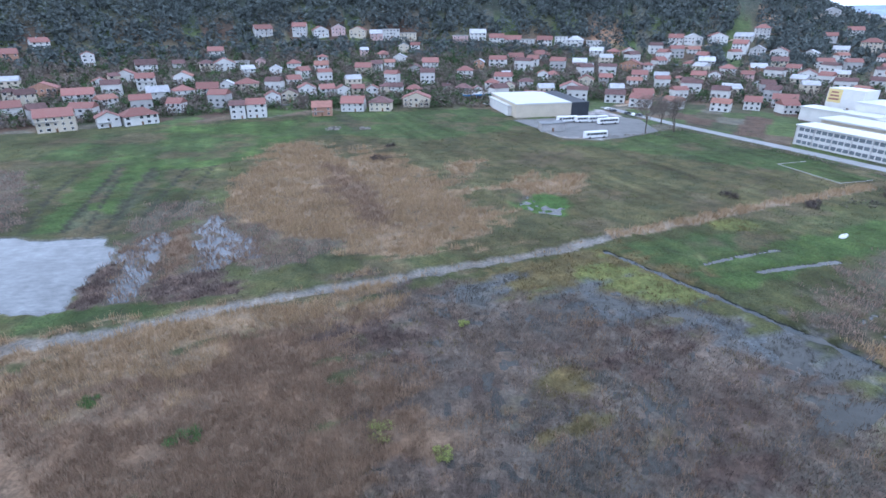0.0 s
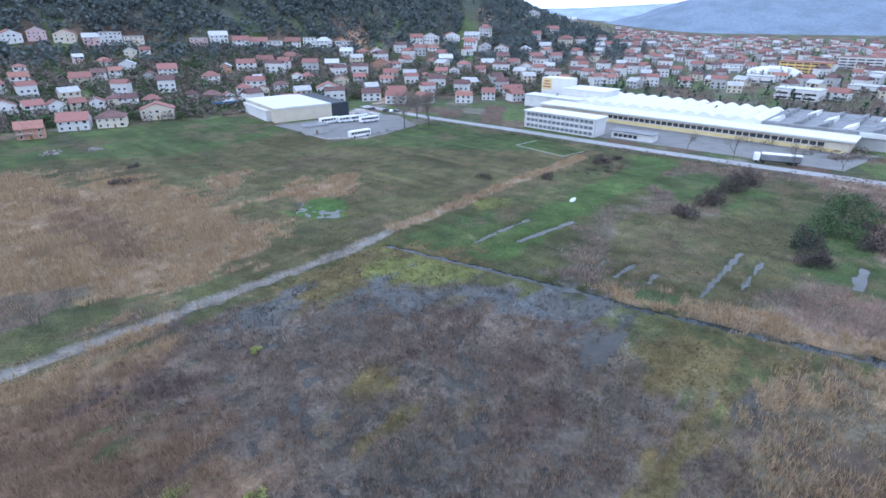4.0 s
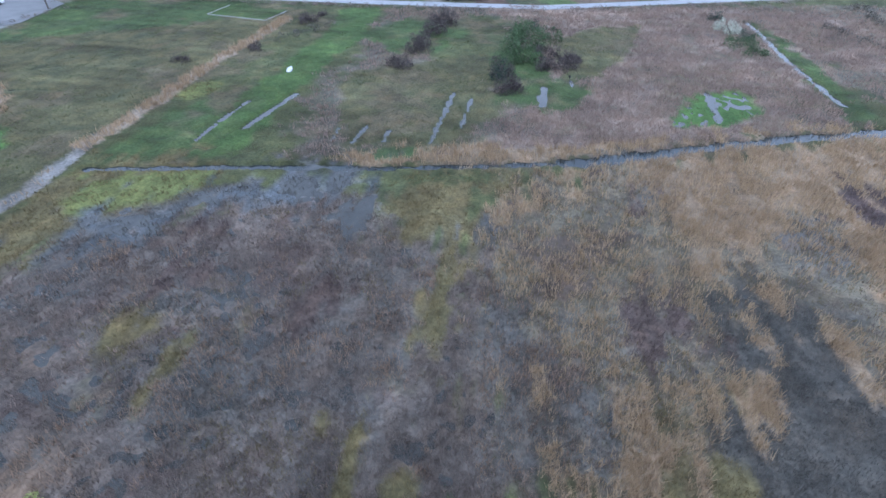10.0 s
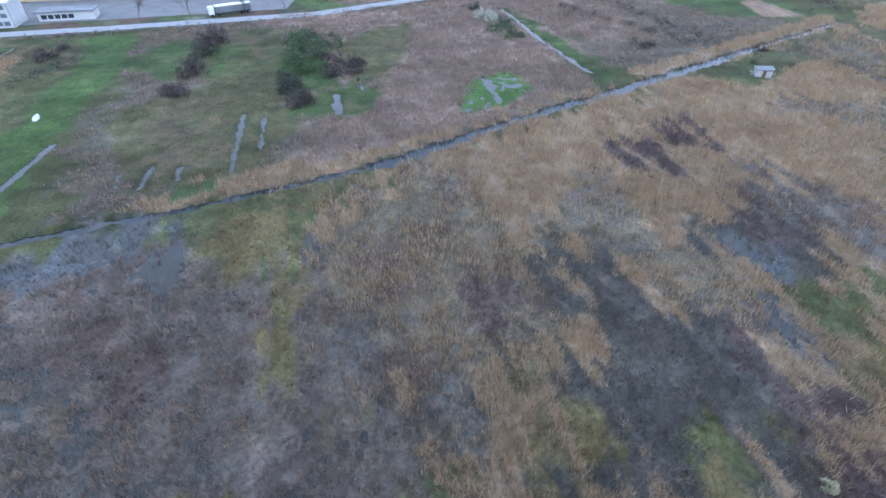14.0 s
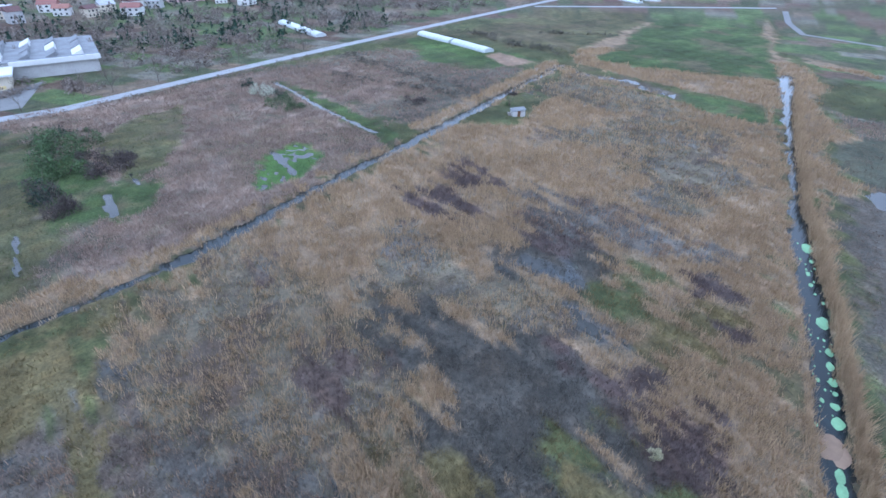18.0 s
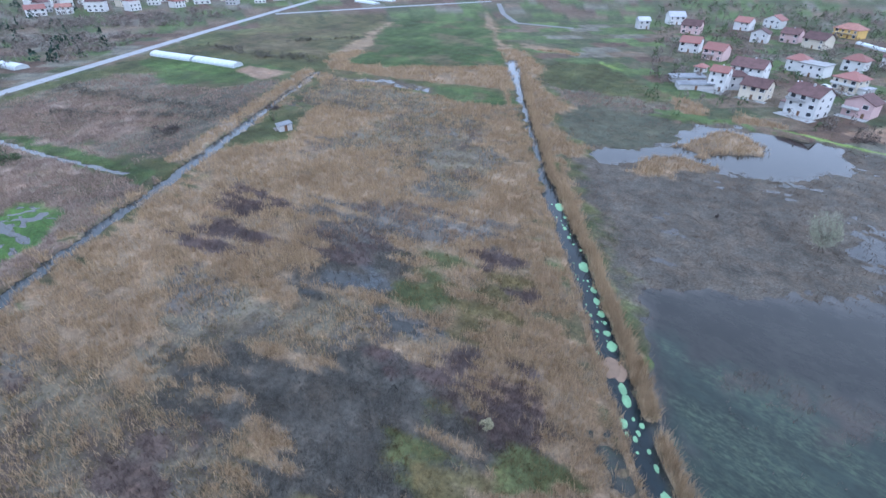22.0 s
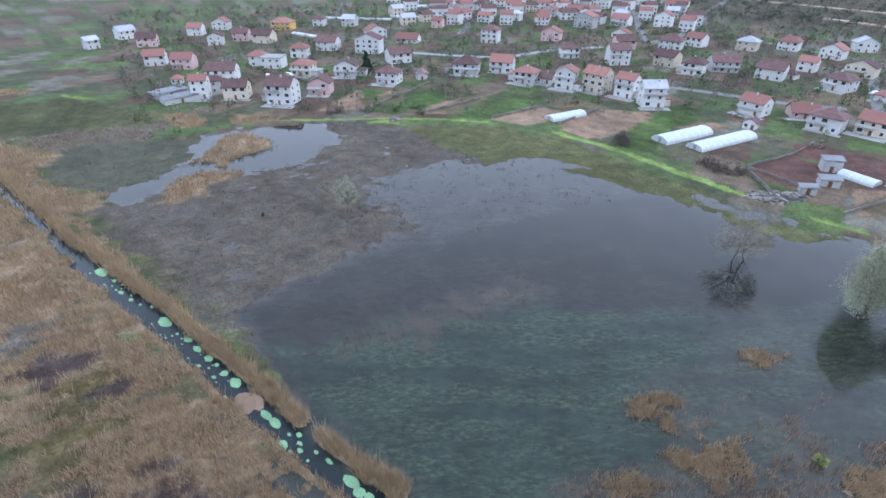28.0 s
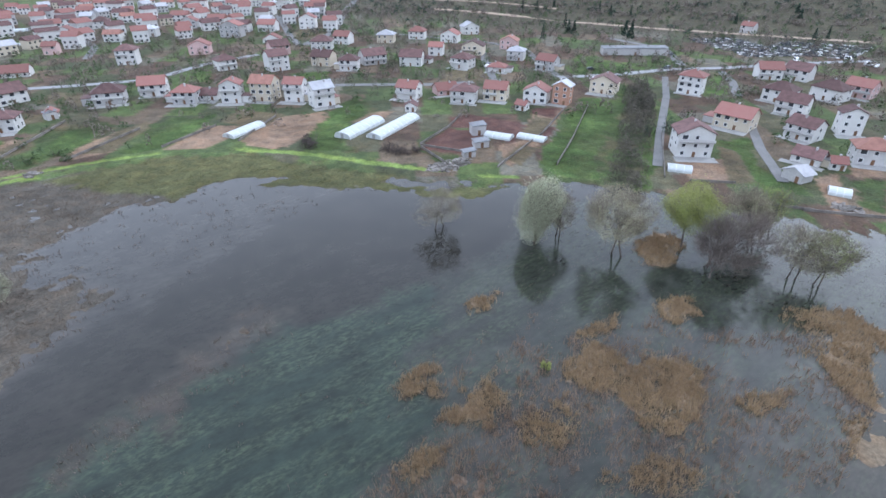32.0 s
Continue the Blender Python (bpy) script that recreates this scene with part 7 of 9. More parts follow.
tunnel(99.6, -380.6, 53, 29, 4)
tunnel(32.1, -464, 76, 37.7, 4)
tunnel(78.1, -456.5, 79, 60, 4)
shed(-277.7, -210.2, 142, 38, 9, 4)
shed(-110.9, -149.4, 158, 5, 4.5, 3.6)
shed(-103.7, -138.5, 158, 5, 4, 2.2)
shed(177, -63.2, -95, 4.5, 3.5, 2)
shed(127.4, -232.4, -136, 14, 8, 2.2)
shed(118.6, -223.5, -137, 14, 7, 2.2)
shed(55.8, 271.9, 3, 12, 8, 4)
shed(17.4, -261.1, -161, 4, 4, 3)
shed(-94.6, -133.3, 160, 4, 3, 2)
home(-322.4, 447, 48, 12.6, 10.1, "red")
home(-324.7, 413.3, 38, 13.4, 10.7, "red")
home(-236.9, 375.9, 32, 10.1, 8.1, "red")
home(-230.7, 382.5, 43, 7.1, 5.7, "dark")
home(-226, 389.3, 20, 11.2, 9, "red")
home(-224.8, 416.9, 33, 14.5, 11, "dark")
home(-204.6, 375, 24, 11.6, 9.3, "red")
home(-254.2, 344.3, 26, 16.1, 11, "red")
home(-228.2, 337.7, 29, 17, 11, "red")
home(-266.6, 331.6, 29, 7.6, 6.1, "dark")
home(-245.3, 300.4, 39, 12.7, 10.1, "red")
home(-249.2, 320.8, 43, 10.1, 8.1, "dark")
home(-201.7, 275, 31, 17, 11, "red", wall="cream", hip=False, storeys=3, gable_front=False)
home(-181.3, 285.9, 37, 10.9, 8.7, "red", wall="white", hip=False, storeys=2, gable_front=True)
home(-168.4, 293.4, 42, 17, 11, "red", wall="white", hip=True, storeys=2)
home(-187.3, 394, 15, 12.2, 9.7, "orange")
home(-172.7, 359.5, 38, 12, 9.6, "red")
home(-159.6, 368, 18, 13.7, 11, "red")
home(-151.6, 381.6, 12, 8.7, 7, "grey")
home(-138.9, 385.1, 15, 15.1, 11, "red")
home(-186.6, 353, 33, 13.2, 10.6, "grey")
home(-111.5, 352.5, 18, 9.6, 7.7, "red")
home(-102, 358.9, 11, 10.5, 8.4, "dark")
home(-94.5, 375.9, 19, 11.7, 9.4, "red")
home(-72.5, 319.8, 8, 11.4, 9.1, "orange", wall="brick", hip=False, storeys=2, gable_front=False)
home(-119.1, 309.9, 11, 8.2, 6.6, "dark", wall="white", hip=False, storeys=3, gable_front=False)
home(-109.9, 314.3, 14, 10.6, 8.5, "red", wall="white", hip=False, storeys=3, gable_front=False)
home(-80.6, 375.2, 24, 10.1, 8.1, "red")
home(-69.6, 375.2, 23, 8.6, 6.9, "red")
home(-59.2, 377, 14, 8.6, 6.9, "red")
home(-49.2, 376.6, 2, 7.8, 6.3, "red")
home(-39.9, 382.8, 1, 8.8, 7, "dark")
home(-56.3, 336.3, -1, 14.1, 11, "red")
home(-39.2, 337.2, -3, 13.4, 10.7, "dark")
home(-32.6, 381.9, 0, 8.7, 7, "dark")
home(-20.8, 386.5, -2, 10.4, 8.3, "red")
home(-17.2, 350.4, -2, 17, 11, "red")
home(-192, 471, 17, 12.4, 9.9, "red")
home(-184.8, 430.6, 23, 10.6, 8.4, "dark")
home(-172.4, 435.1, 22, 15.1, 11, "red")
home(-164.2, 451.4, 15, 11, 8.8, "flat")
home(-150, 421.9, 32, 9.5, 7.6, "grey")
home(-147.8, 447.3, 13, 7.3, 5.9, "dark")
home(-129.8, 426.3, 12, 8.8, 7, "grey")
home(-119.8, 443.1, 10, 10, 8, "red")
home(-97.6, 441.3, 17, 10.8, 8.7, "orange")
home(-101.4, 466.1, 12, 7.6, 6.1, "red")
home(-63, 437.3, -2, 12.5, 10, "red")
home(-53.7, 448.1, 7, 9.2, 7.3, "dark")
home(-43.9, 452.6, 11, 8.3, 6.7, "orange")
home(-36.7, 469.1, -1, 10.5, 8.4, "grey")
home(-22.6, 444.6, -2, 11.8, 9.4, "dark")
home(-10.4, 452.8, 1, 12.9, 10.3, "red")
home(-53, 489.2, -4, 10.9, 8.7, "red")
home(-35.8, 508.3, 4, 9.2, 7.4, "grey")
home(-25.6, 512.6, 3, 8.3, 6.6, "red")
home(-70, 493.5, 20, 7, 5.6, "grey")
home(-169.1, 530, 30, 15.8, 11, "red")
home(-135.7, 536.8, 4, 12.8, 10.3, "red")
home(-117.4, 539.2, 24, 14, 11, "red")
home(-100.8, 544.6, 10, 13, 10.4, "grey")
home(-81.6, 543.6, -1, 15.2, 11, "red")
home(-64, 540.7, 7, 11.9, 9.5, "grey")
home(-49.9, 542.9, 5, 16.3, 11, "flat")
home(-33.4, 542, 4, 15.2, 11, "flat")
home(-208.9, 435.8, 31, 8.9, 7.1, "dark")
home(-269.3, 420.1, 33, 8.6, 6.9, "red")
home(16.8, 538.4, -7, 14, 11, "flat")
home(33.4, 544.2, 1, 15.2, 11, "grey")
home(51.3, 540.5, 0, 14.1, 11, "red")
home(66.7, 540.9, -12, 17, 11, "red")
home(82.3, 542.5, -19, 12, 9.6, "flat")
home(98.6, 544.9, -10, 14.2, 11, "red")
home(115.5, 549.5, -22, 11, 8.8, "flat")
home(130, 552, -13, 15.5, 11, "grey")
home(148.4, 552, -10, 14.4, 11, "flat")
home(141.8, 513.8, -25, 11.4, 9.1, "grey")
home(157.3, 513.3, -5, 10.4, 8.3, "red")
home(172.8, 517.9, -13, 11.5, 9.2, "red")
home(231.4, 558.1, -23, 13.4, 10.7, "red")
home(247.6, 556.5, -19, 16.7, 11, "grey")
home(271.5, 556.1, -14, 17, 11, "red")
home(300.4, 560.9, -38, 16.8, 11, "grey")
home(320.7, 567.2, -24, 13.6, 10.9, "red")
home(283.6, 532.7, -38, 12.9, 10.3, "red")
home(296.6, 525.2, -34, 12.8, 10.2, "grey")
home(63.6, 486.5, 5, 12.8, 10.2, "red")
home(87.1, 499.5, -15, 17, 11, "red")
home(29.9, 455.2, -14, 7.4, 6, "grey")
home(17.2, 428.7, -7, 11.4, 9.1, "red")
home(49.8, 434.5, -2, 6.3, 5, "grey")
home(78.6, 430.7, -10, 8, 6.4, "orange")
home(87.7, 438.9, 1, 9.9, 7.9, "red")
home(119, 481.4, -14, 11.7, 9.4, "grey")
home(125, 471.4, -3, 5.8, 5, "grey")
home(109.6, 417.6, -15, 11.2, 9, "red")
home(126.9, 426.9, -12, 9.7, 7.8, "red")
home(160.1, 470, -29, 17, 11, "red")
home(173.4, 466.8, -8, 7.6, 6.1, "red")
home(156.9, 437.1, -20, 11.7, 9.3, "red")
home(171.9, 430.9, -22, 10.7, 8.5, "grey")
home(186.9, 433, -33, 6.3, 5, "red")
home(230.2, 483.1, -20, 12.8, 10.2, "grey")
home(216.4, 483.6, -34, 9.9, 7.9, "red")
home(207, 443.1, -30, 10.9, 8.7, "red")
home(214.3, 432.1, -26, 8.9, 7.1, "dark")
home(235.1, 453.9, -15, 11.2, 8.9, "red")
home(262.4, 458.3, -18, 12.2, 9.8, "grey")
home(211.7, 404.6, -28, 6.7, 5.4, "grey")
home(235.9, 408.1, -35, 5.9, 5, "grey")
home(92.7, 391.6, -13, 16.2, 11, "red")
home(14.6, 390, -2, 10.5, 8.4, "dark")
home(24.6, 387.9, 8, 6.5, 5.2, "red")
home(35.5, 396.1, -15, 9, 7.2, "red")
home(47.4, 391.2, -7, 8.1, 6.5, "dark")
home(61.4, 403.1, -9, 10, 8, "dark")
home(2.3, 395, 0, 5.7, 5, "dark")
home(313.6, 518.3, -36, 14.7, 11, "red")
home(343.6, 518.9, -44, 12.7, 10.1, "grey")
home(379.3, 531.3, -41, 13, 10.4, "grey")
home(289.6, 434.3, -34, 13.4, 10.7, "red")
home(298.7, 491, -26, 13, 10.4, "dark")
home(416.6, 543.6, -42, 16.6, 11, "red")
home(511.1, 687.2, -47, 17, 11, "red")
home(592.9, 761, -48, 15.3, 11, "grey")
home(442.8, 652.2, -22, 15.6, 11, "grey")
home(432, 592.5, -24, 14.4, 11, "red")
home(388.1, 563.8, -30, 11.4, 9.1, "red")
home(292.7, 459, -43, 10.4, 8.3, "red")
home(240.3, 431.6, -34, 8.9, 7.1, "red")
home(218.9, -371.7, -130, 12.7, 10.2, "grey")
home(191.2, -345.8, -164, 13.3, 10.6, "dark")
home(150.2, -350.3, -169, 10.6, 8.5, "dark")
home(176.8, -384.9, -180, 11.6, 9.3, "red")
home(167.7, -408.2, -182, 13, 10.4, "red")
home(138.4, -363.7, -178, 11.7, 9.4, "dark")
home(121.7, -357.3, -190, 14.4, 11, "dark")
home(122.8, -407.4, -192, 17, 11, "orange", wall="ochre", hip=True, storeys=2)
home(142.4, -285.2, -178, 12.4, 9.9, "red")
home(161.2, -293.2, -164, 12.1, 9.7, "red")
home(113.5, -261.2, -175, 16.3, 11, "dark", wall="white", hip=False, storeys=2, gable_front=False)
home(95.8, -229.8, -176, 11.7, 9.3, "dark", wall="cream", hip=False, storeys=2, gable_front=False)
home(108.8, -239, -137, 8.6, 6.9, "dark")
home(111.4, -229.5, -173, 8.3, 6.6, "red")
home(132.3, -253.2, -177, 5, 5, "red")
home(73.7, -222.2, -191, 13.2, 10.5, "dark", wall="white", hip=False, storeys=3, gable_front=False)
home(60.8, -236.2, -185, 10.9, 8.8, "dark", wall="pink", hip=False, storeys=2, gable_front=True)
home(96.2, -287.5, -186, 13, 10.4, "flat")
home(105.7, -292.4, -173, 10.2, 8.2, "red")
home(88.2, -312.9, -183, 10.9, 8.7, "red")
home(76.6, -271.6, -193, 11.8, 9.5, "red", wall="cream", hip=True, storeys=2)
home(76, -333.6, -192, 14.2, 11, "dark")
home(54.8, -269.6, -182, 12.3, 9.8, "dark")
home(50.3, -325.7, -190, 17, 11, "dark", wall="white", hip=False, storeys=3, gable_front=True)
home(32.1, -255, -198, 11.7, 9.4, "dark")
home(31.4, -299.5, -155, 14.1, 11, "dark")
home(29.4, -358.6, -194, 16.6, 11, "red")
home(52.4, -374.3, -153, 15, 11, "red")
home(99.9, -424.2, -191, 10.1, 8.1, "dark")
home(77.2, -424, -194, 11.8, 9.4, "grey")
home(16.9, -262.6, -190, 5, 5, "red")
home(11, -415.3, -203, 9.1, 7.3, "red")
home(-5.4, -274.5, -194, 14.1, 11, "dark")
home(-23.7, -278.6, -198, 13.2, 10.6, "red")
home(-32.9, -255.4, -213, 11.2, 8.9, "red")
home(-42.4, -255.5, -215, 10.1, 8.1, "dark")
home(-49.8, -245.1, -211, 9.8, 7.8, "red")
home(-62.8, -240.6, -224, 12.1, 9.7, "orange", wall="cream", hip=False, storeys=3, gable_front=False)
home(-73.3, -231, -223, 9.8, 7.8, "red", wall="white", hip=False, storeys=3, gable_front=False)
home(-79.2, -217.4, -181, 10.6, 8.5, "grey", wall="white", hip=False, storeys=3, gable_front=False)
home(-23.6, -357.6, -203, 12.2, 9.8, "dark")
home(-50.3, -451, -211, 10.7, 8.6, "grey")
home(-63.9, -364.6, -203, 13.9, 11, "red")
home(-82.1, -475.9, -208, 14.1, 11, "red")
home(-97.5, -414.7, -222, 17, 11, "red")
home(-126.6, -424.7, -221, 15.2, 11, "red")
home(-113.1, -377.3, -210, 12.8, 10.3, "red")
home(-102.8, -336.5, -178, 13.6, 10.9, "dark")
home(-87, -294.6, -178, 12.7, 10.1, "dark")
home(-64.5, -312.1, -173, 11.5, 9.2, "dark")
home(-131.1, -335.4, -214, 14.9, 11, "dark")
home(-112.7, -290.9, -230, 13.1, 10.5, "dark")
home(-119.8, -273.3, -217, 11.3, 9, "dark")
home(-136.6, -278.7, -187, 15.5, 11, "dark")
home(-150.2, -344.6, -232, 12.5, 10, "red")
home(-155.8, -418.3, -213, 14.1, 11, "red")
home(-196.9, -508.9, -214, 15, 11, "red")
home(-172.8, -536.7, -178, 17, 11, "grey")
home(-152.8, -262.5, -223, 14.1, 11, "dark")
home(-162.4, -262.3, -237, 7.1, 5.7, "dark")
home(-179.5, -277.6, -226, 9.8, 7.8, "red")
home(-175.6, -332, -221, 12.8, 10.2, "grey")
home(-200.4, -331.9, -224, 12.8, 10.2, "red")
home(-211.5, -307.9, -233, 13.2, 10.5, "red")
home(-241.9, -327, -197, 13.3, 10.6, "grey")
home(-172.4, -241.3, -245, 12.6, 10.1, "dark")
home(-116.3, -206, -235, 11, 8.8, "red", wall="white", hip=False, storeys=2, gable_front=False)
home(-133.3, -202.4, -195, 11.3, 9, "red")
home(-132.9, -187.1, -229, 12.2, 9.8, "dark", wall="white", hip=True, storeys=2)
home(-106.3, -188.3, -223, 5, 5, "dark")
home(-146.9, -182, -232, 11.5, 9.2, "red")
home(-0.1, -479.1, -205, 11.3, 9.1, "red")
home(-26, -514.7, -196, 13.1, 10.5, "dark")
home(221.6, -336.9, -127, 8.9, 7.1, "grey")
home(-199.4, -266.8, -230, 14.9, 11, "dark")
home(-228.4, -267.3, -234, 12.1, 9.7, "orange", wall="pink", hip=False, storeys=2, gable_front=True)
home(-181.9, -223.2, -232, 10.1, 8.1, "red")
home(-209.5, -239.4, -234, 11, 8.8, "grey")
home(-206.7, -211, -250, 12, 9.6, "red")
home(-158.6, -168.7, -237, 11.7, 9.4, "red")
home(-165.2, -159.9, -245, 8.2, 6.6, "grey", wall="brick", hip=False, storeys=3, gable_front=True)
home(-145, -162.9, -247, 5.2, 5, "red")
home(-195.4, -162.4, -244, 13.4, 10.7, "dark")
home(-226.7, -138.6, -252, 11.8, 9.4, "red", wall="white", hip=True, storeys=3)
home(-157.2, -93.5, -221, 13, 10.4, "dark", wall="white", gable_front=True, hip=False, storeys=3)
home(-195.9, -99.8, -262, 15.1, 11, "red", wall="cream", hip=False, storeys=2, gable_front=False)
home(-283, -132.6, -226, 12.9, 10.3, "red")
home(-293.1, -122.4, -266, 13.3, 10.7, "dark")
home(-246.3, -108.4, -265, 13.6, 10.9, "dark")
home(-232, -96.1, -261, 12.7, 10.1, "dark", wall="white", hip=False, storeys=2, gable_front=False)
home(-203.7, -78.7, -274, 11.5, 9.2, "dark", wall="white", hip=False, storeys=2, gable_front=False)
home(-181.3, -66.8, -263, 9.7, 7.7, "dark", wall="white", hip=False, storeys=1, gable_front=False)
home(-163.6, -61.9, -279, 7.3, 5.9, "grey", wall="grey", hip=False, storeys=1)
home(-266.8, -96.9, -275, 14.7, 11, "dark")
home(-282.2, -90.9, -271, 12.4, 9.9, "red")
home(-197.4, -55.7, -236, 11.8, 9.4, "orange", wall="grey", hip=True, storeys=2)
home(-222.3, -72.2, -233, 9, 7.2, "dark")
home(-182.3, -59.1, -233, 5, 5, "red")
home(-409, -211.4, -267, 10.6, 8.5, "red")
block(571.5, 351.5, -73, 42.8, 16, 12, "plaster_ochre", "roof_red")
block(676.6, 355.7, -67, 41.1, 16, 13.4, "plaster_white", "roof_red")
block(464.4, 321.6, -65, 20.9, 13.6, 5.7, "plaster_white", "roof_grey")
block(515.3, 392.9, -48, 18, 11.7, 5.2, "plaster_white", "roof_grey")
block(713.3, 570, -50, 11.8, 7.7, 12.8, "plaster_pink", "roof_grey")
block(722.9, 557.7, -52, 11.8, 7.7, 12.8, "plaster_pink", "roof_grey")
block(603.4, 280.8, -80, 47.3, 16, 5.1, "plaster_grey", "roof_grey")
block(477.4, 237.7, -79, 28.8, 16, 5.2, "plaster_white", "roof_grey")
block(394.6, 241.5, -74, 27.7, 16, 7.4, "plaster_white", "roof_grey")
block(685.1, 239.9, -66, 24.9, 16, 6.8, "plaster_white", "roof_grey")
block(640.8, 184.4, -64, 21.2, 13.9, 20.7, "plaster_white", "roof_grey")
block(587.9, 160.5, -80, 23.4, 15.3, 8.8, "plaster_white", "roof_grey")
block(712.7, 160, -82, 21.3, 13.9, 14.2, "plaster_white", "roof_grey")
block(700.4, 174.7, -81, 21.4, 13.9, 12.9, "plaster_grey", "roof_grey")
block(725.7, 145.4, -84, 35.5, 16, 14.2, "plaster_white", "roof_grey")
block(645.7, 107.9, -76, 25.8, 16, 14.6, "plaster_white", "roof_grey")
block(670.8, 78.1, -99, 23.7, 15.5, 14.6, "plaster_white", "roof_grey")
block(681.7, 60.9, -90, 10.3, 6.7, 16.8, "plaster_grey", "roof_grey")
block(698.5, 46.4, -86, 25.7, 16, 14.5, "plaster_white", "roof_grey")
block(872.1, 124, -97, 47.5, 16, 14.8, "plaster_white", "roof_grey")
block(856.9, 74, -80, 38.3, 16, 15.3, "plaster_white", "roof_grey")
block(531.9, 112.2, -73, 30.9, 16, 9.6, "plaster_pink", "roof_grey")
block(538.8, 98.7, -70, 17.6, 11.5, 10.5, "brick_raw", "roof_red")
block(535.6, 135.8, -91, 18.4, 12, 7, "plaster_white", "roof_grey")
block(1135.3, 484.3, -72, 64.4, 16, 9.3, "plaster_cream", "roof_grey")
block(1212.2, 320.2, -90, 26.7, 16, 11.2, "plaster_cream", "roof_grey")
block(1127.2, 197.1, -75, 53.7, 16, 11.7, "plaster_white", "roof_grey")
block(1002.4, 229.3, -82, 41.5, 16, 12.6, "plaster_pink", "roof_grey")
block(1077.6, 140.6, -78, 33.1, 16, 12.6, "plaster_white", "roof_grey")
block(1172.8, 90.7, -91, 51.7, 16, 9.4, "plaster_white", "roof_grey")
block(1026.9, 315.3, -78, 35.9, 16, 5.9, "plaster_white", "roof_grey")
block(853.8, 344.3, -83, 31.9, 16, 12.1, "plaster_white", "roof_grey")
block(807.8, 276.5, -86, 36.3, 16, 7.9, "plaster_white", "roof_grey")
dome(535.6, 358.7, -50, 53.1, 34, 9)
tree("tree", "bare grey-brown tree with fine twigs", 101.6, 264.5, 18.2, "twig", 40, 60, 2, 0.3)
tree("tree", "bare grey-brown tree with fine twigs", 117.5, 267, 17.2, "twig", 41, 60, 2, 0.3)
tree("tree", "bare grey-brown tree with fine twigs", 116.8, 283.4, 13.8, "twig", 42, 50, 2, 0.3)
willow("budding willow with a thin tan crown standing in flood water", -59.1, -98, 13.2, 12.6, 0.14, "leaf_tan", 60, 6000, 0.13, 2, 2500)
willow("pale grey-green willow in first leaf standing in flood water", -74.4, -80.4, 19.2, 10.2, 0.04, "leaf_pale", 61, 44000, 0.19, 3, 2500)
willow("thin bare willow with few buds standing in flood water", -79.7, -78, 13.9, 7.3, 0.16, "leaf_tan", 62, 5250, 0.12, 2, 3000)
willow("budding willow with a thin tan crown standing in flood water", -84.5, -65, 17.6, 15.6, 0.22, "leaf_tan", 63, 25200, 0.15, 2, 6000)
willow("yellow-green budding tree standing in flood water", -100.6, -58, 18.1, 13.1, 0.28, "leaf_yellow", 64, 31500, 0.18, 1, 2500)
willow("bare grey-brown tree with fine twigs", -98.2, -47.6, 15.4, 15.8, 0.02, "twig", 65, 0, 0.2, 4, 15000)
willow("pale grey-green willow in first leaf standing in flood water", -112.4, -50.2, 16.3, 12.1, 0.16, "leaf_tan", 66, 14700, 0.14, 2, 5000)
willow("yellow-green budding tree standing in flood water", -120.3, -49.6, 15.2, 8.8, 0.2, "leaf_yellow", 67, 6300, 0.13, 2, 2500)
willow("budding willow with a thin tan crown standing in flood water", -108.6, -36.4, 13.8, 12.3, 0.2, "leaf_tan", 68, 12600, 0.13, 2, 5000)
willow("yellow-green budding tree standing in flood water", -111, -32.5, 13.5, 10.2, 0.2, "leaf_yellow", 69, 9450, 0.13, 2, 4000)
willow("pale grey-green willow in first leaf standing in flood water", 31.1, -122.5, 9.6, 7.8, 0.16, "leaf_pale", 70, 7350, 0.14, 2, 2000)
bush(129.1, 103.9, 7, 4, "thorn", 100, "bare dark thorn bush on the wet meadow")
bush(140.5, 107.6, 6, 4, "thorn", 101, "bare dark thorn bush on the wet meadow")
bush(151.1, 111.7, 8, 5, "thorn", 102, "bare dark thorn bush on the wet meadow")
bush(161.7, 115.3, 8, 5, "thorn", 103, "bare dark thorn bush on the wet meadow")
bush(173.1, 118.6, 9, 5, "thorn", 104, "bare dark thorn bush on the wet meadow")
bush(183.3, 122.9, 5, 4, "thorn", 105, "bare dark thorn bush on the wet meadow")
bush(130.9, 66.8, 8, 5, "thorn", 106, "bare dark thorn bush on the wet meadow")
bush(137.6, 71.5, 8, 5, "leaf_dark", 107, "dark evergreen bush on the meadow")
bush(145.2, 76.7, 7, 5, "leaf_green", 108, "dense green leafy bush")
bush(154.1, 73.4, 10, 7, "leaf_green", 109, "dense green leafy bush")
bush(160.6, 81, 9, 6.5, "leaf_green", 110, "dense green leafy bush")
bush(171.4, 82.3, 10, 7, "leaf_green", 111, "dense green leafy bush")
bush(179.4, 88.8, 9, 6, "leaf_green", 112, "dense green leafy bush")
bush(186.2, 86.4, 5, 4, "leaf_dark", 113, "dark evergreen bush on the meadow")
bush(161.4, 70, 8, 4, "thorn", 114, "bare dark thorn bush on the wet meadow")
bush(161.7, 63.3, 8, 4, "thorn", 115, "bare dark thorn bush on the wet meadow")
bush(189.2, 79.6, 3, 2, "leaf_green", 116, "dense green leafy bush")
bush(224.6, 30.1, 6, 4.5, "blossom", 117, "pale blossoming bush by the ditch")
bush(221.3, 25.5, 7, 5, "blossom", 118, "pale blossoming bush by the ditch")
bush(215.3, 20.2, 6, 4.5, "leaf_dark", 119, "dark evergreen bush on the meadow")
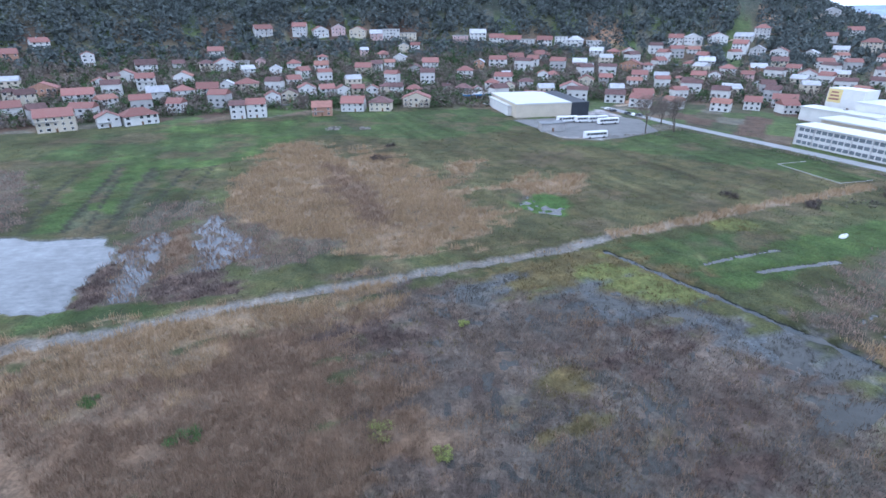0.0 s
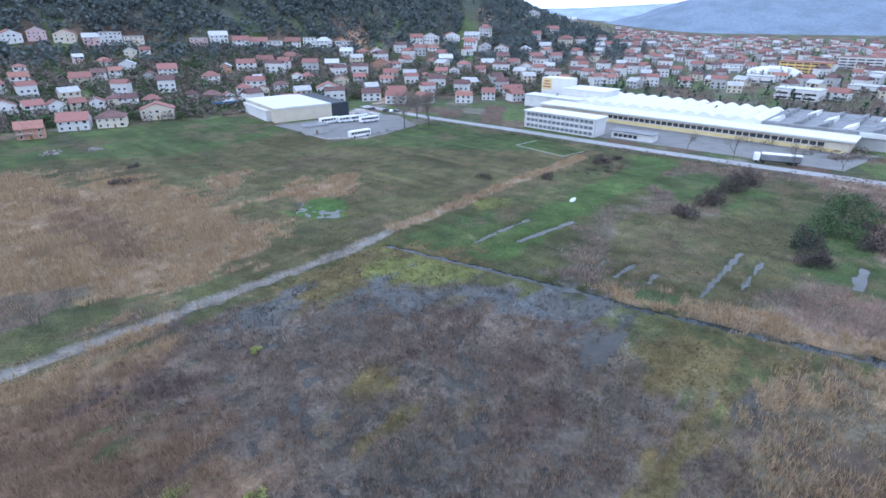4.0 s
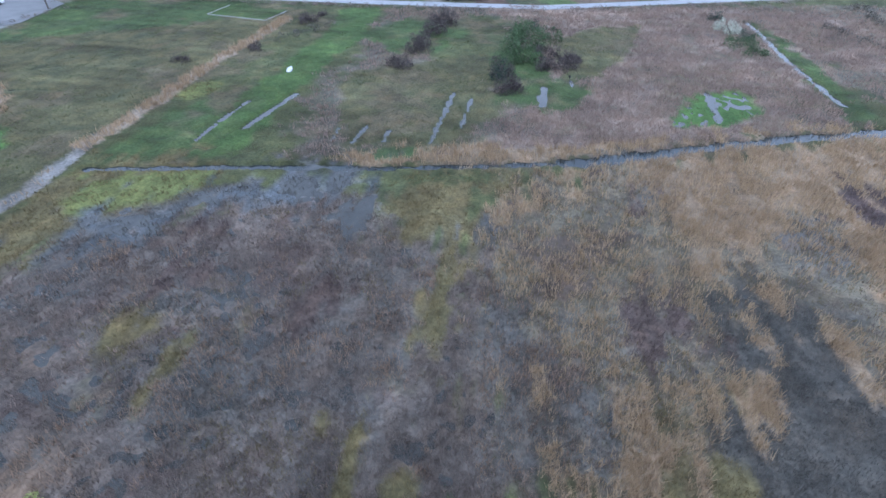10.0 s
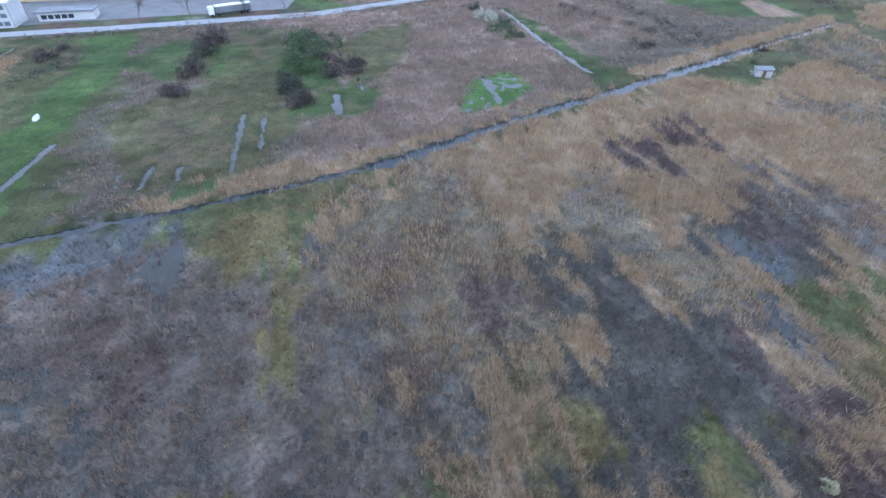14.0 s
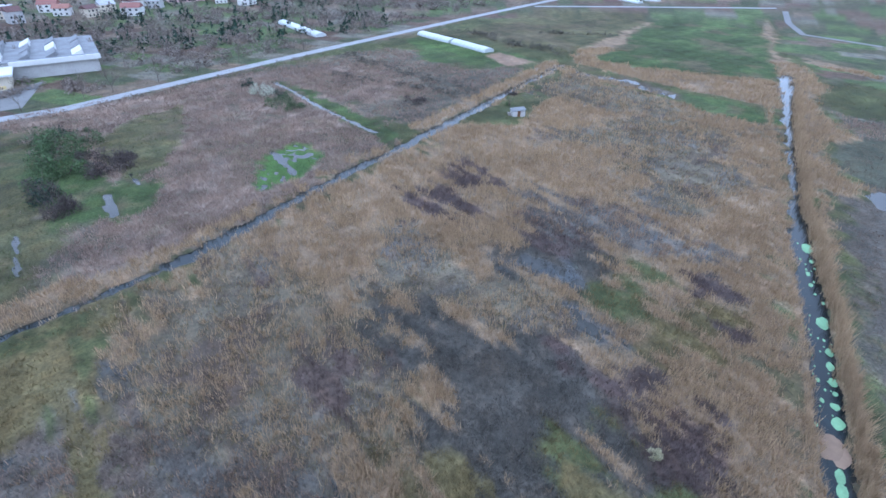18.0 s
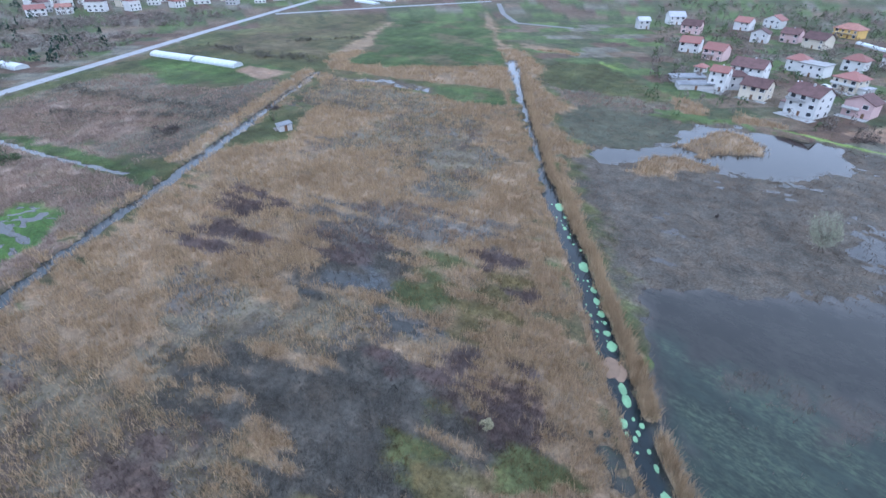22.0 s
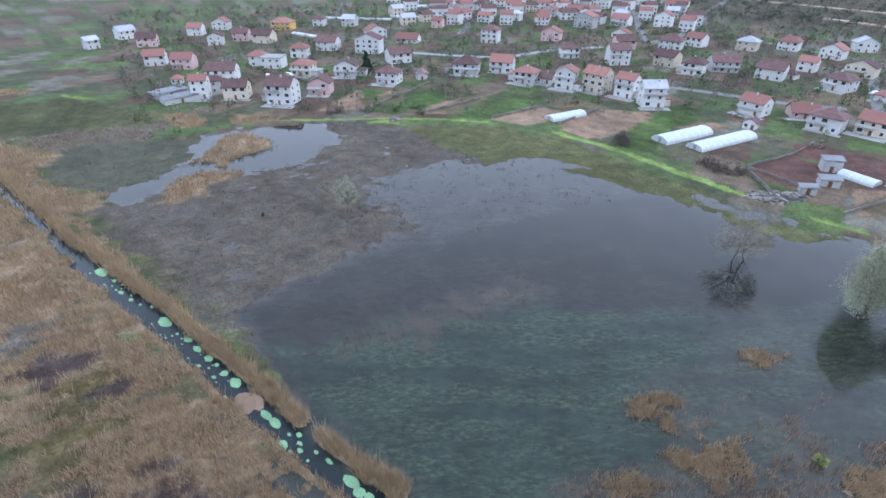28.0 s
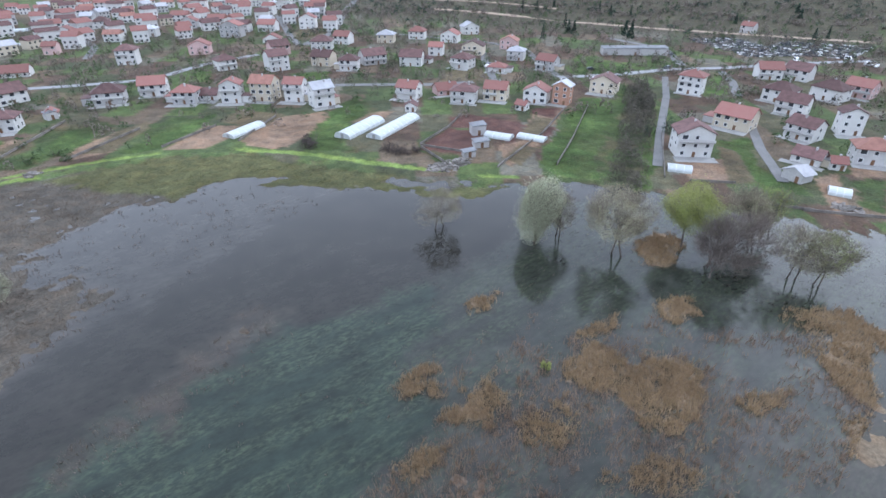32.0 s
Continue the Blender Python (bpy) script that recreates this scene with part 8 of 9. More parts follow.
bush(204.1, 15.1, 5, 4, "leaf_green", 120, "dense green leafy bush")
bush(235.8, 34.3, 6, 4, "leaf_dark", 121, "dark evergreen bush on the meadow")
bush(114.4, 152.1, 4, 2, "thorn", 122, "bare dark thorn bush on the wet meadow")
bush(157.8, 163.6, 5, 2.5, "thorn", 123, "bare dark thorn bush on the wet meadow")
bush(188.3, -63.9, 3, 5, "leaf_green", 124, "dense green leafy bush")
bush(154.1, 76.9, 10, 8, "leaf_green", 400, "dense dark green bush on the wet meadow")
bush(166.7, 76.3, 10, 8, "leaf_green", 401, "dense dark green bush on the wet meadow")
bush(177, 85, 10, 7, "leaf_green", 402, "dense dark green bush on the wet meadow")
bush(177.5, 76, 8, 6, "leaf_green", 403, "dense dark green bush on the wet meadow")
bush(139, 72.2, 8, 6, "thorn", 404, "bare dark thorn bush on the wet meadow")
bush(126.9, 66.7, 6, 5, "thorn", 405, "bare dark thorn bush on the wet meadow")
bush(153.5, 61.2, 9, 4, "thorn", 406, "bare dark thorn bush on the wet meadow")
bush(152.1, 65.1, 8, 4, "thorn", 407, "bare dark thorn bush on the wet meadow")
bush(163.1, 60.7, 6, 3, "thorn", 408, "bare dark thorn bush on the wet meadow")
bush(132.6, 65.4, 5, 3, "thorn", 409, "bare dark thorn bush on the wet meadow")
bush(207.8, 20.3, 9, 5, "leaf_green", 410, "dense green bush beside the ditch")
bush(200.8, 14.7, 7, 4, "leaf_green", 411, "dense green bush beside the ditch")
bush(127.1, 101.5, 6, 4, "thorn", 412, "bare dark thorn bush on the wet meadow")
bush(144.3, 106.5, 8, 5, "thorn", 413, "bare dark thorn bush on the wet meadow")
bush(162.9, 112.4, 8, 5, "thorn", 414, "bare dark thorn bush on the wet meadow")
bush(176, 116.1, 8, 5, "thorn", 415, "bare dark thorn bush on the wet meadow")
bush(115.5, 155, 5, 2.5, "thorn", 416, "bare dark thorn bush on the wet meadow")
bush(94.6, 163.1, 6, 2, "thorn", 417, "bare dark thorn bush on the wet meadow")
bush(147.6, 162, 9, 3, "thorn", 418, "bare dark thorn bush on the wet meadow")
bush(199.5, -30.5, 8, 3, "thorn", 419, "bare dark thorn bush on the wet meadow")
bush(202.9, -69, 5, 2, "thorn", 420, "bare dark thorn bush on the wet meadow")
bush(-55.4, 63.4, 3, 0.8, "weed_leaf", 125, "low bright green plants among brown reeds")
bush(-55.1, 64.3, 2.5, 0.7, "weed_leaf", 126, "low bright green plants among brown reeds")
bush(-37, 56.4, 4, 0.9, "weed_leaf", 127, "low bright green plants among brown reeds")
bush(-35.7, 57.2, 3, 0.7, "weed_leaf", 128, "low bright green plants among brown reeds")
bush(-9.3, 57.5, 4, 0.6, "leaf_yellow", 129, "low yellow-green marsh plant among reeds")
bush(-0.1, 53.5, 3, 0.5, "leaf_yellow", 130, "low yellow-green marsh plant among reeds")
bush(3.8, 86.5, 2, 0.5, "leaf_yellow", 131, "low yellow-green marsh plant among reeds")
bush(40.5, -34.4, 1.8, 0.8, "leaf_tan", 132, "pale low shrub among the reeds")
bush(-46.1, -47.5, 1.5, 1.5, "leaf_yellow", 133, "low yellow-green marsh plant among reeds")
bush(-25.7, 212.4, 9, 2, "thorn", 134, "bare dark thorn bush on the wet meadow")
bush(-24.4, 236.5, 5, 1.5, "thorn", 135, "bare dark thorn bush on the wet meadow")
bush(52.6, -120, 1, 1, "thorn", 136, "bare dark thorn bush on the wet meadow")
bush(-57.6, -175.6, 7, 4, "thorn", 137, "bare dark thorn bush on the wet meadow")
bush(-53.9, -171.7, 6, 3, "thorn", 138, "bare dark thorn bush on the wet meadow")
bush(-76, -151.4, 7, 4, "thorn", 139, "bare dark thorn bush on the wet meadow")
bush(-78.2, -147.6, 6, 4, "thorn", 140, "bare dark thorn bush on the wet meadow")
bush(-82.3, -146.9, 5, 3, "thorn", 141, "bare dark thorn bush on the wet meadow")
bush(48.6, -205, 7, 6, "thorn", 142, "bare dark thorn bush on the wet meadow")
bush(25.6, -209.3, 4, 3, "leaf_green", 143, "dense green leafy bush")
bush(17.8, -212.5, 4, 3, "leaf_green", 144, "dense green leafy bush")
bush(15.8, -204.5, 4, 3, "leaf_green", 145, "dense green leafy bush")
bush(-160.1, -111.3, 3.5, 6, "leaf_dark", 146, "dark evergreen bush on the meadow")
bush(-167.8, -109.2, 6, 8, "leaf_dark", 147, "dark evergreen bush on the meadow")
bush(-167.5, -121.4, 5, 4, "thorn", 148, "bare dark thorn bush on the wet meadow")
bush(-271, -281.2, 3, 10, "leaf_dark", 200, "dark green conifer beside the houses", "conifer", 320, True)
bush(-331.8, -318.4, 3, 9, "leaf_dark", 201, "dark green conifer beside the houses", "conifer", 320, True)
bush(-303.4, -288.2, 4, 9, "leaf_dark", 202, "dark green conifer beside the houses", "conifer", 320, True)
bush(-302.4, -281.7, 4, 9, "leaf_dark", 203, "dark green conifer beside the houses", "conifer", 320, True)
bush(-327.7, -256.6, 5, 10, "leaf_dark", 204, "dark green conifer beside the houses", "conifer", 320, True)
bush(-320.7, -246.2, 5, 11, "leaf_dark", 205, "dark green conifer beside the houses", "conifer", 320, True)
bush(-389.3, -321.5, 3, 8, "leaf_dark", 206, "dark green conifer beside the houses", "conifer", 320, True)
bush(-397.7, -307.4, 3, 8, "leaf_dark", 207, "dark green conifer beside the houses", "conifer", 320, True)
bush(-433.6, -235.5, 3, 8, "leaf_dark", 208, "dark green conifer beside the houses", "conifer", 320, True)
bush(-423.8, -172.7, 3, 7, "leaf_dark", 209, "dark green conifer beside the houses", "conifer", 320, True)
bush(-426.5, -165.6, 3, 9, "leaf_dark", 210, "dark green conifer beside the houses", "conifer", 320, True)
bush(-352.9, -373.8, 3, 9, "leaf_dark", 211, "dark green conifer beside the houses", "conifer", 320, True)
bush(-350.9, -390.3, 3, 8, "leaf_dark", 212, "dark green conifer beside the houses", "conifer", 320, True)
bush(-391.2, -335.7, 3, 8, "leaf_dark", 213, "dark green conifer beside the houses", "conifer", 320, True)
bush(-372.5, -372.4, 3, 9, "leaf_dark", 214, "dark green conifer beside the houses", "conifer", 320, True)
bush(45.4, -275.5, 6, 10, "leaf_dark", 215, "dark green conifer beside the houses", "conifer", 320, True)
bush(-495.5, -219.8, 4, 8, "leaf_dark", 216, "dark green conifer beside the houses", "conifer", 320, True)
bush(-480.6, -210, 4, 7, "leaf_dark", 217, "dark green conifer beside the houses", "conifer", 320, True)


# ---- far town, woods and shrubs ----
rnd = random.Random(77)


taken = [o.location.copy() for o in scene.objects if o.name.startswith(("house", "apartment_block", "factory", "store_hall", "sports_dome", "polytunnel"))]


def clear(x, y, gap):
    return all((x - p.x) ** 2 + (y - p.y) ** 2 > gap * gap for p in taken)


def plain_house(seed):
    """Arrays of a plain house, for the far town: walls, windows and roof, with a material number to each face."""
    q = random.Random(seed)
    w, d, h = q.uniform(8, 14) / 2, q.uniform(7, 10) / 2, q.choice((5.5, 6, 8))
    bm = bmesh.new()
    box(bm, -w, -d, -3, w, d, h, q.choice((0, 0, 0, 1, 2)))
    k = q.choice((3, 4, 4, 6, 6, 3, 5))
    prism(bm, [(-d - 0.5, h - 0.2), (d + 0.5, h - 0.2), (0, h + d * 0.6)], -w - 0.4, w + 0.4, k)
    roof = [f for f in bm.faces if f.material_index == k]
    bmesh.ops.rotate(bm, verts=list({v for f in roof for v in f.verts}), matrix=Matrix.Rotation(math.pi / 2, 3, "Z"))
    for s in range(2):
        for i in range(3):
            box(bm, -w + w * 2 * (i + 0.3) / 3, -d - 0.06, 1 + 2.8 * s, -w + w * 2 * (i + 0.7) / 3, -d + 0.02, 2.3 + 2.8 * s, 7)
    me = bpy.data.meshes.new("plain_house")
    bm.to_mesh(me)
    bm.free()
    return me


protos = [plain_house(i) for i in range(16)]
rows_of = bmesh.new()


def settle(x, y, turn):
    me = protos[rnd.randrange(16)].copy()
    me.transform(pose(x, y, level(x, y) - 0.3, 0, 0, turn))
    rows_of.from_mesh(me)
    bpy.data.meshes.remove(me)


placed = 0
for tries in range(6000):
    if placed >= 480:
        break
    a, r = rnd.uniform(14, 84), 470 + 1100 * rnd.random() ** 1.7
    if a > 46 and r < 640 and rnd.random() < 0.8:
        continue
    x, y = r * math.sin(radians(a)), r * math.cos(radians(a))
    if level(x, y) > 22 or not clear(x, y, 14 + 0.01 * r):
        continue
    taken.append(Vector((x, y, 0)))
    settle(x, y, -a + rnd.choice((-35, -20, 0, 15, 40)))
    placed += 1
# houses strung between those of the lower slope and beyond the far village
for tries in range(2600):
    if placed >= 720:
        break
    a = rnd.choice((rnd.uniform(-44, 34), rnd.uniform(92, 112), rnd.uniform(174, 203)))
    r = rnd.uniform(365, 520) if a < 60 else rnd.uniform(430, 680) if a > 140 else rnd.uniform(540, 760)
    x, y = r * math.sin(radians(a)), r * math.cos(radians(a))
    if not clear(x, y, 19) or (a < 60 and level(x, y) > 26) or (a < 60 and (r - 342 - 55 * min(1, max(0, a / 22)) > 115)):
        continue
    taken.append(Vector((x, y, 0)))
    settle(x, y, -a + rnd.choice((-25, -10, 0, 12, 30)))
    placed += 1
for me in protos:
    bpy.data.meshes.remove(me)
tagged(part("town_houses", rows_of, [M[k] for k in ("plaster_white", "plaster_cream", "plaster_grey", "roof_red", "roof_dark", "roof_orange", "roof_grey", "glass")]), "many small white houses with red and brown roofs", "houses", kind="stuff")

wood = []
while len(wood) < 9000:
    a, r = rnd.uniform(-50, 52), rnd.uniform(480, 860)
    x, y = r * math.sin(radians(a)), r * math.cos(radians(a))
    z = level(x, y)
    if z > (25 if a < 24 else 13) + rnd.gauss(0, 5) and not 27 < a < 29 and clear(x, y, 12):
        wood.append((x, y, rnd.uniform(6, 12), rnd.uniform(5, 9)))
# this wood's leaf colour has the haze of the distance mixed in
thicket("hillside_wood", "dense dark pine and oak wood covering the hillside", "hazed_wood", wood, 5, 34, False, "wood", 0.2)
shr, dark = [], []
while len(shr) < 3600:
    a, r = rnd.uniform(-46, 40), rnd.uniform(300, 540)
    x, y = r * math.sin(radians(a)), r * math.cos(radians(a))
    if clear(x, y, 7) and level(x, y) > 0.6:
        (shr if rnd.random() < 0.6 else dark).append((x, y, rnd.uniform(3.5, 8.5), rnd.uniform(2.5, 6.5)))
thicket("garden_shrubs", "bare brown garden trees and shrubs between the hillside houses", "twig", shr, 6)
thicket("garden_evergreens", "dark green shrubs between the hillside houses", "leaf_green", dark, 7)
vil, vdark = [], []
while len(vil) < 2300:
    a, r = rnd.uniform(148, 258), rnd.uniform(205, 560)
    x, y = r * math.sin(radians(a)), r * math.cos(radians(a))
    if clear(x, y, 8) and y < -60 and (r > 260 or rnd.random() < 0.25):
        (vil if rnd.random() < 0.62 else vdark).append((x, y, rnd.uniform(1.6, 5), rnd.uniform(1.4, 4.8)))
thicket("village_shrubs", "bare garden trees and hedges in the village", "twig", vil, 8)
thicket("village_greenery", "green garden shrubs in the village", "leaf_green", vdark, 9)
bare = []
while len(bare) < 230:
    a, r = rnd.uniform(150, 256), rnd.uniform(212, 460)
    x, y = r * math.sin(radians(a)), r * math.cos(radians(a))
    if clear(x, y, 9.5) and y < -70 and (r > 235 or rnd.random() < 0.3):
        bare.append((x, y, rnd.uniform(3.5, 6.5), rnd.uniform(4, 7)))
thicket("village_trees", "bare dark fruit trees in the village gardens", "bramble", bare, 19, 130, size=0.07)
tw, tdark = [], []
while len(tw) < 1500:
    a, r = rnd.uniform(14, 96), 330 + 1200 * rnd.random() ** 1.5
    x, y = r * math.sin(radians(a)), r * math.cos(radians(a))
    if clear(x, y, 9) and (x - 217) * 0.9 + (y - 97) * 0.4 > 75:
        (tw if rnd.random() < 0.55 else tdark).append((x, y, rnd.uniform(3, 7), rnd.uniform(3, 9)))
thicket("town_trees", "bare trees and scrub round the town", "twig", tw, 12)
thicket("town_evergreens", "dark trees round the town", "leaf_dark", tdark, 13, 30, cone=True)
scrub = []
while len(scrub) < 1300:
    x, y = rnd.uniform(235, 520), rnd.uniform(-260, 240)
    d = (x - 294) * 0.72 + (y - 13) * 0.69
    if 14 < d < 210 and rnd.random() < 0.9 and abs((x * 0.3 - y * 0.2) % 40 - 20) > 5 and clear(x, y, 30):
        scrub.append((x, y, rnd.uniform(3, 7), rnd.uniform(1.5, 4)))
thicket("roadside_scrub", "bare thorn scrub and young trees beyond the road", "twig", scrub, 14)
hedge = []
for (ax, ay), (bx, by) in (((120, 280), (150, 222)), ((150, 222), (178, 164)), ((178, 164), (212, 96)), ((212, 96), (290, 10)), ((58, 252), (112, 262))):
    n = int(math.hypot(bx - ax, by - ay) / 1.6)
    for i in range(n):
        if rnd.random() < 0.85:
            hedge.append((ax + (bx - ax) * i / n - 2 + rnd.gauss(0, 1), ay + (by - ay) * i / n + rnd.gauss(0, 1) - 1.5, rnd.uniform(1.6, 3.2), rnd.uniform(0.9, 2.0)))
thicket("roadside_hedge", "dark bare hedge along the road and yard", "twig", hedge, 15, 40)
for i, (x, y) in enumerate(((196, 141), (206, 122), (213, 108), (226, 92), (234, 84), (247, 70), (259, 56), (276, 40), (189, 158), (300, 10))):
    tree("tree", "bare roadside poplar with a pale trunk", x + 4, y + 2, rnd.uniform(8, 12), "twig", 300 + i, 10, 1, 0.3, 0.6)
brake = []
for row in (((290.9, -9.3), (260, -23.6), (238.7, -37.1), (216.8, -51), (197, -56.7)), ((347.6, -80), (321.7, -100.7)), ((304.6, -105.2), (276.6, -121.1)), ((333.4, -90.6), (309.6, -96.2)), ((302.8, -98.3), (269.8, -118.4)), ((327.7, -129.4), (309.5, -170)), ((125.9, 154.5), (149.1, 153.4)), ((250.7, 0.1), (229.8, -22.6), (215.4, -39.8), (201.8, -51.1)), ((195.7, -21.6), (198.1, -34.8))):
    for (ax, ay), (bx, by) in zip(row, row[1:]):
        for i in range(int(math.hypot(bx - ax, by - ay) / 1.5)):
            f = rnd.random()
            brake.append((ax + (bx - ax) * f + rnd.gauss(0, 1.8), ay + (by - ay) * f + rnd.gauss(0, 1.8), rnd.uniform(1.8, 4.2), rnd.uniform(1.0, 2.6)))
thicket("meadow_brake", "rows of low bare thorn shrubs across the meadows", "bramble", brake, 18, 50)
heath, pines = [], []
while len(heath) < 2600:
    a, r = rnd.uniform(198, 262), rnd.uniform(400, 900)
    x, y = r * math.sin(radians(a)), r * math.cos(radians(a))
    if clear(x, y, 10) and (r > 500 or rnd.random() < 0.2):
        (heath if rnd.random() < 0.62 else pines).append((x, y, rnd.uniform(3, 7), rnd.uniform(1.5, 4)))
thicket("heath_scrub", "grey-brown thorn scrub on the slope behind the village", "twig", heath, 16)
thicket("heath_juniper", "dark juniper bushes on the slope behind the village", "leaf_dark", pines, 17)


# ---- small things on water and meadow ----
def pads(name, label, mat, pts, count, spread, size, seed, z=0.03):
    """Irregular floating mats along a line, as one mesh of stuff."""
    rs = np.random.RandomState(seed)
    p = np.array(pts, float)
    seg = np.hypot(*(p[1:] - p[:-1]).T)
    cum = np.concatenate([[0], np.cumsum(seg)])
    bm = bmesh.new()
    for i in range(count):
        d = rs.rand() * cum[-1]
        k = min(np.searchsorted(cum, d, side="right") - 1, len(seg) - 1)
        f = (d - cum[k]) / seg[k]
        w = (p[k + 1] - p[k]) / seg[k]
        c = p[k] + (p[k + 1] - p[k]) * f + np.array((-w[1], w[0])) * rs.randn() * spread
        s, n = size * (0.35 + rs.rand()), 11
        rad = s * (0.65 + 0.5 * rs.rand(n))
        rad = (rad + np.roll(rad, 1)) / 2
        stretch = 1 + rs.rand()
        ring = []
        for j in range(n):
            a = 2 * math.pi * j / n
            u, v = math.cos(a) * rad[j] * stretch, math.sin(a) * rad[j]
            ring.append((c[0] + w[0] * u - w[1] * v, c[1] + w[1] * u + w[0] * v))
        zz = z + 0.01 * rs.rand()
        top, low = [bm.verts.new((*q, zz)) for q in ring], [bm.verts.new((*q, -0.03)) for q in ring]
        bm.faces.new(top)
        for j in range(n):
            bm.faces.new((low[j], low[(j + 1) % n], top[(j + 1) % n], top[j]))
    return tagged(part(name, bm, mat), label, "algae", kind="stuff")


def heap(x, y, w, h, label, seed, mat="rubble", name="debris", n=40):
    """A heap of broken boards and stones."""
    rs = random.Random(seed)
    bm = bmesh.new()
    for i in range(n):
        a, d = rs.uniform(0, 6.28), w / 2 * math.sqrt(rs.random())
        s = rs.uniform(0.15, 0.5)
        v = box(bm, -s * rs.uniform(1, 3), -s, -s * 0.5, s * rs.uniform(1, 3), s, s * 0.5)
        m = Matrix.Translation((math.cos(a) * d, math.sin(a) * d, max(0.1, h * (1 - 2 * d / w) * rs.random()))) @ Euler((rs.uniform(-0.5, 0.5), rs.uniform(-0.5, 0.5), rs.uniform(0, 3))).to_matrix().to_4x4()
        bmesh.ops.transform(bm, matrix=m, verts=v)
    ob = part(name, bm, M[mat])
    ob.location = (x, y, level(x, y) - 0.05)
    return tagged(ob, label, "heap")


def boat(x, y, turn):
    t = thing("rowing_boat", x, y, level(x, y) + 0.05, turn, "small pale upturned boat lying on the meadow", "boat")
    bm = bmesh.new()
    out = []
    for z, k in ((0, 1.0), (0.35, 0.82), (0.5, 0.4)):
        out.append([bm.verts.new((2.4 * k * math.cos(a), 0.8 * k * math.sin(a) * (1 - 0.3 * math.cos(a)), z)) for a in [i * math.pi / 7 for i in range(14)]])
    for p, q in zip(out, out[1:]):
        for i in range(14):
            bm.faces.new((p[i], p[(i + 1) % 14], q[(i + 1) % 14], q[i]))
    bm.faces.new(out[-1])
    part("hull", bm, M["white_roof"], t)
    part("keel", boxed(-1.2, -0.04, 0.505, 1.2, 0.04, 0.58), M["concrete"], t)


def graves(places, seed):
    """Rows of dark and pale gravestones: past counting, one mesh."""
    rs = random.Random(seed)
    bm = bmesh.new()
    for x, y, a in places:
        m = pose(x, y, level(x, y) + 0.1, 0, 0, a)
        k = rs.choice((0, 0, 0, 1, 2))
        v = box(bm, -0.5, -1, 0, 0.5, 1, 0.45, k) + box(bm, -0.45, 0.86, 0.46, 0.45, 1, 1.2, rs.choice((0, 0, 1)))
        bmesh.ops.transform(bm, matrix=m, verts=v)
    return tagged(part("gravestones", bm, [M["steel_dark"], M["concrete"], M["car_white"]]), "rows of dark and pale stone graves", "graves", kind="stuff")


def garden_wall(h, *pts):
    """A low garden wall along a line."""
    t = None
    for (ax, ay), (bx, by) in zip(pts, pts[1:]):
        L = math.hypot(bx - ax, by - ay)
        ob = part("garden_wall", boxed(0, -0.09, -0.6, L, 0.09, h), M["rubble"])
        ob.location, ob.rotation_euler = (ax, ay, level(ax, ay)), (0, 0, math.atan2(by - ay, bx - ax))
        tagged(ob, "low grey concrete wall between garden plots", "wall", "garden walls")


def mat(x, y, length, width, seed):
    """One mat of algae, a ragged thick-edged sheet lying along the ditch."""
    rs = np.random.RandomState(seed)
    n = 18
    rad = 0.72 + 0.36 * rs.rand(n)
    rad = (rad + 0.5 * np.roll(rad, 1)) / 1.5
    bm = bmesh.new()
    c, d = math.cos(radians(-40)), math.sin(radians(-40))
    top, low = [], []
    for j in range(n):
        a = 2 * math.pi * j / n
        u, v = math.cos(a) * rad[j] * length / 2, math.sin(a) * rad[j] * width / 2
        top.append(bm.verts.new((c * u - d * v, d * u + c * v, 0.035)))
        low.append(bm.verts.new(((c * u - d * v) * 1.04, (d * u + c * v) * 1.04, -0.03)))
    bm.faces.new(top)
    for j in range(n):
        bm.faces.new((low[j], low[(j + 1) % n], top[(j + 1) % n], top[j]))
    ob = part("algae_mat", bm, M["weed_pale"])
    ob.location = (x, y, 0)
    tagged(ob, "pale green algae mat floating in the dark ditch", "algae mat", "algae mats in the ditch")


for i, (x, y, length, width) in enumerate(((80.1, -94.6, 4.6, 2.2), (75.4, -91.4, 1.6, 1), (71.8, -87.2, 1.8, 0.9), (68.5, -84.8, 1.6, 0.9), (58.5, -77.8, 3.8, 2.2), (52.1, -72.9, 2.2, 1.3), (49.4, -70.5, 2.4, 1.2), (46.4, -68.2, 2.2, 1.5), (44.5, -66.6, 1.2, 0.8), (42.5, -64.6, 1.6, 1.3), (39.9, -62.5, 2.8, 1.8), (35.8, -58.4, 1.2, 0.8), (33, -55.9, 2.6, 1.3), (31.1, -54.4, 2.8, 1.5), (29, -50.4, 2.2, 1.6), (27, -52.2, 1.2, 0.8), (27.5, -49.3, 0.9, 0.6), (23.9, -49.3, 1, 0.6), (21.8, -47.8, 1.4, 0.7), (18.2, -44.7, 3, 1.8), (16.9, -43.1, 2.2, 1.6), (24.3, -45.9, 1.3, 0.6))):
    mat(x, y, length, width, 40 + i)
pads("algae_fleck", "small pale green algae flecks in the ditch", M["weed_pale"], [(22, -46), (33.8, -56), (56.8, -75), (82.4, -96.4)], 45, 0.9, 0.3, 3)
pads("algae_mat", "small pale algae mats in the ditch", M["weed_pale"], [(2.3, -29.3), (16.5, -42.5)], 40, 0.75, 0.55, 5)
pads("dead_reed_mat", "raft of pale dead reeds in the ditch", M["brown"], [(37.3, -59.1), (35.7, -57.8)], 7, 0.5, 1.2, 6)
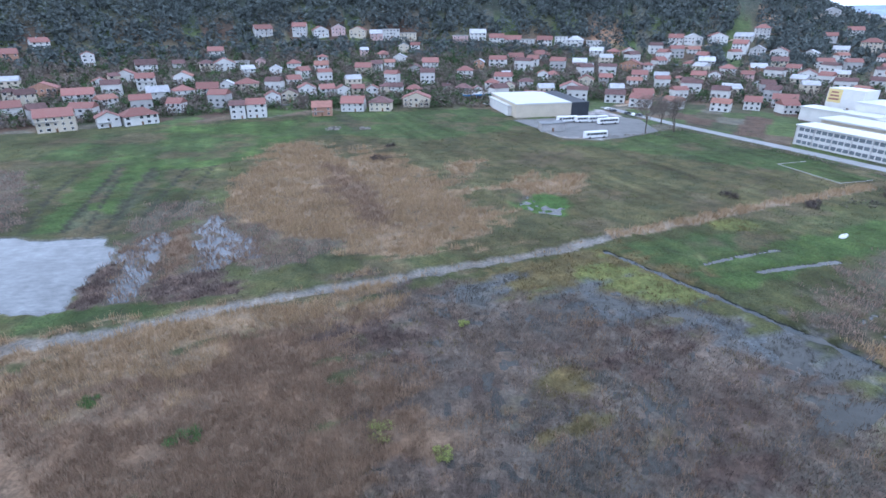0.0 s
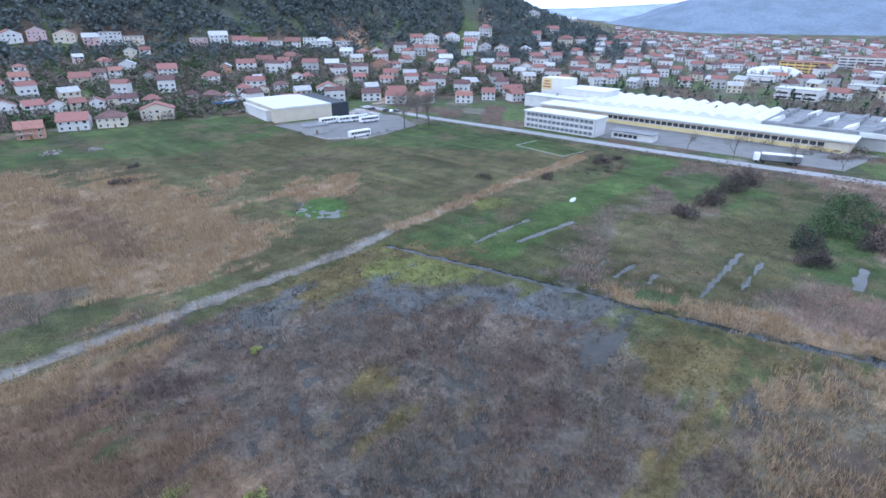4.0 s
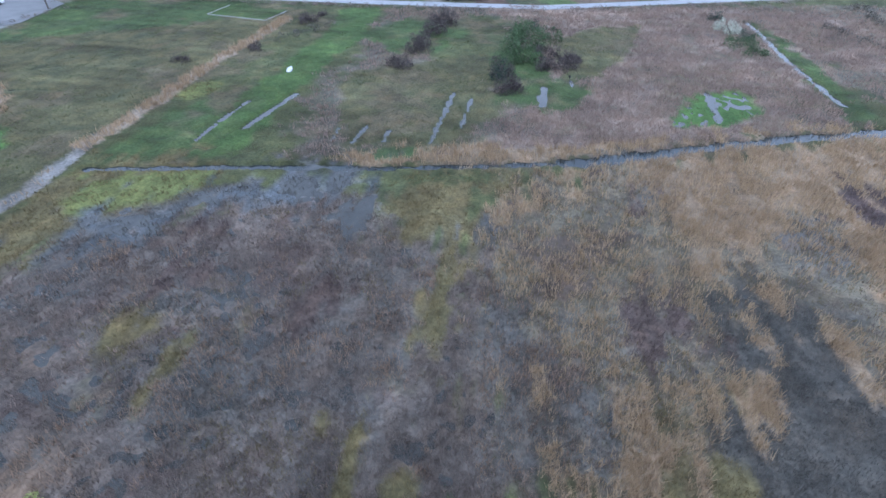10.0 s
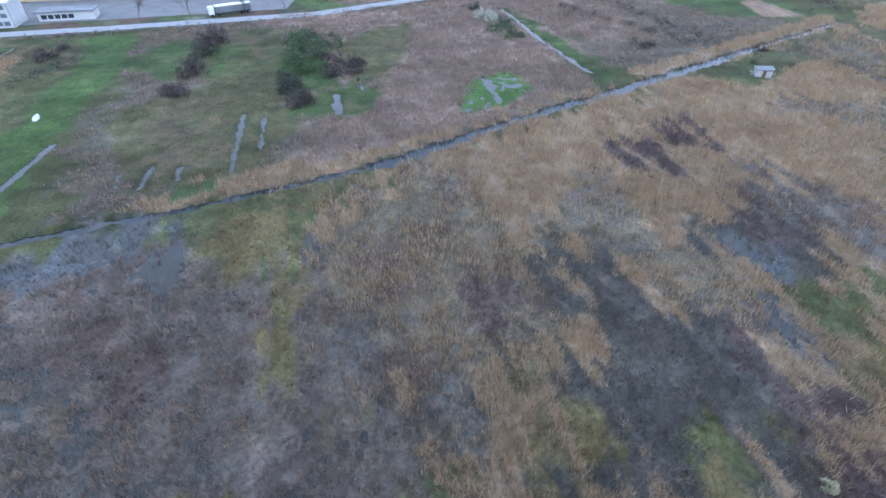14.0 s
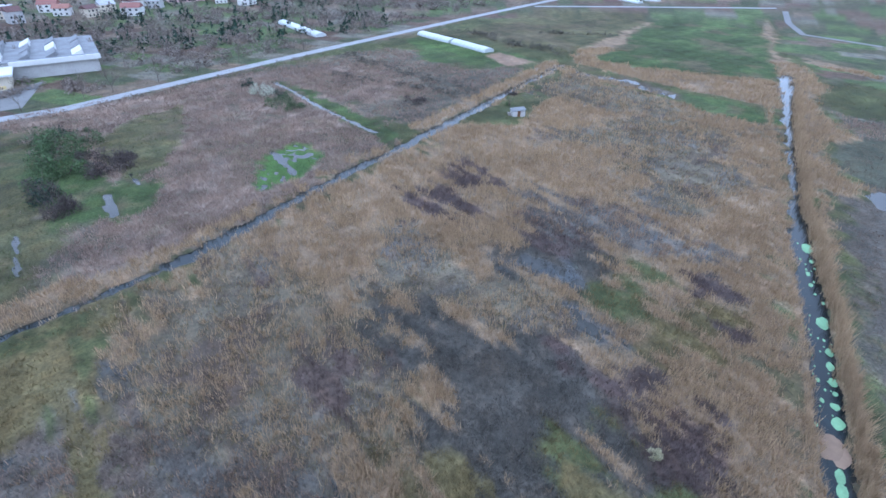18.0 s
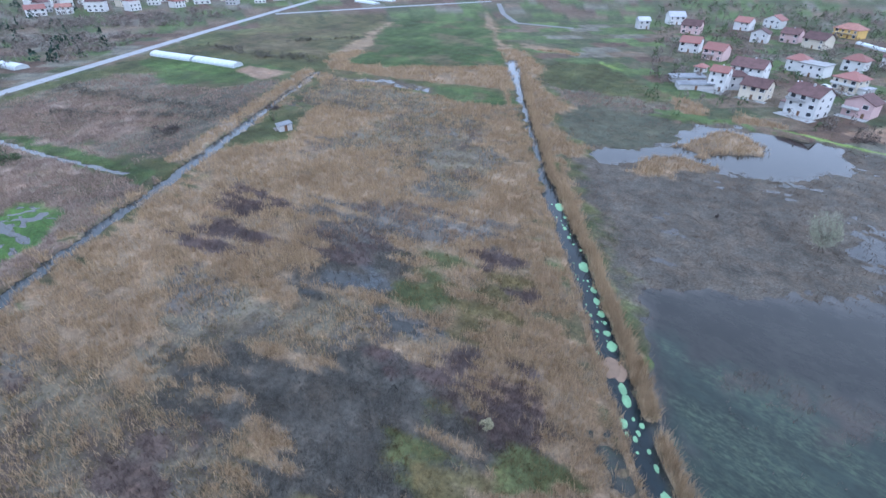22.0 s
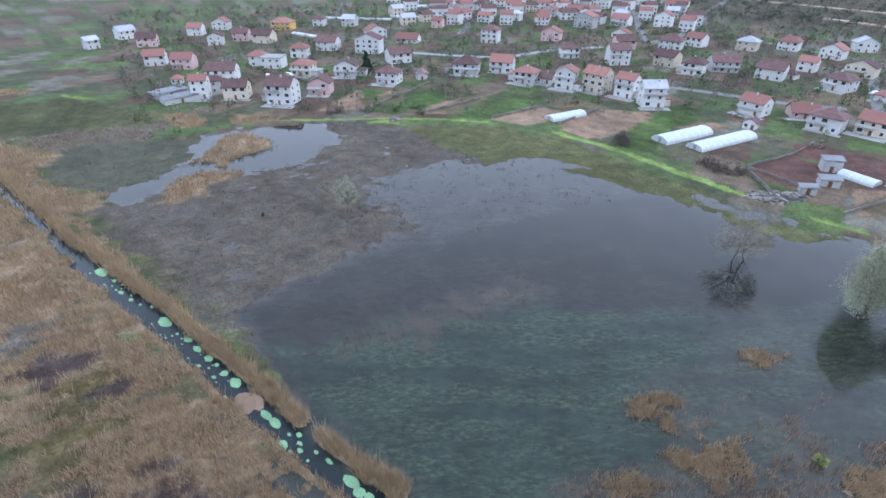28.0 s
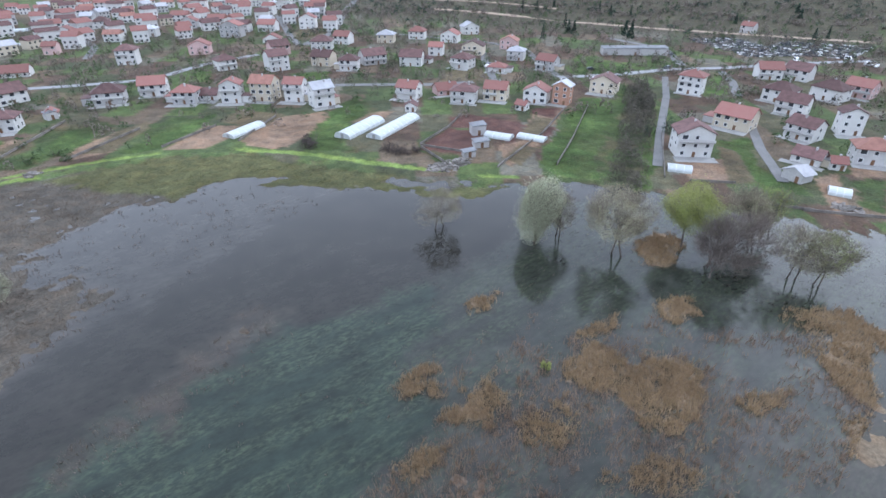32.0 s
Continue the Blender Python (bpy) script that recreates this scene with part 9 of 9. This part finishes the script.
heap(-84, -127.9, 6, 1.2, "scattered pile of broken boards by the shore", 0)
heap(-90.6, -130.3, 6, 1.5, "scattered pile of broken boards by the shore", 1)
heap(-82.3, -131.7, 5, 1, "scattered pile of broken boards by the shore", 2)
heap(-87.8, -130.9, 7, 1.5, "scattered pile of broken boards by the shore", 3)
heap(-80.1, -130.9, 6, 1.2, "scattered pile of broken boards by the shore", 4)
heap(-154, -43.2, 6, 1, "scattered pile of broken boards by the shore", 5)
heap(-154.2, -45.4, 5, 1, "scattered pile of broken boards by the shore", 6)
heap(47.5, 329.4, 4, 0.8, "scattered pile of broken boards by the shore", 7)
heap(-58.1, 277.4, 8, 1, "scattered pile of broken boards by the shore", 8)
heap(24.7, -197.9, 5, 0.6, "scattered pile of broken boards by the shore", 9)
heap(-41.8, 277.9, 6, 0.8, "scattered pile of broken boards by the shore", 10)
heap(178.3, -62.2, 4, 1.2, "scattered pile of broken boards by the shore", 11)
garden_wall(0.9, (-36.1, -191.6), (-57.1, -212.4))
garden_wall(0.9, (-12.5, -200.5), (-34.3, -214))
garden_wall(0.9, (-87.1, -151.6), (-106.6, -161.6), (-120, -171.8))
garden_wall(0.9, (-86.8, -150.8), (-95.6, -136.3))
garden_wall(0.9, (-112.8, -110.9), (-134.9, -125.1), (-171.6, -150.7))
garden_wall(0.9, (-86, -149.2), (-84.4, -128.5), (-90.4, -127.6))
garden_wall(0.9, (-132, -84.9), (-166.1, -110.4))
garden_wall(0.9, (-136.1, -79.2), (-145.4, -70.4))
garden_wall(0.9, (-143.4, -50.5), (-156.4, -36))
garden_wall(0.9, (-96.1, -120.2), (-130.7, -135.8), (-161.1, -153.8))
garden_wall(0.9, (-137.9, -59.7), (-145.5, -48.6))
garden_wall(0.9, (39.3, -209.4), (13.1, -253.7))
garden_wall(0.9, (16.3, -204.6), (-9.6, -226.8))
car(-260.4, -174.4, 0, 1)
car(-335.5, -143, 47, 2)
car(-362.9, -127.3, 94, 2)
car(-355.4, -114.6, 141, 2)
car(-355.1, -110.5, 8, 0)
car(-164.7, -102.3, 55, 0)
car(-207.8, -179.5, 102, 0)
car(-224, -195.8, 149, 1)
car(-182.9, -233.1, 16, 0)
car(-293.1, -195.5, 63, 1)
car(92.9, -264.3, 110, 0)
car(83.3, -267.3, 157, 0)
car(110.4, 318.3, 24, 1)
car(112.1, 313.4, 71, 0)
car(115.1, 312.2, 118, 1)
car(103, 334, 165, 0)
car(104.6, 327.6, 32, 1)
car(33.6, 350.8, 79, 0)
car(28.2, 352.8, 126, 0)
car(-187.2, -236, 173, 1)
boat(107.5, 129.2, 35)
graves([(-349.6 + 24.5 * u + -29.8 * v, -221.5 + 58.7 * u + 17.3 * v, 40) for u in [i / 26 for i in range(26)] for v in [j / 14 for j in range(14)] if (u * 26 + v * 40) % 9 > 1], 4)
graves([(-341.4 + -26.9 * u + -56.1 * v, -171.7 + 45.1 * u + -7.1 * v, 40) for u in [i / 26 for i in range(26)] for v in [j / 12 for j in range(12)] if (u * 26 + v * 40) % 9 > 1], 5)
outline = np.array([(-116.5, -92), (-148, -114), (-190, -146), (-214, -163), (-217.3, -153.3), (-174.8, -120.4), (-138.2, -96.7), (-118.9, -84.1)])
spots = []
while len(spots) < 150:
    q = outline.min(0) + np.random.rand(2) * (outline.max(0) - outline.min(0))
    if reach(outline, 0.0, q[:1], q[1:])[0] > 0:
        spots.append((q[0], q[1], 4.2 * (0.6 + np.random.rand() * 0.8), 4.4 * (0.5 + np.random.rand() * 0.8)))
thicket("thorn_thicket", "dense bare grey-brown thicket between the gardens", "bramble", spots, 31, 260, size=0.055)


# ---- distance: mountains, haze put into their pale blue glowing colour ----
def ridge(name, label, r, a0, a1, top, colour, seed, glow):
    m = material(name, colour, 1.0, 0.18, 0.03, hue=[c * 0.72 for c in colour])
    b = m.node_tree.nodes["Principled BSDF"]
    # faint emission of the same blue, added to imitate haze over the slopes
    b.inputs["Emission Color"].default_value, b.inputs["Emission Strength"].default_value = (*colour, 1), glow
    bm = bmesh.new()
    rows = []
    n = 140
    for i in range(n + 1):
        f = i / n
        a = radians(a0 + (a1 - a0) * f)
        h = top(f) + (noise.fractal(Vector((f * 9, seed, 0)), 1.0, 2.0, 5) * 0.10) * top(f)
        rows.append([bm.verts.new(((r + k * 500) * math.sin(a), (r + k * 500) * math.cos(a), -20 + h * k * (1 + 0.06 * noise.noise(Vector((f * 30, k * 4, seed)))))) for k in (0, 0.25, 0.5, 0.75, 1)])
    for p, q in zip(rows, rows[1:]):
        for j in range(4):
            bm.faces.new((p[j], p[j + 1], q[j + 1], q[j]))
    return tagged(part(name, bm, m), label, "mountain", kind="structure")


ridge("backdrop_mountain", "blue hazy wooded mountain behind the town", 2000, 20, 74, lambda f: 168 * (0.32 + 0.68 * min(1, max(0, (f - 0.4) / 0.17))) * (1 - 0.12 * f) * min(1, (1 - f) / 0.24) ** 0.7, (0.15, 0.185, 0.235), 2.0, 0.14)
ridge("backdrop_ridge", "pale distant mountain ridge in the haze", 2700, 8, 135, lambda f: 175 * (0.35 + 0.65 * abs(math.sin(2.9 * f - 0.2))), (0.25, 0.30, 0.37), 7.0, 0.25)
